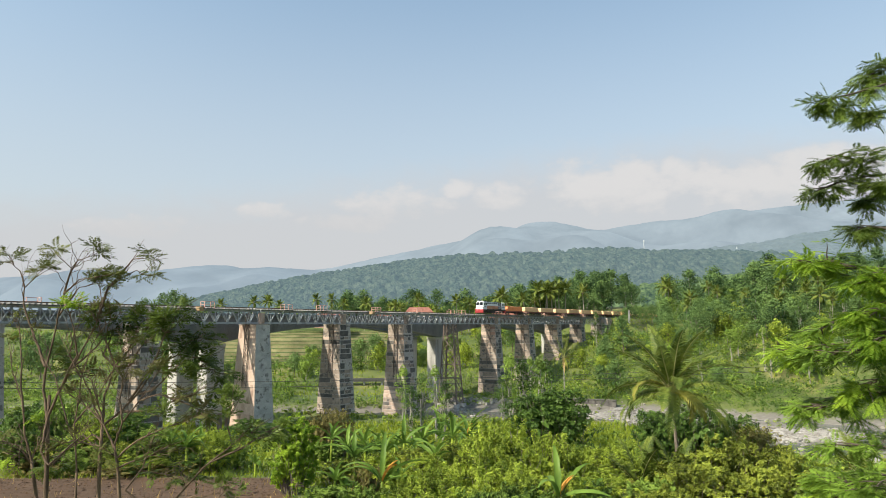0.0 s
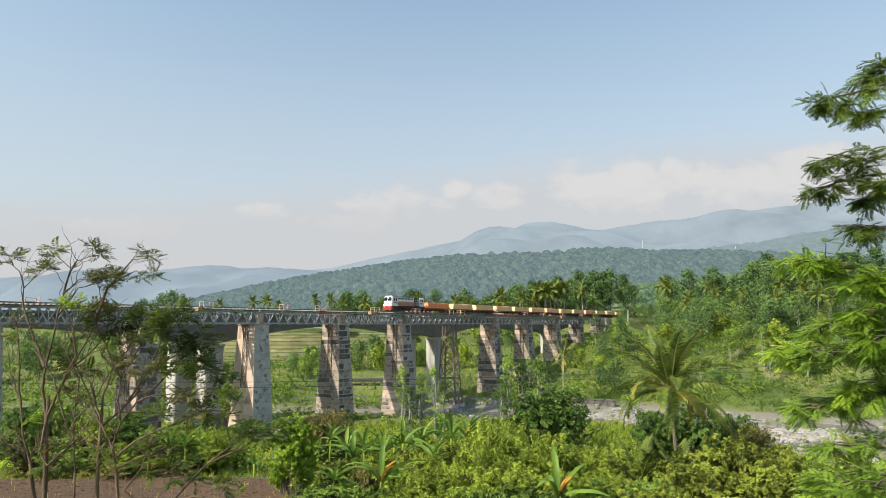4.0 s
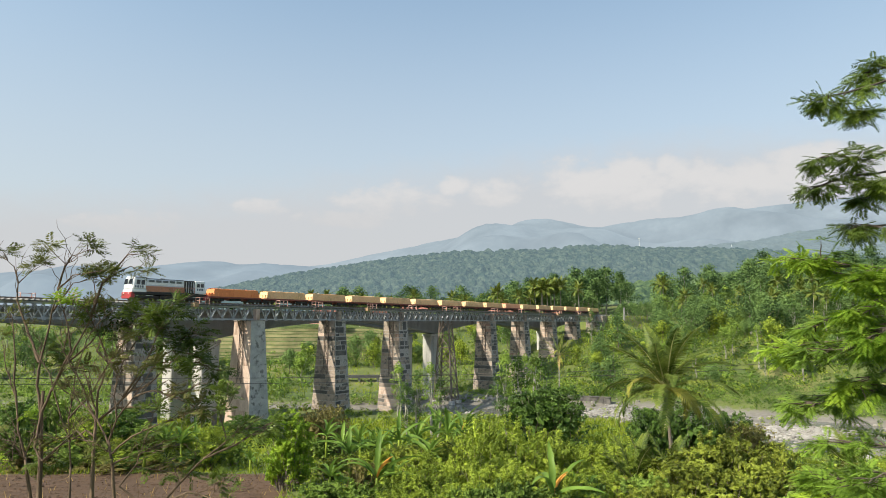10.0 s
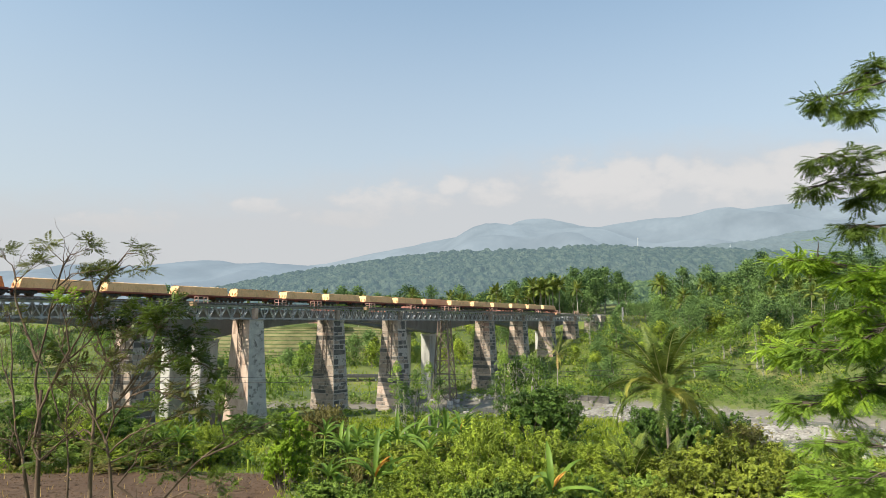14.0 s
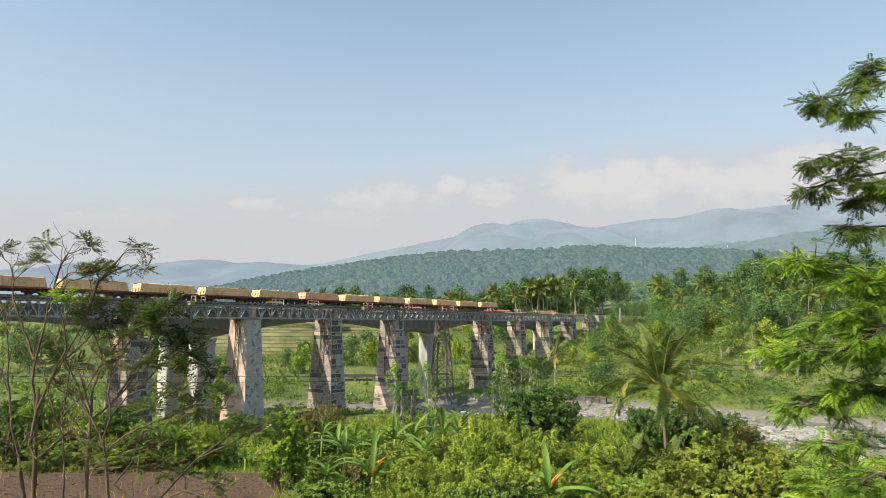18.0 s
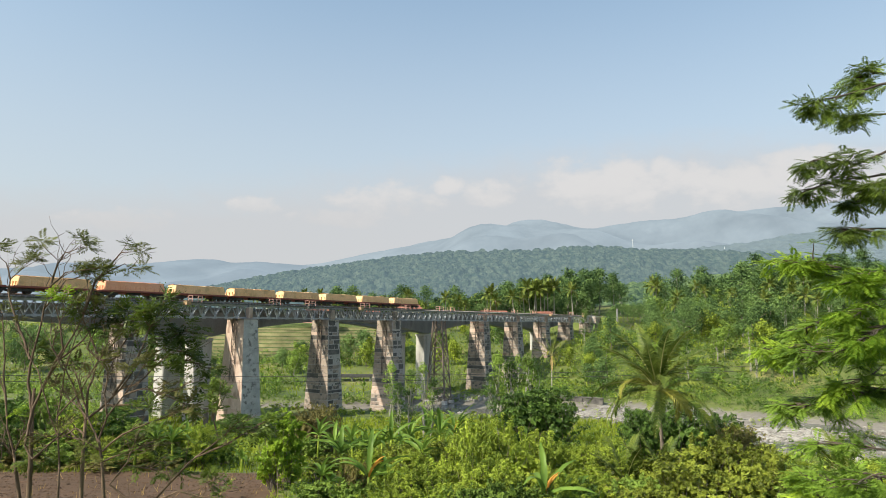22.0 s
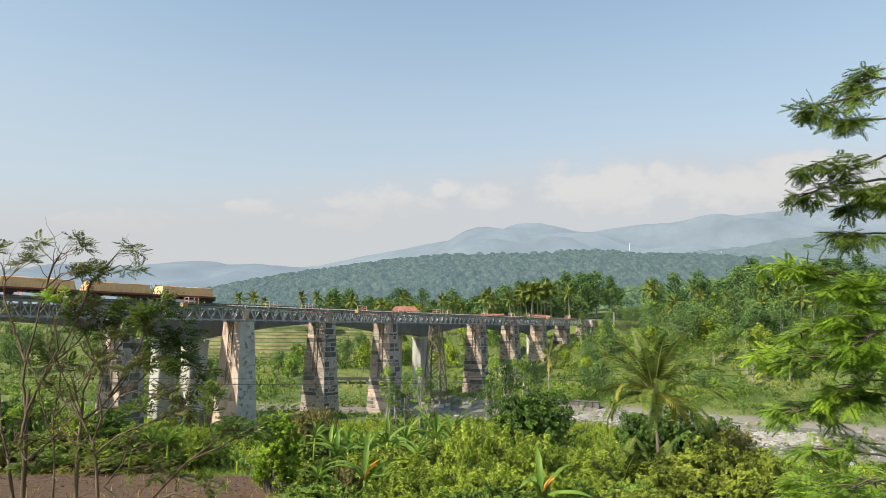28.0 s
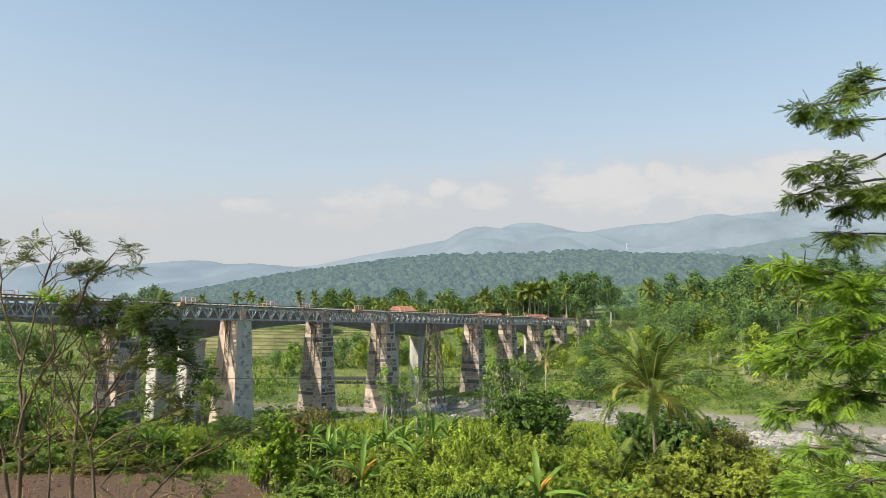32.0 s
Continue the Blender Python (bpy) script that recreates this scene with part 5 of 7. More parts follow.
# ---- the feathery tree beside the viewpoint ----
def limb_tree(name, label, seed, trunk, limbs, leaf_len, density, twig, leaf_mat, bark, pairs=7, r0=0.14, start=0.25, trunk_sides=9, twigs=0, broad=0.075, pin=0.34, rise=(-0.35, 0.8), pull=1.0, level=0.45, thick=1.0, bunch=7, hang=0.0, lime=()):
    """A tree whose limbs are drawn one by one; leafy twigs grow along them."""
    rng, r = np.random.default_rng(seed), random.Random(seed)
    base = Vector(trunk[0])
    t = root(name, Matrix.Translation(base), label, "tree")
    bm = bmesh.new()
    pts = [Vector(p) - base for p in trunk]
    tube(bm, pts, [r0 * (1.25 if i == 0 else 1 - 0.6 * i / len(pts)) for i in range(len(pts))], trunk_sides)
    part("trunk", bm, bark, t, "bare tapering trunk")
    for number, limb in enumerate(limbs):
        line = [Vector(p) - base for p in limb]
        line[-1] = line[-2].lerp(line[-1], pull)
        # a finer, slightly uneven line
        fine = []
        for a, b in zip(line, line[1:]):
            for k in range(3):
                fine.append(a.lerp(b, k / 3) + Vector((r.uniform(-1, 1), r.uniform(-1, 1), r.uniform(-1, 1))) * 0.02 * (b - a).length)
        fine.append(line[-1])
        bm = bmesh.new()
        n = len(fine)
        rr0 = thick * min(r0 * 0.5, 0.012 + 0.011 * sum((b - a).length for a, b in zip(line, line[1:])))
        tube(bm, fine, [rr0 * (1 - 0.85 * i / (n - 1)) + 0.003 for i in range(n)], 5)
        for k in range(twigs):
            i = r.randrange(1, n - 1)
            way = (fine[i] - fine[i - 1]).normalized() + Vector((r.uniform(-1, 1), r.uniform(-1, 1), r.uniform(-0.1, 1.0)))
            e = fine[i] + way.normalized() * r.uniform(0.4, 1.3)
            tw = wiggle(r, fine[i], e, 4, 0.15)
            tube(bm, tw, [0.014, 0.011, 0.009, 0.006, 0.003], 4)
            e2 = tw[2] + Vector((r.uniform(-1, 1), r.uniform(-1, 1), r.uniform(0, 1))) * 0.35
            tube(bm, wiggle(r, tw[2], e2, 2, 0.1), [0.008, 0.006, 0.003], 4)
        # feathered leaves fanned out at the ends of the twigs
        ends = []
        for k in range(max(2, int(density))):
            i = n - 1 if k == 0 else min(max(int(n * (start + (1 - start) * r.random() ** 0.7)), 1), n - 1)
            way = (fine[i] - fine[i - 1]).normalized() * 0.6 + Vector((r.uniform(-1, 1), r.uniform(-1, 1), r.uniform(*rise)))
            e = fine[i] + way.normalized() * twig * r.uniform(0.5, 1.1)
            tube(bm, wiggle(r, fine[i], e, 3, 0.15), [0.012, 0.010, 0.007, 0.003], 4)
            ends.append((list(e), list(way.normalized())))
        v, f = tufts(rng, ends, leaf_len, bunch, pairs, broad, pin, level, hang)
        lb = part("limb", bm, bark, t)
        raw("foliage", v.tolist(), f.tolist(), M["leaf_lime"] if number in lime else leaf_mat, lb, "loose green leaves")
    SWAYING.append((t, seed))
    return t


limb_tree("feathery_tree", "tall feathery-leaved tree with layered green sprays, branches reaching over the valley", 11,
          [(8.6, 10.2, -6.4), (8.5, 10.1, -3.0), (8.3, 9.8, 0.5), (8.4, 9.6, 3.2), (8.7, 9.5, 5.2)],
          [[(8.6, 9.5, 4.6), (7.25, 9.20, 3.72), (6.29, 9.00, 3.46), (5.57, 8.80, 3.22), (5.35, 8.80, 3.14)],
           [(8.5, 9.6, 4.2), (7.19, 9.40, 3.26), (6.40, 9.30, 3.14), (5.92, 9.30, 3.07)],
           [(8.6, 9.5, 4.8), (7.23, 9.40, 3.80), (6.80, 9.60, 3.99), (6.51, 9.80, 3.75)],
           [(8.3, 9.7, 3.0), (6.82, 9.20, 2.63), (6.08, 9.00, 2.32), (5.57, 8.90, 2.40), (5.16, 8.90, 2.26)],
           [(8.3, 9.7, 2.6), (6.86, 9.30, 2.27), (6.14, 9.20, 2.15), (5.70, 9.20, 2.06), (5.25, 9.10, 1.90)],
           [(8.3, 9.7, 2.2), (7.16, 9.50, 2.06), (6.56, 9.40, 1.91), (6.27, 9.40, 1.82)],
           [(8.3, 9.7, 1.7), (6.88, 9.20, 1.41), (6.20, 9.10, 1.39), (5.65, 9.00, 1.36)],
           [(8.3, 9.7, 1.7), (6.58, 8.60, 2.10), (6.26, 8.60, 1.98), (6.00, 8.70, 1.92)]],
          0.24, 18, 0.24, M["leaf_feather_mid"], M["bark_dark"], 9, 0.17, 0.3, broad=0.033, bunch=11, pin=0.36, rise=(-0.3, 0.25), pull=0.45, level=0.42, thick=0.5, hang=0.3)
limb_tree("feathery_tree", "young feathery-leaved tree, bright sunlit green, crowding the slope", 12,
          [(7.6, 9.6, -6.0), (7.5, 9.5, -3.6), (7.3, 9.3, -1.6), (7.3, 9.2, 0.0), (7.35, 9.2, 0.45)],
          [[(7.3, 9.2, 0.3), (6.81, 9.40, 0.76), (6.17, 9.50, 0.85), (5.73, 9.60, 0.97), (5.25, 9.70, 0.94)],
           [(7.3, 9.2, 0.4), (6.85, 9.60, 0.61), (6.35, 9.80, 0.71), (5.97, 9.90, 0.82), (5.68, 10.00, 1.03)],
           [(7.3, 9.2, 0.6), (6.52, 9.00, 0.81), (6.00, 8.80, 0.71), (5.66, 8.70, 0.55)],
           [(7.3, 9.2, 0.2), (6.35, 8.80, 0.40), (5.89, 8.60, 0.32), (5.54, 8.50, 0.09)],
           [(7.3, 9.2, 0.0), (6.68, 9.30, 0.10), (6.11, 9.50, 0.10), (5.79, 9.70, 0.02), (5.46, 9.90, -0.16)],
           [(7.3, 9.2, -0.2), (6.50, 9.20, -0.22), (6.03, 9.40, -0.23), (5.65, 9.60, -0.28), (4.84, 9.80, -0.39)],
           [(7.3, 9.2, -0.3), (6.22, 8.70, -0.21), (5.86, 8.80, -0.29), (5.40, 8.90, -0.37), (5.16, 9.10, -0.44)],
           [(7.3, 9.2, -0.4), (6.78, 9.50, -0.40), (6.45, 9.80, -0.49), (6.08, 10.00, -0.33), (5.38, 10.20, -0.60)],
           [(7.3, 9.2, -0.5), (6.18, 8.40, 0.09), (5.80, 8.40, -0.06), (5.55, 8.40, -0.20)],
           [(7.4, 9.3, -0.9), (6.56, 9.00, -0.69), (6.09, 9.00, -0.69), (5.72, 9.20, -0.94)],
           [(7.4, 9.3, -1.1), (6.75, 9.30, -0.95), (6.22, 9.40, -0.88), (5.77, 9.60, -1.14), (5.23, 9.80, -1.23)],
           [(7.4, 9.3, -1.2), (6.80, 9.60, -1.06), (6.35, 9.80, -1.00), (5.89, 10.00, -1.10), (5.15, 10.10, -1.35)],
           [(7.5, 9.5, -1.8), (6.46, 9.00, -1.75), (5.89, 9.00, -1.64), (5.27, 9.20, -1.65)],
           [(7.5, 9.5, -2.3), (6.27, 9.00, -2.20), (5.50, 8.80, -2.08), (4.92, 8.80, -2.04)],
           [(7.5, 9.5, -2.5), (6.25, 9.00, -2.42), (5.49, 8.80, -2.30), (4.87, 8.60, -2.21)],
           [(7.5, 9.5, -2.4), (5.94, 8.40, -1.91), (5.45, 8.20, -1.87), (5.06, 8.10, -2.01)]],
          0.27, 19, 0.32, M["leaf_feather"], M["bark_dark"], 10, 0.13, 0.25, lime=(0, 1, 2, 3, 5, 8, 9, 14), broad=0.034, bunch=9, pin=0.34, rise=(-0.2, 0.2), pull=0.6, level=0.38, thick=0.5, hang=0.25)

# ---- the half-bare trees on the other side ----
limb_tree("bare_tree", "spindly half-bare tree with thin grey-brown branches and sparse leaves", 21,
          [(-12.6, 20.0, -9.8), (-12.21, 20.00, -5.25), (-12.25, 20.00, -3.89), (-12.31, 20.00, -2.80), (-12.30, 20.00, -2.04)],
          [[(-12.31, 20.00, -2.80), (-12.49, 20.00, -1.87), (-12.47, 20.00, -1.18), (-12.31, 20.00, -0.49), (-12.18, 20.00, 0.39), (-11.93, 19.80, 1.08), (-11.69, 19.70, 1.86), (-12.12, 19.60, 2.29)],
           [(-12.32, 20.00, -2.72), (-12.06, 20.00, -2.04), (-11.63, 20.00, -1.18), (-11.29, 20.00, -0.49), (-10.95, 20.00, 0.21), (-10.85, 20.00, 0.91), (-10.96, 20.00, 1.44)],
           [(-11.93, 19.80, 1.08), (-11.75, 19.80, 1.78), (-11.44, 19.60, 2.08), (-10.93, 19.50, 2.24)],
           [(-10.98, 20.00, 0.21), (-10.66, 20.00, 1.27), (-10.28, 20.00, 1.71), (-9.95, 20.00, 2.16), (-9.47, 20.00, 2.19)],
           [(-10.66, 20.00, 1.27), (-10.19, 20.00, 1.62), (-9.90, 20.20, 1.82), (-9.62, 20.30, 1.65)],
           [(-12.47, 20.00, -1.18), (-13.07, 20.30, -0.32), (-13.58, 20.40, 0.75), (-13.57, 20.40, 1.29), (-13.18, 20.50, 1.81)],
           [(-13.57, 20.40, 1.29), (-13.75, 20.40, 1.84), (-14.08, 20.40, 2.11)],
           [(-12.06, 20.00, -2.04), (-11.30, 19.60, -0.82), (-11.38, 19.50, -0.05), (-11.55, 19.50, 0.46)],
           [(-11.63, 20.00, -1.18), (-11.15, 20.40, -0.59), (-10.88, 20.50, -0.14), (-10.82, 20.50, 0.39)],
           [(-11.93, 19.80, 1.08), (-11.55, 19.50, 1.24), (-11.25, 19.40, 1.49), (-10.35, 19.30, 1.60)],
           [(-12.18, 20.00, 0.39), (-12.03, 20.20, 0.83), (-11.76, 20.30, 1.29), (-11.14, 20.30, 1.43)],
           [(-12.31, 20.00, -2.80), (-12.33, 19.80, -3.69), (-11.97, 19.60, -4.06), (-10.86, 19.40, -3.13), (-10.27, 19.30, -3.68)]],
          0.42, 4, 0.34, M["leaf_feather_dark"], M["bark_twig"], 6, 0.085, 0.86, lime=(7,), twigs=5, bunch=9, broad=0.045, pin=0.42)
limb_tree("bare_tree", "thin crooked tree with forked bare twigs", 22,
          [(-13.6, 20.6, -9.9), (-12.85, 20.60, -5.41), (-13.04, 20.60, -4.52), (-13.13, 20.60, -4.09)],
          [[(-13.13, 20.60, -4.09), (-13.40, 20.60, -3.32), (-13.57, 20.60, -2.27), (-13.94, 20.60, -1.39), (-14.12, 20.60, -0.50)],
           [(-13.13, 20.60, -4.09), (-12.89, 20.60, -3.49), (-12.92, 20.70, -2.99)],
           [(-13.12, 20.60, -4.18), (-13.48, 20.50, -3.65), (-13.96, 20.40, -3.46)],
           [(-13.12, 20.60, -4.18), (-13.19, 20.20, -3.76), (-13.37, 20.10, -3.91)],
           [(-13.49, 20.60, -2.62), (-13.61, 20.60, -1.92), (-13.70, 20.60, -0.86), (-13.85, 20.60, 0.22), (-13.97, 20.50, 0.22)]],
          0.36, 3, 0.4, M["leaf_feather_dark"], M["bark_twig"], 6, 0.07, 0.6, lime=(1, 3), twigs=6, bunch=7, broad=0.05, pin=0.42)
limb_tree("leafy_tree", "dark-leaved slender tree with drooping feathery sprays before the bridge", 23,
          [(-10.9, 20.2, -9.6), (-10.74, 20.20, -5.30), (-10.78, 20.20, -3.93), (-10.76, 20.20, -2.91)],
          [[(-10.75, 20.20, -3.00), (-10.22, 20.20, -2.57), (-9.72, 20.20, -2.06), (-9.21, 20.20, -1.19), (-8.55, 20.20, -0.84), (-7.97, 20.20, -0.14), (-7.69, 20.20, -0.32)],
           [(-10.75, 20.20, -3.00), (-10.79, 20.30, -2.07), (-10.58, 20.40, -1.20), (-10.21, 20.50, -0.68), (-10.11, 20.60, -0.14), (-9.78, 20.60, 0.31)],
           [(-9.97, 20.20, -2.23), (-9.31, 20.00, -1.35), (-8.99, 19.80, -0.83), (-8.72, 19.70, -0.14), (-8.52, 19.60, 0.21)],
           [(-9.21, 20.20, -1.19), (-8.80, 20.40, -1.20), (-8.32, 20.50, -0.86), (-7.72, 20.60, -1.13)],
           [(-10.58, 20.40, -1.20), (-10.79, 20.40, -0.67), (-11.20, 20.40, 0.12), (-11.41, 20.40, 0.57)],
           [(-10.11, 20.60, -0.14), (-9.58, 20.40, 0.04), (-8.97, 20.20, 0.39), (-8.45, 20.00, 0.56)],
           [(-10.58, 20.40, -1.20), (-10.08, 20.30, -1.20), (-9.63, 20.20, -0.49), (-9.26, 20.20, -0.23)],
           [(-9.72, 20.20, -2.06), (-9.11, 20.00, -1.87), (-8.41, 19.90, -1.17), (-7.86, 19.80, -0.83)],
           [(-10.22, 20.20, -2.57), (-9.34, 20.20, -2.57), (-8.53, 20.30, -2.24), (-7.63, 20.30, -2.58)],
           [(-9.21, 20.20, -1.19), (-8.53, 20.20, -1.37), (-7.62, 20.10, -1.19), (-7.08, 20.10, -1.44)],
           [(-10.75, 20.20, -3.00), (-11.22, 20.40, -2.25), (-11.69, 20.50, -1.39), (-12.15, 20.60, -0.86)],
           [(-10.78, 20.20, -3.42), (-11.10, 20.30, -3.27), (-12.06, 20.50, -3.82), (-12.38, 20.50, -4.25)],
           [(-10.58, 20.40, -1.20), (-11.01, 20.50, -0.86), (-10.79, 20.50, -0.14), (-10.36, 20.50, 0.30)]],
          0.42, 11, 0.42, M["leaf_canopy"], M["bark_twig"], 5, 0.075, 0.45, twigs=4, bunch=8, broad=0.062, pin=0.42, rise=(-0.5, 0.5), pull=0.9)
limb_tree("leafy_tree", "low branching tree with dark drooping sprays by the tilled plot", 24,
          [(-8.87, 19.00, -6.81), (-8.44, 19.00, -5.27), (-8.00, 19.00, -4.99)],
          [[(-8.00, 19.00, -4.99), (-7.38, 19.00, -4.33), (-6.92, 19.00, -3.86), (-6.28, 19.00, -3.38), (-5.97, 19.00, -3.06), (-5.40, 19.00, -2.98)],
           [(-6.92, 19.00, -3.86), (-6.11, 19.00, -3.54), (-5.69, 19.20, -3.25), (-5.15, 19.30, -2.95)],
           [(-8.44, 19.00, -5.27), (-9.32, 19.00, -4.64), (-8.86, 19.00, -4.01), (-8.65, 19.00, -3.38), (-8.45, 19.00, -2.58)],
           [(-8.86, 19.00, -4.09), (-8.29, 19.20, -4.22), (-7.83, 19.30, -4.32)],
           [(-8.44, 19.00, -5.27), (-7.28, 18.80, -4.75), (-6.60, 18.70, -4.88), (-6.19, 18.60, -4.39)],
           [(-6.28, 19.00, -3.38), (-6.47, 19.00, -2.74), (-6.41, 19.00, -2.26)]],
          0.40, 10, 0.42, M["leaf_canopy"], M["bark_twig"], 5, 0.07, 0.45, twigs=5, bunch=7, broad=0.06, pin=0.42, rise=(-0.5, 0.5))

limb_tree("leafy_tree", "tangled brownish tree with dry twigs and dull leaves", 25,
          [(-10.0, 19.4, -9.4), (-9.66, 19.40, -5.09), (-9.78, 19.40, -4.10), (-9.92, 19.40, -3.45)],
          [[(-9.92, 19.40, -3.45), (-9.66, 19.30, -2.78), (-9.15, 19.20, -2.12), (-8.79, 19.10, -1.62), (-8.55, 19.00, -1.28)],
           [(-9.92, 19.40, -3.53), (-10.35, 19.50, -2.81), (-10.94, 19.60, -2.33), (-11.53, 19.70, -2.01)],
           [(-9.80, 19.40, -3.78), (-9.21, 19.30, -3.27), (-8.36, 19.20, -2.93), (-7.66, 19.10, -2.67), (-7.22, 19.00, -2.50)],
           [(-9.80, 19.40, -3.78), (-10.48, 19.50, -3.47), (-11.22, 19.60, -3.32), (-11.77, 19.70, -3.50)],
           [(-9.15, 19.20, -2.12), (-8.53, 19.10, -1.94), (-7.98, 19.00, -2.10), (-7.49, 19.00, -1.93)],
           [(-9.78, 19.40, -4.10), (-8.97, 19.20, -3.74), (-8.12, 19.10, -3.56)],
           [(-9.66, 19.30, -2.78), (-9.83, 19.40, -2.14), (-9.79, 19.40, -1.48), (-10.06, 19.40, -1.14)],
           [(-10.35, 19.50, -2.81), (-10.61, 19.60, -2.16), (-10.82, 19.60, -1.58), (-11.09, 19.60, -1.32)]],
          0.36, 5, 0.40, M["leaf_brown"], M["bark_twig"], 6, 0.06, 0.5, twigs=8, bunch=7, broad=0.065, pin=0.40)
limb_tree("bare_tree", "bare twiggy sapling beside the tilled plot", 26,
          [(-11.6, 19.7, -9.5), (-11.15, 19.70, -5.17), (-11.18, 19.70, -4.16)],
          [[(-11.18, 19.70, -4.16), (-11.34, 19.70, -2.84), (-11.23, 19.70, -1.50), (-10.95, 19.70, -0.48), (-10.55, 19.70, 0.12), (-10.14, 19.70, 0.47)],
           [(-11.23, 19.70, -3.50), (-11.73, 19.80, -2.52), (-12.12, 19.90, -1.52), (-12.67, 20.00, -0.83), (-12.98, 20.00, -0.14)],
           [(-11.23, 19.70, -1.50), (-11.56, 19.60, -0.82), (-11.41, 19.50, -0.14), (-11.07, 19.50, 0.46)],
           [(-11.34, 19.70, -2.84), (-10.62, 19.60, -2.00), (-10.11, 19.50, -1.15), (-9.81, 19.50, -0.48)]],
          0.32, 2, 0.35, M["leaf_brown"], M["bark_twig"], 6, 0.045, 0.8, twigs=9, bunch=5, broad=0.06)

# ---- palms ----
palm_x, palm_y = 18.35, 53.0
make_palm(31, -5.35 - hz(palm_x, palm_y), 6.2, 32, 46, pose(palm_x, palm_y, hz(palm_x, palm_y)), "coconut palm with arching green-gold fronds above the scrub", 1.05, (-0.3, 0.0), 0, 0.15, 0.12, -0.15, 0.9, (0.9, 1.35, 1.8), 6, "bark")
for x, y, zc, ln, lb in ((30.4, 172.0, -8.3, 6.3, "coconut palm with yellowing fronds near the bridge pier"), (15.1, 45.0, -10.9, 3.6, "young palm with drooping fronds among the bushes"), (13.0, 46.0, -11.2, 3.8, "young palm arching over the undergrowth"),
                        (36.5, 60.0, -15.2, 3.6, "young palm with drooping dry fronds")):
    make_palm(int(x * 7 + 400), max(0.8, zc - hz(x, y)), ln, 16, 34, pose(x, y, hz(x, y)), lb, 0.75, (0.2, 0), 1, 0.15, 0.10, -0.1, 0.8, gold=4)


# ---- woods beyond the river ----
def off_track(x, y):
    return abs((x + 52.79) * DIR.y - (y - 96.072) * DIR.x + 3)


def meadow(x, y):
    """The open grass under the bridge."""
    return (x > -44) & (x < 4) & (y > 176) & (y < 232)


WOOD = "trees of the far wood"
kinds_far = [make_tree(101, 15, 7.5, 56, 25, 0.80, M["leaf_far"], M["bark"], 0.28, label="broad green woodland tree", m=pose(72.6, 322.0, 0), group=WOOD),
             make_tree(102, 18, 7.0, 58, 25, 0.80, M["leaf_far"], M["bark_pale"], 0.30, label="tall dense woodland tree", m=pose(96.1, 335.0, 0), group=WOOD),
             make_tree(103, 12, 6.5, 50, 24, 0.78, M["leaf_far"], M["bark"], 0.2, label="rounded lighter green woodland tree", m=pose(20.7, 310.0, 0), group=WOOD),
             make_tree(104, 14, 4.6, 42, 22, 0.75, M["leaf_mid"], M["bark_pale"], 0.35, label="slender light green woodland tree", m=pose(106.6, 260.0, 0), group=WOOD),
             make_tree(105, 10, 5.6, 46, 22, 0.75, M["leaf_bright"], M["bark"], 0.15, label="low spreading yellow-green tree", m=pose(119.6, 240.0, 0), group=WOOD)]
for k in kinds_far:
    x, y, _ = k.location
    k.location.z = hz(x, y) - 0.2
palm_far = make_palm(77, 12, 3.6, 17, 15, pose(46.5, 318.0, 0), "tall coconut palm rising from the far wood", 1.0, (0.7, 0.3), 0, 0.17, 0.28)
palm_far.location.z = hz(palm_far.location.x, palm_far.location.y)
tagged(palm_far, group="palms of the far wood")
rw = random.Random(9)
# regions: bearing range (tangent), distance range, count, scale range, choice of kinds
far_heap = {}
for x, y, sc in ((88, 228, 0.80), (96, 233, 0.85), (80, 237, 0.75), (104, 242, 0.9), (62, 226, 0.45), (113, 214, 0.7)):
    copy_thing(kinds_far[0], pose(x, y, hz(x, y) - 0.2, 0, 0, x * 31) @ Matrix.Diagonal((sc, sc, sc, 1)))
for a0, a1, d0, d1, count, s0, s1, choice in ((0.10, 0.36, 315, 400, 62, 0.95, 1.4, (0, 1, 1, 0, 2)), (-0.16, 0.12, 330, 420, 55, 0.95, 1.3, (0, 2, 2, 4)), (0.32, 0.72, 215, 330, 78, 0.7, 1.05, (0, 2, 3, 4, 1)),
                                              (0.33, 0.78, 310, 440, 62, 1.1, 1.6, (0, 1, 2)), (0.22, 0.62, 176, 240, 44, 0.45, 0.9, (2, 3, 4, 0)), (-0.40, -0.12, 345, 430, 26, 0.55, 0.8, (2, 3, 4)), (-0.75, -0.34, 215, 330, 34, 0.7, 1.0, (0, 2, 3)), (-0.50, -0.40, 200, 215, 3, 1.25, 1.4, (0,)),
                                              (-0.32, 0.1, 200, 262, 46, 0.5, 0.95, (2, 3, 4)), (0.0, 0.24, 205, 300, 30, 0.5, 0.85, (2, 3, 4))):
    for _ in range(count):
        dd, aa = rw.uniform(d0, d1), rw.uniform(a0, a1)
        x, y = aa * dd, dd
        if off_track(x, y) < 15 or meadow(x, y) or abs(y - float(river_y(x))) < 30 or (-100 < x < -22 and 280 < y < 325):
            continue
        sc = rw.uniform(s0, s1)
        m = pose(x, y, hz(x, y) - 0.2, 0, 0, rw.uniform(0, 360)) @ Matrix.Diagonal((sc * rw.uniform(0.9, 1.1), sc * rw.uniform(0.9, 1.1), sc, 1))
        kind = kinds_far[rw.choice(choice)]
        if d0 < 310:
            copy_thing(kind, m)
        else:
            for o in kind.children:
                far_heap.setdefault(o.data.materials[0].name, []).append((o.data, np.array(m)))


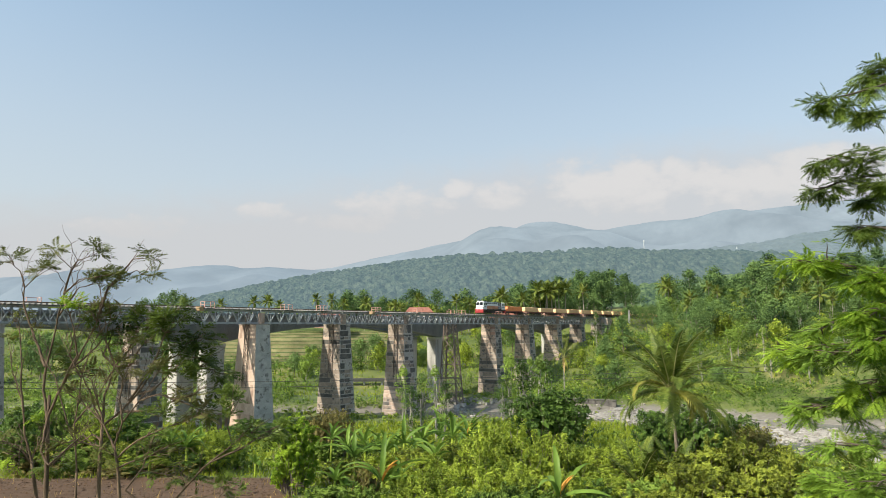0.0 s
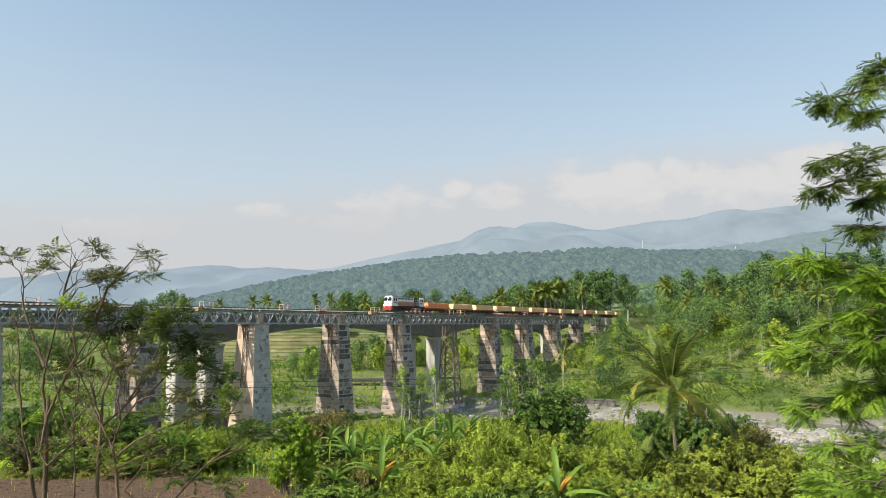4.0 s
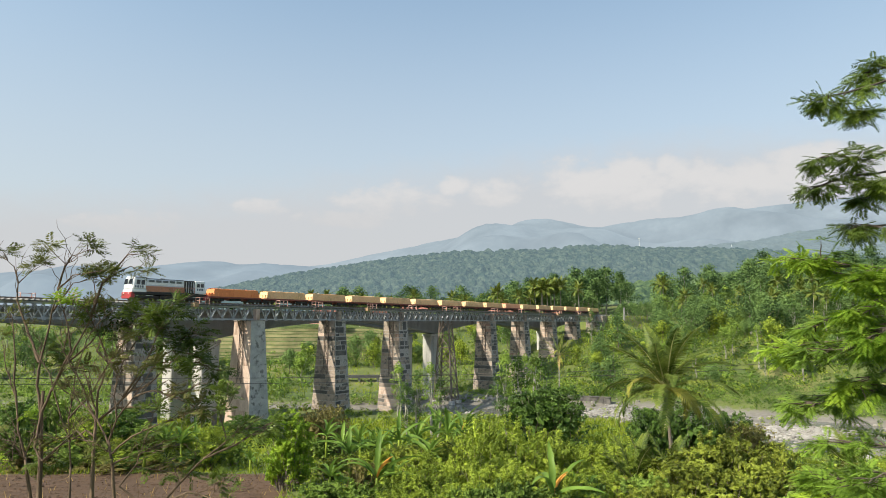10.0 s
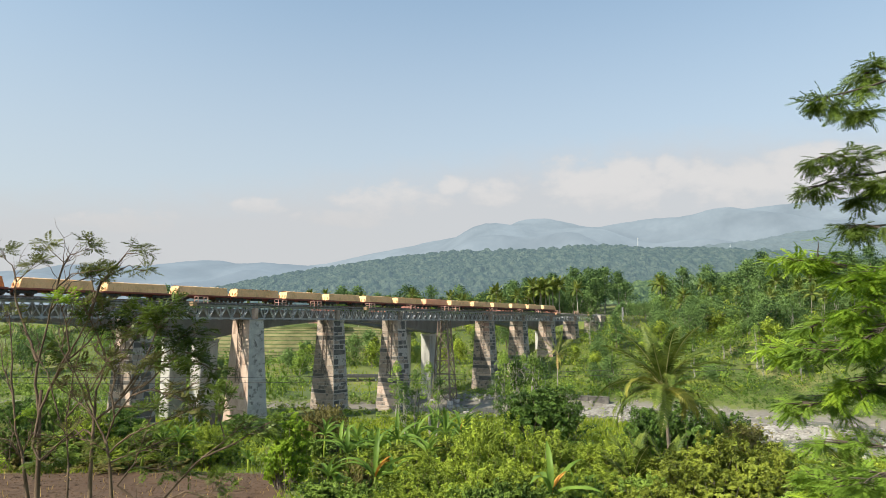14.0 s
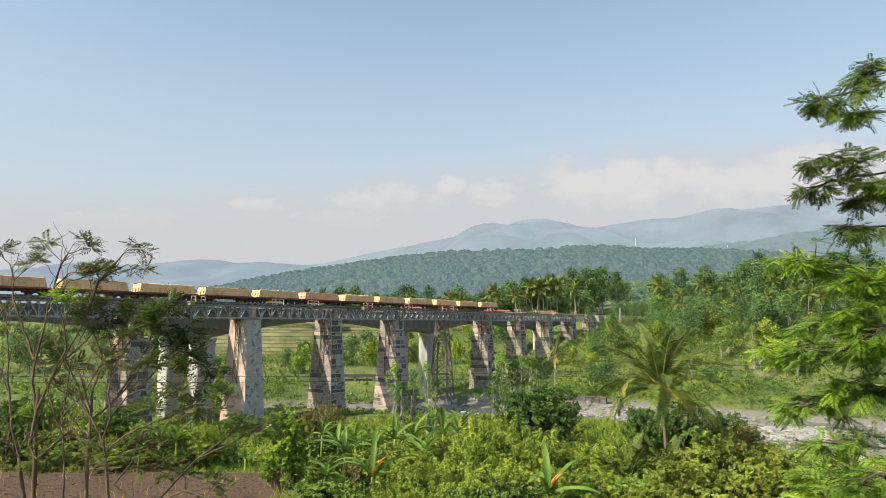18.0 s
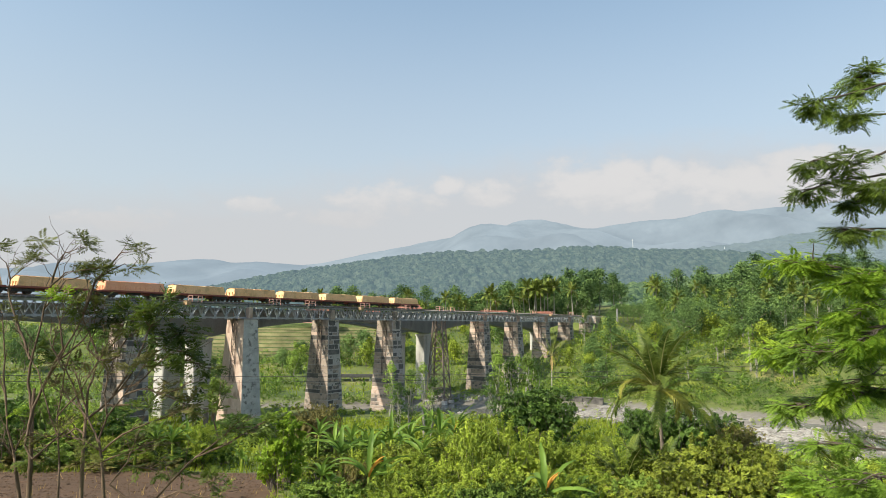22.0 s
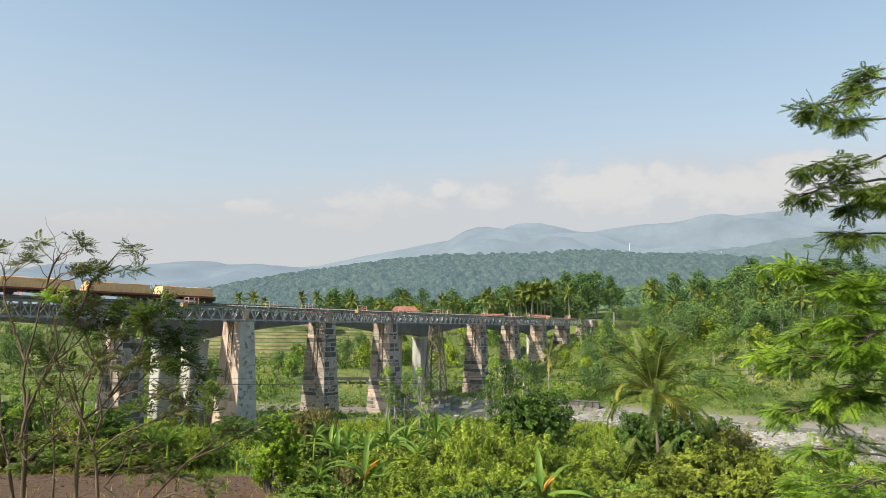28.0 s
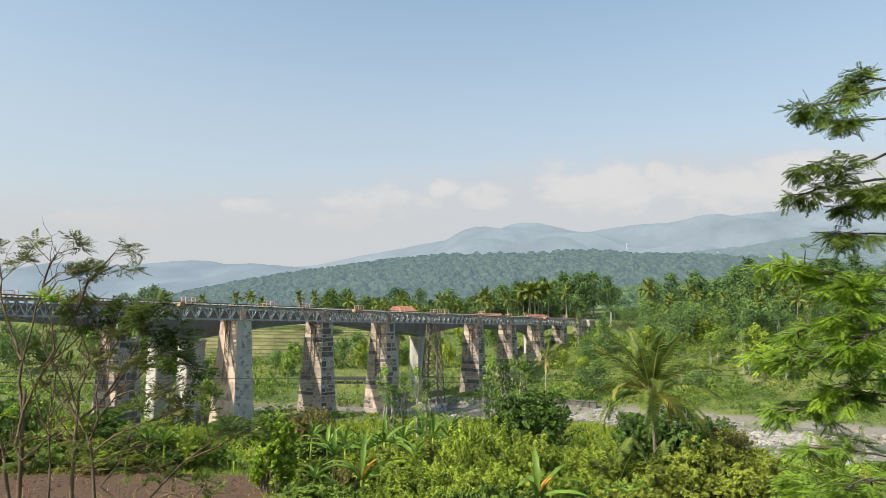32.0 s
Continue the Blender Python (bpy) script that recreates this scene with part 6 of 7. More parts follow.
def heap_up():
    """The crowded far trees, too many to tell apart, joined by material."""
    cache = {}
    for mat, items in far_heap.items():
        vs, fs, k = [], [], 0
        for me, m in items:
            if me.name not in cache:
                co = np.empty(len(me.vertices) * 3)
                me.vertices.foreach_get("co", co)
                cache[me.name] = (co.reshape(-1, 3), [tuple(p.vertices) for p in me.polygons])
            co, pf = cache[me.name]
            vs.append(co @ m[:3, :3].T + m[:3, 3])
            fs += [tuple(i + k for i in p) for p in pf]
            k += len(co)
        tagged(raw("far_wood", np.concatenate(vs).tolist(), fs, bpy.data.materials[mat]), "crowded green trees of the far wood", "wood", kind="stuff")


heap_up()
for x, y, top in ((-143, 330, 18.5), (-150, 336, 17.0), (-136, 328, 15.5), (-158, 332, 14.5)):
    sc = (top - hz(x, y)) / 15.0
    copy_thing(kinds_far[0], pose(x, y, hz(x, y) - 0.2, 0, 0, x * 17) @ Matrix.Diagonal((sc * 0.9, sc * 0.9, sc, 1)))
# bushy trees that hide the line beyond the abutment
for s_along, off, sc in ((217, -8.0, 0.50), (223, -7.6, 0.56), (230, -8.2, 0.62), (237, -7.8, 0.60), (245, -8.2, 0.66), (254, -8.6, 0.7), (264, -8.6, 0.7)):
    x, y = (BRM @ Vector((s_along, off, 0))).xy
    copy_thing(kinds_far[2], pose(x, y, hz(x, y) - 0.2, 0, 0, s_along * 53) @ Matrix.Diagonal((sc * 0.8, sc * 0.8, max(sc, (6.6 - hz(x, y)) / 12.0), 1)))
for x, y, top in ((-115, 325, 13.0), (-92, 328, 15.0), (-86, 322, 12.0)):
    sc = (top - hz(x, y)) / 13.5
    copy_thing(palm_far, pose(x, y, hz(x, y), 0, 0, x * 17) @ Matrix.Diagonal((sc, sc, sc, 1)))
for a0, a1, d0, d1, count in ((-0.14, 0.10, 300, 340, 14), (0.06, 0.36, 298, 316, 20), (0.36, 0.7, 220, 330, 20), (-0.36, -0.16, 330, 380, 6), (-0.14, 0.02, 236, 275, 10)):
    for _ in range(count):
        dd, aa = rw.uniform(d0, d1), rw.uniform(a0, a1)
        x, y = aa * dd, dd
        if off_track(x, y) < 13:
            continue
        sc = rw.uniform(0.8, 1.25) * (0.6 if d1 < 280 else (1.3 if d1 == 316 else 1))
        copy_thing(palm_far, pose(x, y, hz(x, y), 0, 0, rw.uniform(0, 360)) @ Matrix.Diagonal((sc, sc, sc, 1)))


def wood_stuff(seed, a0, a1, d0, d1, count, name, label, leaf, size, mat, tall):
    """Undergrowth too thick to count: leaf clumps over the ground."""
    rng = np.random.default_rng(seed)
    dd, aa = rng.uniform(d0, d1, count), rng.uniform(a0, a1, count)
    x, y = aa * dd, dd
    keep = (np.abs((x + 52.79) * DIR.y - (y - 96.072) * DIR.x + 3) > 8) & (np.abs(y - river_y(x)) > 12 + 11 * sstep(-25, 0, x) + 6 * sstep(30, 50, x))
    keep &= ~meadow(x, y)
    keep &= ~((x < -13) & (y < 66)) & ~((x > -100) & (x < -22) & (y > 282) & (y < 325))
    x, y = x[keep], y[keep]
    z = land(x, y)
    hgt = rng.uniform(0.3, 1.0, len(x)) ** 1.5 * tall * (1 - 0.6 * sstep(80, 110, y) * (y < 150))
    cs = np.stack([x, y, z + hgt * 0.45], 1)
    p, o = clump_points(rng, cs, np.maximum(0.5, hgt * 0.62), size, 0.8)
    v, f = kites(p, rng.uniform(0.6, 1.3, len(p)) * leaf, rng, 0.55, 0.7, o * 0.8, 0.1)
    ob = raw(name, v.tolist(), f.tolist(), mat)
    return tagged(ob, label, "undergrowth", kind="stuff")


wood_stuff(201, -0.72, 0.8, 176, 300, 1500, "undergrowth", "thick green undergrowth on the far bank", 0.75, 26, M["leaf_mid"], 4.6)
wood_stuff(202, -0.2, 0.8, 290, 360, 420, "undergrowth", "dark undergrowth below the far wood", 0.6, 24, M["leaf_far"], 6.0)
wood_stuff(203, 0.18, 0.75, 168, 260, 800, "undergrowth", "yellow-green scrub on the far bank", 0.6, 22, M["leaf_bright"], 3.0)
wood_stuff(206, 0.22, 0.75, 165, 270, 900, "undergrowth", "dark green thickets on the far slope", 0.6, 24, M["leaf_dark"], 5.0)
wood_stuff(207, -0.36, -0.02, 233, 251, 170, "undergrowth", "lush plants below the rice terraces", 0.6, 26, M["leaf_mid"], 5.5)
wood_stuff(208, -0.36, -0.02, 234, 252, 100, "undergrowth", "dark bushes below the rice terraces", 0.6, 26, M["leaf_dark"], 6.0)
wood_stuff(204, -0.75, 0.75, 58, 132, 1100, "undergrowth", "low green scrub on the near bank", 0.34, 34, M["leaf_mid"], 2.6)
wood_stuff(205, -0.40, 0.75, 50, 125, 700, "undergrowth", "low bright scrub on the near bank", 0.32, 34, M["leaf_bright"], 2.2)


def bank_stuff(seed, side, x0, x1, d0, d1, count, tall, leaf, mat, label):
    """Scrub that follows the river's edge."""
    rng = np.random.default_rng(seed)
    x = rng.uniform(x0, x1, count)
    y = river_y(x) + side * (4 + 11 * sstep(-25, 0, x) + 4 * sstep(30, 50, x) + rng.uniform(d0, d1, count))
    keep = (np.abs((x + 52.79) * DIR.y - (y - 96.072) * DIR.x) > 3.5) & ~meadow(x, y)
    x, y = x[keep], y[keep]
    hgt = rng.uniform(0.3, 1.0, len(x)) ** 1.4 * tall
    p, o = clump_points(rng, np.stack([x, y, land(x, y) + hgt * 0.4], 1), np.maximum(0.4, hgt * 0.6), 26, 0.8)
    v, f = kites(p, rng.uniform(0.6, 1.3, len(p)) * leaf, rng, 0.5, 0.7, o * 0.8, 0.1)
    return tagged(raw("bank_scrub", v.tolist(), f.tolist(), mat), label, "scrub", kind="stuff")


bank_stuff(231, 1, -135, 30, 4, 36, 900, 3.0, 0.5, M["leaf_mid"], "green scrub along the far river bank")
bank_stuff(232, -1, -120, -28, 3, 30, 440, 3.0, 0.42, M["leaf_mid"], "green scrub along the near river bank")
bank_stuff(233, 1, 25, 120, 7, 36, 620, 3.6, 0.38, M["leaf_mid"], "green scrub beyond the gravel")
bank_stuff(234, 1, -60, 120, 7, 44, 260, 5.0, 0.6, M["leaf_dark"], "dark bushes on the far bank")
bank_stuff(236, 1, 18, 110, -14, 2, 60, 1.7, 0.34, M["leaf_bright"], "green weeds on the gravel islands")
bank_stuff(237, -1, 18, 110, -12, 4, 60, 1.4, 0.36, M["leaf_mid"], "weeds and low bushes at the water's edge")
bank_stuff(238, 1, 20, 125, 3, 44, 420, 4.6, 0.42, M["leaf_dark"], "green thicket on the far bank")
bank_stuff(235, -1, -100, 20, 3, 22, 300, 1.2, 0.42, M["leaf_bright"], "bright weeds on the near river bank")


def grass_stuff(seed, a0, a1, d0, d1, count, tall, wide, name, label):
    rng = np.random.default_rng(seed)
    dd, aa = np.sqrt(rng.uniform(d0 ** 2, d1 ** 2, count)), rng.uniform(a0, a1, count)
    x, y = aa * dd, dd
    keep = (np.abs(y - river_y(x)) > 9 + 11 * sstep(-25, 0, x) + 7 * sstep(30, 50, x)) & ~((x < -12.5) & (y < 62))
    x, y = x[keep], y[keep]
    n = len(x)
    z = land(x, y)
    base = np.stack([x, y, z - 0.05], 1)
    h = rng.uniform(0.5, 1.2, n) * tall
    ln = rng.normal(size=(n, 2)) * 0.35
    tip = base + np.stack([ln[:, 0] * h, ln[:, 1] * h, h], 1)
    w = rng.uniform(0.6, 1.2, n)[:, None] * wide
    sd = unit(np.stack([np.ones(n), rng.normal(size=n) * 0.6, np.zeros(n)], 1))
    v = np.stack([base - sd * w, base + sd * w, tip], 1).reshape(-1, 3)
    ob = raw(name, v.tolist(), np.arange(3 * n).reshape(n, 3).tolist(), M["grass"])
    return tagged(ob, label, "grass", kind="stuff")


grass_stuff(211, -0.75, 0.75, 34, 75, 20000, 0.6, 0.06, "grass", "long yellow-green grass on the near bank")
grass_stuff(212, -0.75, 0.75, 75, 125, 36000, 0.8, 0.11, "grass", "rank grass down to the river")
grass_stuff(213, -0.75, 0.75, 185, 340, 18000, 1.0, 0.2, "grass", "grass on the far bank and terraces")

# ---- bushes of the near bank ----
BUSH = "bushes of the near bank"
bushes = {"feather": make_shrub(301, 4.6, 4.0, 140, 42, 0.18, M["leaf_bright"], label="feathery yellow-green bush on the near bank", aspect=0.34, reach=0.75, fat=0.20, droop=0.25),
          "broad": make_shrub(302, 3.8, 3.8, 140, 48, 0.16, M["leaf_olive"], label="dense glossy olive green bush", aspect=0.55, reach=0.40, fat=0.22),
          "mid": make_shrub(303, 3.4, 3.4, 104, 40, 0.20, M["leaf_mid"], label="tangled green bush on the near bank", aspect=0.45, reach=0.5),
          "vine": make_shrub(304, 6.4, 2.6, 140, 46, 0.19, M["leaf_lime"], label="vine-covered green tree stump", aspect=0.6, lumps=4, reach=0.4, fat=0.28),
          "dark": make_shrub(306, 3.4, 3.4, 120, 36, 0.17, M["leaf_dark"], label="dark green bush in the scrub", aspect=0.5, reach=0.5, fat=0.26)}
bushes["dry"] = make_shrub(307, 3.0, 3.2, 90, 16, 0.20, M["leaf_withered"], label="half-withered brown bush with bare twigs", aspect=0.4, reach=0.6, fat=0.25)
SIZE = {"dry": (3.2, 3.0), "feather": (4.0, 4.6), "broad": (3.8, 3.8), "mid": (3.4, 3.4), "vine": (2.6, 6.4), "dark": (3.4, 3.4)}
for ob in bushes.values():
    tagged(ob, group=BUSH)
rb = random.Random(14)
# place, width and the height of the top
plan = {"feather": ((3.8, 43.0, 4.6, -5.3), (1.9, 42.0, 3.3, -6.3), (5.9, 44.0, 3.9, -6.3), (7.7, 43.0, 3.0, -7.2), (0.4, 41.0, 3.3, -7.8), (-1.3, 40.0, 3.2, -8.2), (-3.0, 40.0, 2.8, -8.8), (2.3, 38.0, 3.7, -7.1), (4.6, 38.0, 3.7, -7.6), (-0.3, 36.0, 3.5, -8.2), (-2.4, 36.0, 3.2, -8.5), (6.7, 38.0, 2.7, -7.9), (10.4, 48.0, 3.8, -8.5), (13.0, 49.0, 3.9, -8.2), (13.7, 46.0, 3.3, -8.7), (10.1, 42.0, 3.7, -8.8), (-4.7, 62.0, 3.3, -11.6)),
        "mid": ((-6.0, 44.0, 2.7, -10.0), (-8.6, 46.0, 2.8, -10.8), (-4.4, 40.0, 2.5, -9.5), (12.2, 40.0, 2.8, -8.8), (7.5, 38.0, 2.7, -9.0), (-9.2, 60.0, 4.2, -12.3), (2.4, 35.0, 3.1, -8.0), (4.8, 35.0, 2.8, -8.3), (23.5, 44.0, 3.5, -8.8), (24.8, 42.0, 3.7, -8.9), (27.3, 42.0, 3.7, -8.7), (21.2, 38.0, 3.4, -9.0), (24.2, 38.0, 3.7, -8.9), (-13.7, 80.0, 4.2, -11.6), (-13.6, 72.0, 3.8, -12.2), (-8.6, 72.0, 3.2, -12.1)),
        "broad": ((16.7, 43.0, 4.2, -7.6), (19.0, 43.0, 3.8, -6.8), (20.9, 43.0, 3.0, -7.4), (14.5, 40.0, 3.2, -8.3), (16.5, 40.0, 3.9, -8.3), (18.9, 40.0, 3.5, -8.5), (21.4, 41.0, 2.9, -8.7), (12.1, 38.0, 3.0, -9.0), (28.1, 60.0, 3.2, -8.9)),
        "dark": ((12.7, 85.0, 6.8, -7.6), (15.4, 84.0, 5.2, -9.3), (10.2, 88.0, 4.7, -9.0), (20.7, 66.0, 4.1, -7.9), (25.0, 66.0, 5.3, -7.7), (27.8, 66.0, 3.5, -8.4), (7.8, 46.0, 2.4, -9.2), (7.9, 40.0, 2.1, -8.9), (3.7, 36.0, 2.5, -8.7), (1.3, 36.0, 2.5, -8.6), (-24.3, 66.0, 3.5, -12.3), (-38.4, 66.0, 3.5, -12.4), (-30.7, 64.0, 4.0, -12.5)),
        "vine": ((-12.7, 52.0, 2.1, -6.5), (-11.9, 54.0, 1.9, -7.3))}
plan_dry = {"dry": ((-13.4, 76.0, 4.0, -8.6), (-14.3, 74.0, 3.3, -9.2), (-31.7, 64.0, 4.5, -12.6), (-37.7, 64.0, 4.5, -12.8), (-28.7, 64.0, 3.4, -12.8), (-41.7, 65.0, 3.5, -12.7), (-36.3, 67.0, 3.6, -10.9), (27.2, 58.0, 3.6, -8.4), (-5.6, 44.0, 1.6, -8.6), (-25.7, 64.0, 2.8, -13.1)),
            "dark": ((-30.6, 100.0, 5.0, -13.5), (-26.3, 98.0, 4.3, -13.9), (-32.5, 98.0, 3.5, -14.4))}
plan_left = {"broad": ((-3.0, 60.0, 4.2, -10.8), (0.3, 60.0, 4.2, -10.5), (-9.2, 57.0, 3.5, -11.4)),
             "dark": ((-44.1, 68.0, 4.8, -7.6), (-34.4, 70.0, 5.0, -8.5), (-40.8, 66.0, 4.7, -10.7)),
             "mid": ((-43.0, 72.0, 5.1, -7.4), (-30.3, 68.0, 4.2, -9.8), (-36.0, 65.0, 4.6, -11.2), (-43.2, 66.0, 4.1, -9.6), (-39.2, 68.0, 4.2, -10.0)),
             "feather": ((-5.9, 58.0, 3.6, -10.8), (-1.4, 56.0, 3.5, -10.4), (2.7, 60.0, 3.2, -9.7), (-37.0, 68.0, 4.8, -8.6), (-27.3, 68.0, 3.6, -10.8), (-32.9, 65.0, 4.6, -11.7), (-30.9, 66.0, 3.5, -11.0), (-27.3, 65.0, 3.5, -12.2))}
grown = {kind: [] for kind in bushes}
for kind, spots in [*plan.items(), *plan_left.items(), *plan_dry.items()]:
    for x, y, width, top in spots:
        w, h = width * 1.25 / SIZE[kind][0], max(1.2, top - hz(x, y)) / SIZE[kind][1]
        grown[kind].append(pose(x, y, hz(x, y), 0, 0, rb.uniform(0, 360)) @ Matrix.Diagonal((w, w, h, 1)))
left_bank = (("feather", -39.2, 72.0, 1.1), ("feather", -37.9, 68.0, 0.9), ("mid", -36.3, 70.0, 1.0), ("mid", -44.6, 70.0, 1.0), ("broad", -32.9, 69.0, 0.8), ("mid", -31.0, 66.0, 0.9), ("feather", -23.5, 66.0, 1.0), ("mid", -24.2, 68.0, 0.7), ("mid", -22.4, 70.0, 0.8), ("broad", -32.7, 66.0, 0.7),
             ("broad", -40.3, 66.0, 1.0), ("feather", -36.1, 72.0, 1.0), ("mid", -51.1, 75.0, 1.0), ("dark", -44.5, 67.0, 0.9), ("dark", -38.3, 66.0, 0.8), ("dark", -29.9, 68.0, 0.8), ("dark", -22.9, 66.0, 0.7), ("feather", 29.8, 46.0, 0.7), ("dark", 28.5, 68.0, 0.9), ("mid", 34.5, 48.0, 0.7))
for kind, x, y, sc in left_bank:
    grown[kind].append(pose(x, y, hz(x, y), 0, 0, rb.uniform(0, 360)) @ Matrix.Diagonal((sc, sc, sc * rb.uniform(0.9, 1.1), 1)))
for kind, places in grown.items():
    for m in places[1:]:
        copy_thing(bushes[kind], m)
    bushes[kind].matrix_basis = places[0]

# slender trees rising from the river bank before the bridge
slim = make_tree(321, 11, 1.9, 30, 34, 0.26, M["leaf_mid"], M["bark_pale"], 0.30, name="slender_tree", label="slender pale-trunked tree with thin foliage", m=pose(-6.8, 98.0, 0), group="slender trees by the river")
slim2 = make_tree(322, 10, 2.4, 34, 34, 0.26, M["leaf_dark"], M["bark_pale"], 0.22, name="slender_tree", label="slender tree with thin dark foliage", m=pose(-4.3, 100.0, 0), group="slender trees by the river")
for ob in (slim, slim2):
    ob.location.z = hz(ob.location.x, ob.location.y)
for _ in range(12):
    dd = rb.uniform(168, 240)
    x, y = rb.uniform(0.2, 0.62) * dd, dd
    if off_track(x, y) > 12 and abs(y - float(river_y(x))) > 24:
        sc = rb.uniform(0.8, 1.35)
        copy_thing(rb.choice((slim, slim2)), pose(x, y, hz(x, y), 0, 0, rb.uniform(0, 360)) @ Matrix.Diagonal((sc, sc, sc, 1)))
for i, (x, y, sc) in enumerate(((-1.9, 96.0, 1.0), (-0.8, 99.0, 0.9), (8.7, 92.0, 1.15), (11.1, 94.0, 1.2), (12.4, 90.0, 1.1), (14.3, 95.0, 1.15), (10.4, 98.0, 1.0), (-5.3, 94.0, 0.8), (15.6, 88.0, 0.7), (10.1, 120.0, 0.9), (15.5, 125.0, 1.1), (19.0, 130.0, 1.1))):
    copy_thing((slim, slim2)[i % 2], pose(x, y, hz(x, y), 0, 0, rb.uniform(0, 360)) @ Matrix.Diagonal((sc, sc, sc, 1)))

# bananas
BAN = "banana plants"
for i, (x, y, hgt, n, dry) in enumerate(((-7.8, 48.0, 2.2, 6, 0), (-6.6, 47.0, 2.2, 6, 0), (-4.2, 41.0, 5.4, 5, 2), (-4.3, 52.0, 4.4, 8, 0), (-3.0, 54.0, 4.6, 8, 0), (-5.9, 54.0, 4.0, 8, 0), (-1.2, 58.0, 4.4, 8, 0), (0.3, 66.0, 6.2, 9, 0), (1.9, 68.0, 6.4, 9, 1), (-0.9, 70.0, 5.8, 8, 0), (-1.9, 50.0, 3.8, 8, 0), (8.2, 41.0, 3.4, 7, 1), (6.0, 36.0, 5.2, 5, 2), (7.2, 38.0, 2.6, 6, 1),
                                         (-28.1, 66.0, 4.6, 9, 0), (-25.6, 64.0, 4.8, 9, 0), (-30.2, 68.0, 4.4, 8, 0), (-26.7, 70.0, 4.6, 8, 0), (-28.3, 62.0, 3.4, 7, 1), (-9.5, 62.0, 4.6, 8, 0), (-12.6, 70.0, 4.8, 8, 0), (-8.4, 66.0, 4.6, 8, 0), (3.2, 60.0, 4.0, 7, 0), (-18.8, 64.0, 2.2, 6, 0), (-3.5, 48.0, 3.2, 7, 0), (1.0, 52.0, 3.4, 7, 0), (-8.4, 48.0, 3.2, 7, 0), (-5.8, 60.0, 4.8, 8, 0), (-4.4, 64.0, 5.2, 8, 0), (-5.9, 50.0, 3.6, 7, 0), (-2.8, 66.0, 5.4, 8, 0), (-8.1, 56.0, 4.4, 7, 0), (3.3, 50.0, 3.2, 7, 0))):
    if 49 < y < 57 and x > -7:
        x, y, hgt = x * 1.32, y * 1.32, hgt * 0.85
    tagged(make_banana(400 + 3 * i, hgt, n, pose(x, y, hz(x, y), 0, 0, rb.uniform(0, 360)), "banana plant with broad torn green leaves" if dry == 0 else "banana plant with withered orange leaves", dry), group=BAN)
ban = make_banana(480, 5.0, 9, pose(50.3, 190.0, 0), "banana plant on the far bank", 0)
tagged(ban, group="banana plants of the far bank")
ban.location.z = hz(ban.location.x, ban.location.y)
for _ in range(78):
    aa, dd = rb.choice(((0.22, 0.3), (0.44, 0.62), (0.3, 0.5), (-0.15, -0.08), (-0.27, -0.18), (-0.15, -0.08), (-0.27, -0.18), (0.0, 0.06))), rb.uniform(172, 240)
    x, y = rb.uniform(*aa) * dd, dd
    if off_track(x, y) > 12 and not meadow(x, y):
        copy_thing(ban, pose(x, y, hz(x, y), 0, 0, rb.uniform(0, 360)))


# ---- rice terraces on the far slope ----
M["paddy"] = surface("ripening_rice", (0.13, 0.12, 0.05), (0.21, 0.19, 0.09), 0.25, 0.95, bump=0.7, grain=20, vary=0.25)
M["paddy_bank"] = surface("grassy_terrace_bank", (0.045, 0.07, 0.018), (0.09, 0.12, 0.03), 0.4, 0.95, bump=0.7, grain=20, vary=0.2)


def make_terrace(i, y0, z):
    rng = random.Random(600 + i)
    t = root("rice_terrace", pose(0, 0, 0), "stepped rice terrace with grassy bank", "rice terrace", "rice terraces on the far slope")
    n = 40
    x0, x1 = -108 + rng.uniform(-4, 4), -18 + rng.uniform(-5, 5)
    ph = rng.uniform(0, 6)
    top, bank = [], []
    for k in range(n + 1):
        x = x0 + (x1 - x0) * k / n
        yf = y0 + 2.6 * math.sin(k * 0.22 + i * 0.15) + 0.6 * math.sin(k * 1.1 + ph)
        zz = z + rng.uniform(-0.04, 0.04)
        bank += [(x, yf - 0.9, z - 3.5), (x, yf + 0.1, zz - 0.12), (x, yf + 0.2, zz + 0.02)]
        top += [(x, yf + 0.05, zz - 0.16), (x, yf + 0.1, zz + 0.24), (x, yf + 0.6, zz + 0.20), (x, yf + 7.0, zz + 0.05)]
    raw("paddy", bank, [(k * 3 + j, k * 3 + j + 3, k * 3 + j + 4, k * 3 + j + 1) for k in range(n) for j in range(2)], M["paddy"], t, "pale rice stubble", True)
    raw("bank", top, [(k * 4 + j, k * 4 + j + 4, k * 4 + j + 5, k * 4 + j + 1) for k in range(n) for j in range(3)], M["paddy_bank"], t, "grassy bank", True)


level = -40.0
for i in range(14):
    yy = 256 + 4.4 * i
    level = max(level + 0.3, max(hz(x_, yy + d_) for x_ in (-95, -80, -65, -50, -35, -25) for d_ in (1, 4)) + 0.5)
    make_terrace(i, yy, level)

# clods and dry stalks on the tilled plot
def clods(seed, count):
    rng = np.random.default_rng(seed)
    x, y = rng.uniform(-48, -13.5, count), rng.uniform(40, 61.5, count)
    row = np.round(y / 1.1) * 1.1
    y = row + rng.normal(size=count) * 0.22
    c = np.stack([x, y, land(x, y) + 0.03], 1)
    v, f = kites(c, rng.uniform(0.08, 0.26, count), rng, 0.9, 3.0)
    return tagged(raw("soil_clods", v.tolist(), f.tolist(), M["soil"]), "brown clods in rough furrows", "soil", kind="stuff")


M["soil"] = surface("tilled_soil", (0.044, 0.023, 0.011), (0.135, 0.073, 0.036), 0.8, 0.95, bump=0.6)
clods(241, 7000)


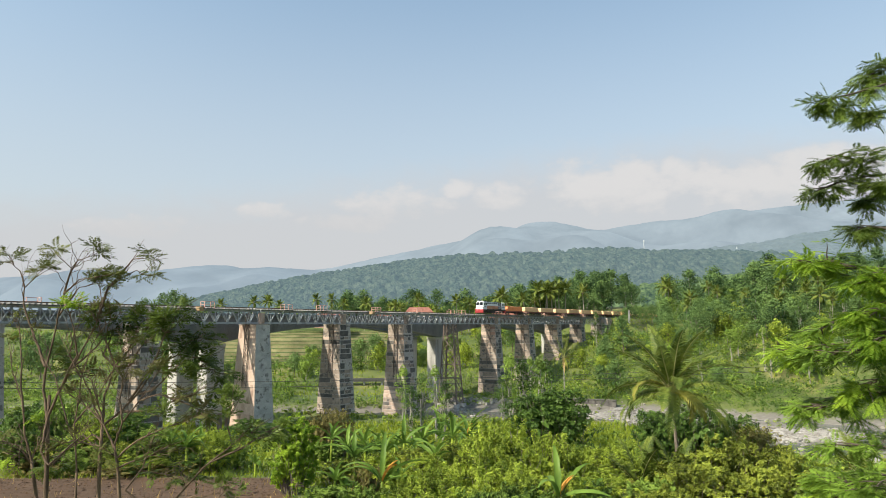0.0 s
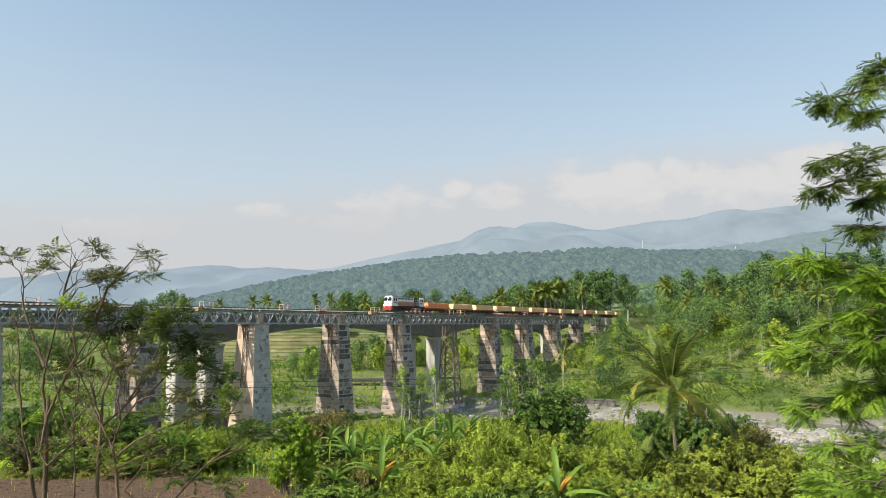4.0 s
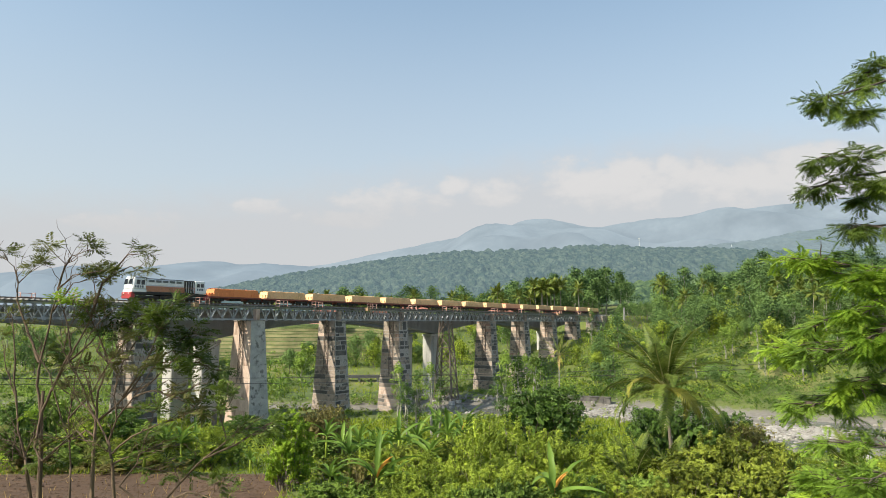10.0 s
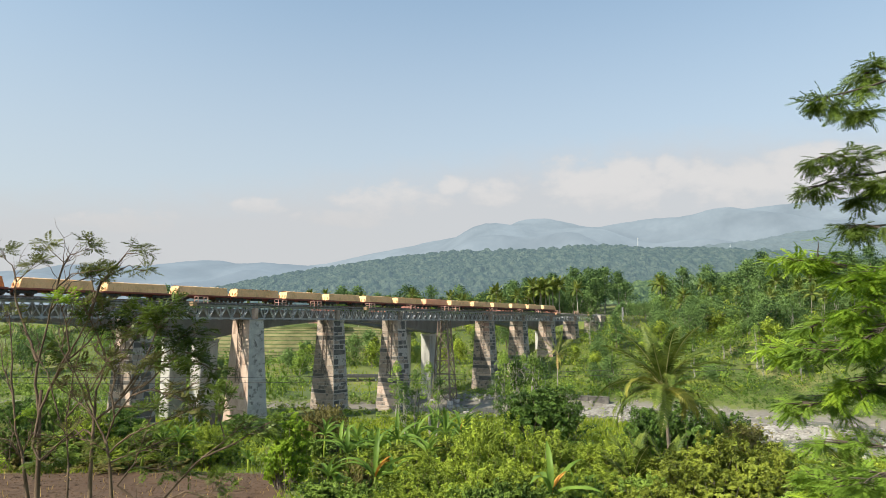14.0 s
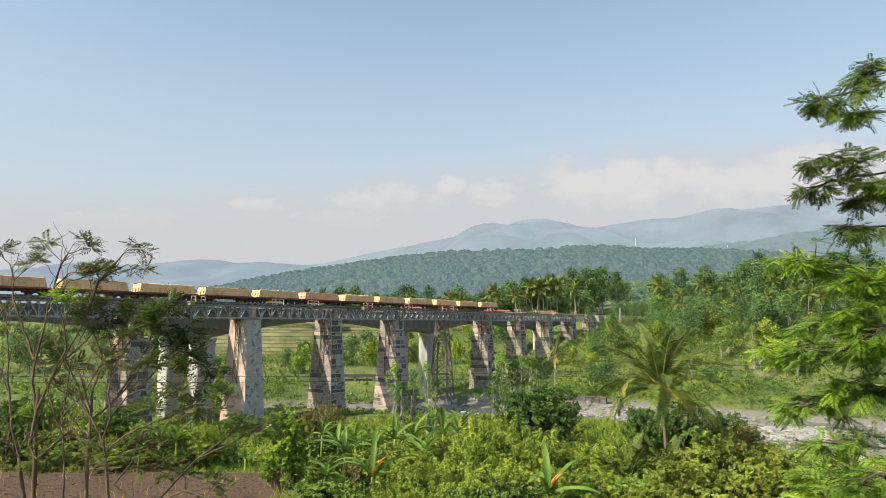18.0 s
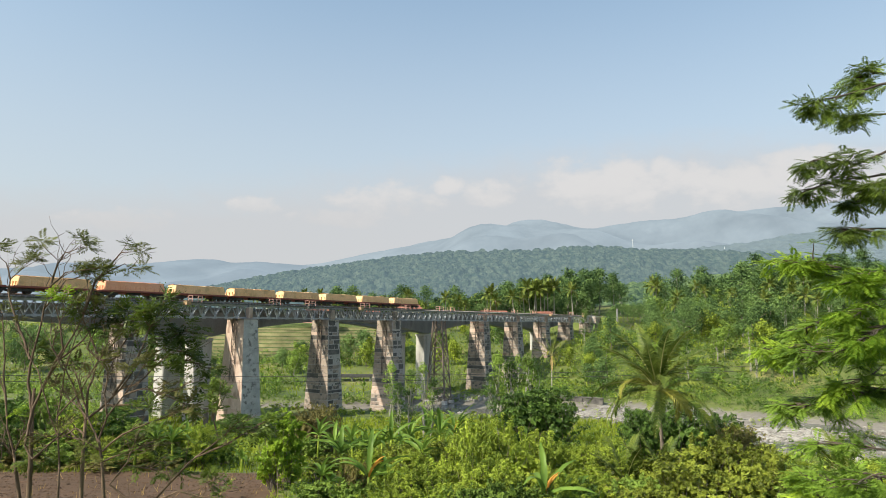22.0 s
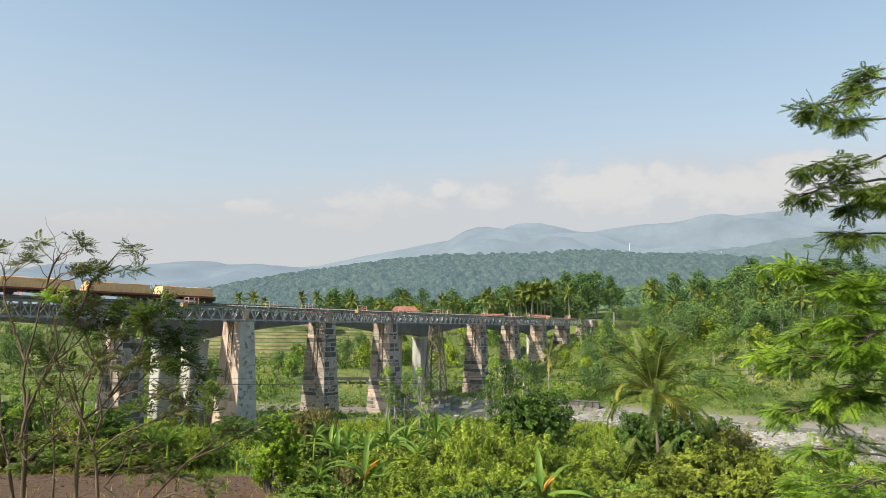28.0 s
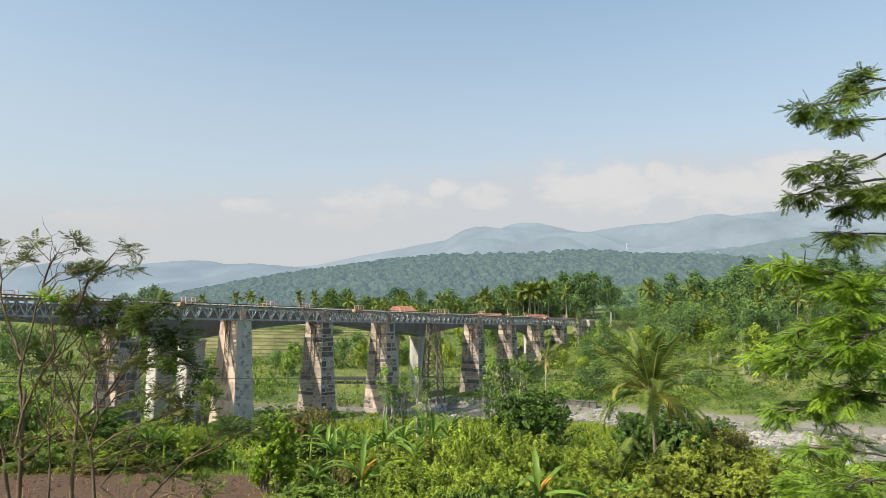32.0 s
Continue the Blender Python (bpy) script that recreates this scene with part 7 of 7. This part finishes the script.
def dry_stalks(seed, count):
    rng = np.random.default_rng(seed)
    x, y = rng.uniform(-48, -12, count), rng.uniform(40, 63, count)
    z = land(x, y)
    base = np.stack([x, y, z], 1)
    tip = base + np.stack([rng.normal(size=count) * 0.2, rng.normal(size=count) * 0.2, rng.uniform(0.2, 0.7, count)], 1)
    w = np.array([[0.03, 0, 0]])
    v = np.stack([base - w, base + w, tip], 1).reshape(-1, 3)
    return tagged(raw("dry_stalks", v.tolist(), np.arange(3 * count).reshape(-1, 3).tolist(), M["palm_dry"]), "dry straw stalks on the plot", "straw", kind="stuff")


dry_stalks(242, 260)


# ---- river stones ----
def stone_mesh(seed, r):
    bm = bmesh.new()
    bmesh.ops.create_icosphere(bm, subdivisions=1, radius=r)
    rng = random.Random(seed)
    for v in bm.verts:
        v.co *= rng.uniform(0.75, 1.15)
        v.co.z *= 0.62
    return bm


rs = random.Random(77)
protos = [part("boulder", stone_mesh(k, 1.0), M["rock"], m=pose(40.4, 150.0, -21.0)) for k in range(3)]
for k, ob in enumerate(protos):
    tagged(ob, "pale grey rounded river boulder", "boulder", "boulders in the river bed")
    ob.location = (40 + 2.2 * k, 143 + k, -21.2)
for _ in range(120):
    dd = rs.uniform(-21, 21)
    x = rs.uniform(18, 105)
    y = float(river_y(x)) + dd
    sc = rs.uniform(0.3, 1.0) ** 1.6 * 1.3
    o = copy_thing(protos[rs.randrange(3)], pose(x, y, hz(x, y) + 0.2 * sc + 0.1, 0, 0, rs.uniform(0, 360)) @ Matrix.Diagonal((sc, sc * rs.uniform(0.7, 1.2), sc, 1)))


def pebbles(seed, count, x0, x1, spread, size, name, label):
    rng = np.random.default_rng(seed)
    base = stone_mesh(seed, 1.0)
    bv = np.array([list(v.co) for v in base.verts])
    bf = np.array([[v.index for v in f.verts] for f in base.faces])
    base.free()
    x = rng.uniform(x0, x1, count)
    y = river_y(x) + rng.normal(size=count) * spread
    z = land(x, y)
    s = rng.uniform(0.25, 1.0, count) ** 1.8 * size
    a = rng.uniform(0, 6.28, count)
    rx = bv[None, :, 0] * np.cos(a)[:, None] - bv[None, :, 1] * np.sin(a)[:, None]
    ry = bv[None, :, 0] * np.sin(a)[:, None] + bv[None, :, 1] * np.cos(a)[:, None]
    v = np.stack([rx * s[:, None] + x[:, None], ry * s[:, None] + y[:, None], bv[None, :, 2] * s[:, None] + z[:, None] + 0.12], 2).reshape(-1, 3)
    f = (bf[None] + (np.arange(count) * len(bv))[:, None, None]).reshape(-1, 3)
    return tagged(raw(name, v.tolist(), f.tolist(), M["rock"]), label, "river stones", kind="stuff")


pebbles(5, 2200, 16, 115, 10, 0.6, "river_gravel", "pale stones strewn over the river bed")
def gravel_heap(seed, count, x0, y0, rx, ry, size):
    """Pale stones heaped on the bar in midstream."""
    rng = np.random.default_rng(seed)
    bm = stone_mesh(seed, 1.0)
    bv, bf = np.array([list(v.co) for v in bm.verts]), np.array([[v.index for v in f.verts] for f in bm.faces])
    bm.free()
    a, k = rng.uniform(0, math.tau, count), np.sqrt(rng.uniform(0, 1, count))
    x, y = x0 + rx * k * np.cos(a), y0 + ry * k * np.sin(a)
    s_ = rng.uniform(0.3, 1.0, count) ** 1.6 * size
    c = np.stack([x, y, land(x, y) + 0.05], 1)
    v = (bv[None] * s_[:, None, None] + c[:, None]).reshape(-1, 3)
    f = (bf[None] + (np.arange(count) * len(bv))[:, None, None]).reshape(-1, 3)
    return tagged(raw("gravel_heap", v.tolist(), f.tolist(), M["rock_pale"]), "heap of pale grey stones in the river", "river stones", kind="stuff")


M["rock_pale"] = surface("pale_river_rock", (0.17, 0.157, 0.14), (0.31, 0.29, 0.265), 1.2, 0.85, bump=0.5, vary=0.3)
gravel_heap(8, 1100, 42.0, 157.0, 7.0, 6.0, 0.6)
gravel_heap(9, 800, 66, 128, 14, 7, 0.7)
gravel_heap(10, 260, 0, 178, 16, 2.5, 0.8)
pebbles(6, 350, -110, 12, 4, 0.7, "river_gravel", "grey stones at the river's edge under the bridge")


# ---- houses beyond the bridge ----
M["tile_roof"] = surface("clay_tiles", (0.20, 0.075, 0.05), (0.31, 0.13, 0.09), 0.8, 0.85, bump=0.5)
M["plaster"] = surface("cream_plaster", (0.62, 0.56, 0.46), (0.72, 0.67, 0.58), 0.5, 0.85)
M["plaster_pink"] = surface("pink_plaster", (0.62, 0.30, 0.24), (0.70, 0.38, 0.31), 0.5, 0.85)


def make_house(x, y, z, w, dp, hgt, rot, wall, label):
    h = root("house", pose(x, y, z, 0, 0, rot), label, "house", "village houses")
    part("wall", box(bmesh.new(), -w / 2, w / 2, -dp / 2, dp / 2, -1, hgt, 0.03), wall, h)
    bm = bmesh.new()
    ov, rh = 0.7, dp * 0.28
    vs = [bm.verts.new(c) for c in ((-w / 2 - ov, -dp / 2 - ov, hgt - 0.2), (w / 2 + ov, -dp / 2 - ov, hgt - 0.2), (w / 2 + ov, dp / 2 + ov, hgt - 0.2), (-w / 2 - ov, dp / 2 + ov, hgt - 0.2), (-w / 2 + 1.0, 0, hgt + rh), (w / 2 - 1.0, 0, hgt + rh))]
    for q in ((0, 1, 5, 4), (2, 3, 4, 5), (1, 2, 5), (3, 0, 4), (3, 2, 1, 0)):
        bm.faces.new([vs[i] for i in q])
    part("roof", bm, M["tile_roof"], h, "red-brown clay tile roof")
    for k in range(3):
        cx = -w / 2 + w * (k + 0.5) / 3
        wd = part("window", box(bmesh.new(), cx - 0.6, cx + 0.6, -dp / 2 - 0.04, -dp / 2 + 0.05, hgt * 0.35, hgt * 0.75, 0.01), M["glass"], h, "dark window")
        part("frame", box(bmesh.new(), cx - 0.7, cx + 0.7, -dp / 2 - 0.06, -dp / 2 - 0.02, hgt * 0.30, hgt * 0.35), M["white_paint"], wd)
    return h


for (x, y, z), w, dp, hg, rot, wl_, lb in (((-13.55, 296.00, 4.14), 11, 8, 4.8, 8, M["plaster"], "cream two-storey house with red tile roof"), ((26.40, 300.00, 3.15), 14, 9, 2.6, -6, M["plaster"], "low house with broad red tile roof"), ((48.58, 305.00, 2.67), 12, 8, 3.2, 4, M["plaster_pink"], "house with orange tile roof behind the track"),
                                           ((-54.48, 292.00, 3.06), 12, 7, 3.4, 5, M["plaster_pink"], "pink-walled building beside the line"), ((-30.63, 300.00, 3.67), 8, 7, 3.2, 12, M["plaster"], "small cream house among palms"), ((108.56, 268.00, -0.94), 9, 7, 2.6, 20, M["plaster"], "small pale house under the trees")):
    make_house(x, y, z - 2.2, w, dp, hg, rot, wl_, lb)


# ---- radio mast on the hill ----
def make_mast(x, y, z, hgt):
    t = root("radio_mast", pose(x, y, z), "slim pale lattice radio mast on the hill", "mast")
    # Mast colour greyed to put distance haze into the paint.
    M["mast"] = surface("mast_paint", (0.50, 0.53, 0.54), (0.58, 0.60, 0.61), 0.2, 0.5, bump=0)
    for k in range(4):
        part("mast_section", box(bmesh.new(), -0.8 + 0.12 * k, 0.8 - 0.12 * k, -0.8 + 0.12 * k, 0.8 - 0.12 * k, hgt * k / 4, hgt * (k + 1) / 4, top=0.85), M["mast"], t)
    part("antenna_drum", box(bmesh.new(), -1.2, 1.2, -1.2, 1.2, hgt * 0.86, hgt * 0.97, 0.2), M["mast"], t)


make_mast(*(453.12, 1470.00, 170.42), 26)
make_mast(*(671.40, 1480.00, 176.89), 5)


# ---- cables across the valley ----
def make_cable(p, q, sag, label):
    bm = bmesh.new()
    pts = [Vector(p).lerp(Vector(q), k / 24) - Vector((0, 0, sag * 4 * (k / 24) * (1 - k / 24))) for k in range(25)]
    tube(bm, pts, [0.035] * 25, 5)
    tagged(part("cable", bm, M["dark_steel"]), label, "cable", "cables across the valley")


for dz in (0.0, 0.75):
    make_cable((-110, 72, -5.6 + dz), (95, 118, -6.0 + dz), 2.6, "thin dark power cable slung across the valley")

# ---- low works by the river ----
def make_weir(x, y, z, w, rot):
    b = root("footbridge", pose(x, y, z, 0, 0, rot), "low dark concrete slab footbridge over a side stream", "footbridge")
    part("slab", box(bmesh.new(), -w / 2, w / 2, -1.2, 1.2, 0.6, 1.2, 0.05), M["plank"], b)
    for k in range(5):
        part("support", box(bmesh.new(), -w / 2 + w * (k + 0.2) / 5 - 0.3, -w / 2 + w * (k + 0.2) / 5 + 0.3, -0.9, 0.9, -2.0, 0.6, 0.03), M["girder"], b)
    for s_ in (-1.1, 1.1):
        part("kerb", box(bmesh.new(), -w / 2, w / 2, s_ - 0.1, s_ + 0.1, 1.2, 1.55, 0.02), M["plank"], b)


fx, fy = -25.9, 212.0
make_weir(fx, fy, -18.2, 30, 4)


def make_post(x, y, h_, w, mat, label):
    p = root("post", pose(x, y, hz(x, y)), label, "post")
    part("shaft", box(bmesh.new(), -w / 2, w / 2, -w / 2, w / 2, -0.5, h_, 0.05, top=0.85), mat, p)
    part("cap", box(bmesh.new(), -w / 2 - 0.06, w / 2 + 0.06, -w / 2 - 0.06, w / 2 + 0.06, h_, h_ + 0.12, 0.02), mat, p)


make_post(-39.4, 112.0, 3.4, 0.7, M["rust"], "brown weathered post beside the pier")
make_post(-38.5, 113.0, 4.0, 0.6, M["rust"], "taller brown post beside the pier")
make_post(75.8, 270.0, 6.0, 0.7, M["sleeper"], "grey weathered post beside the embankment")


def make_channel(x, y, rot):
    c = root("concrete_channel", pose(x, y, hz(x, y), 0, 0, rot), "old concrete channel wall by the gravel bed", "channel wall")
    part("channel_wall", box(bmesh.new(), -7, 7, -0.4, 0.4, -1, 1.1, 0.06), M["girder"], c)
    part("apron", box(bmesh.new(), -7, 7, -3.4, -0.4, -1, 0.25, 0.05), M["girder"], c)
    part("gate_post", box(bmesh.new(), 5.8, 7.2, -0.8, 0.8, -1, 2.2, 0.06), M["concrete"], c)


make_channel(46.3, 84.0, -12)


def make_bank_wall(x, y, z, w, rot):
    b = root("bank_wall", pose(x, y, z, 0, 0, rot), "dark masonry retaining wall beside the river channel", "retaining wall")
    n = 9
    for k in range(n):
        part("wall_block", box(bmesh.new(), -w / 2 + w * k / n + 0.02, -w / 2 + w * (k + 1) / n - 0.02, -0.5, 0.5, -1.5, 1.3 + 0.12 * (k % 2), 0.06, top=0.97), M["stone_dark"], b)
    part("coping", box(bmesh.new(), -w / 2, w / 2, -0.62, 0.62, 1.42, 1.62, 0.03), M["stone_dark"], b, "worn stone coping")


wx, wy = 36.0, 172.0
make_bank_wall(wx, wy, -20.6, 16, -28)


# ---- the run of the train ----
def motions():
    walk(loco, [(t, BRM @ pose(s, 0, RAIL)) for t, s in RUN])
    for i, w in enumerate(wagons):
        walk(w, [(t, BRM @ pose(s + 14.3 + 11.96 * i, 0, RAIL)) for t, s in RUN])
    for tree, k in SWAYING:
        base = tree.matrix_basis.copy()
        walk(tree, [(t, base @ pose(0, 0, 0, 0.10 * math.sin(t * 1.7 + k), 0.14 * math.sin(t * 1.3 + 2 * k), 0.1 * math.sin(t * 0.9 + k))) for t in range(33)])


motions()
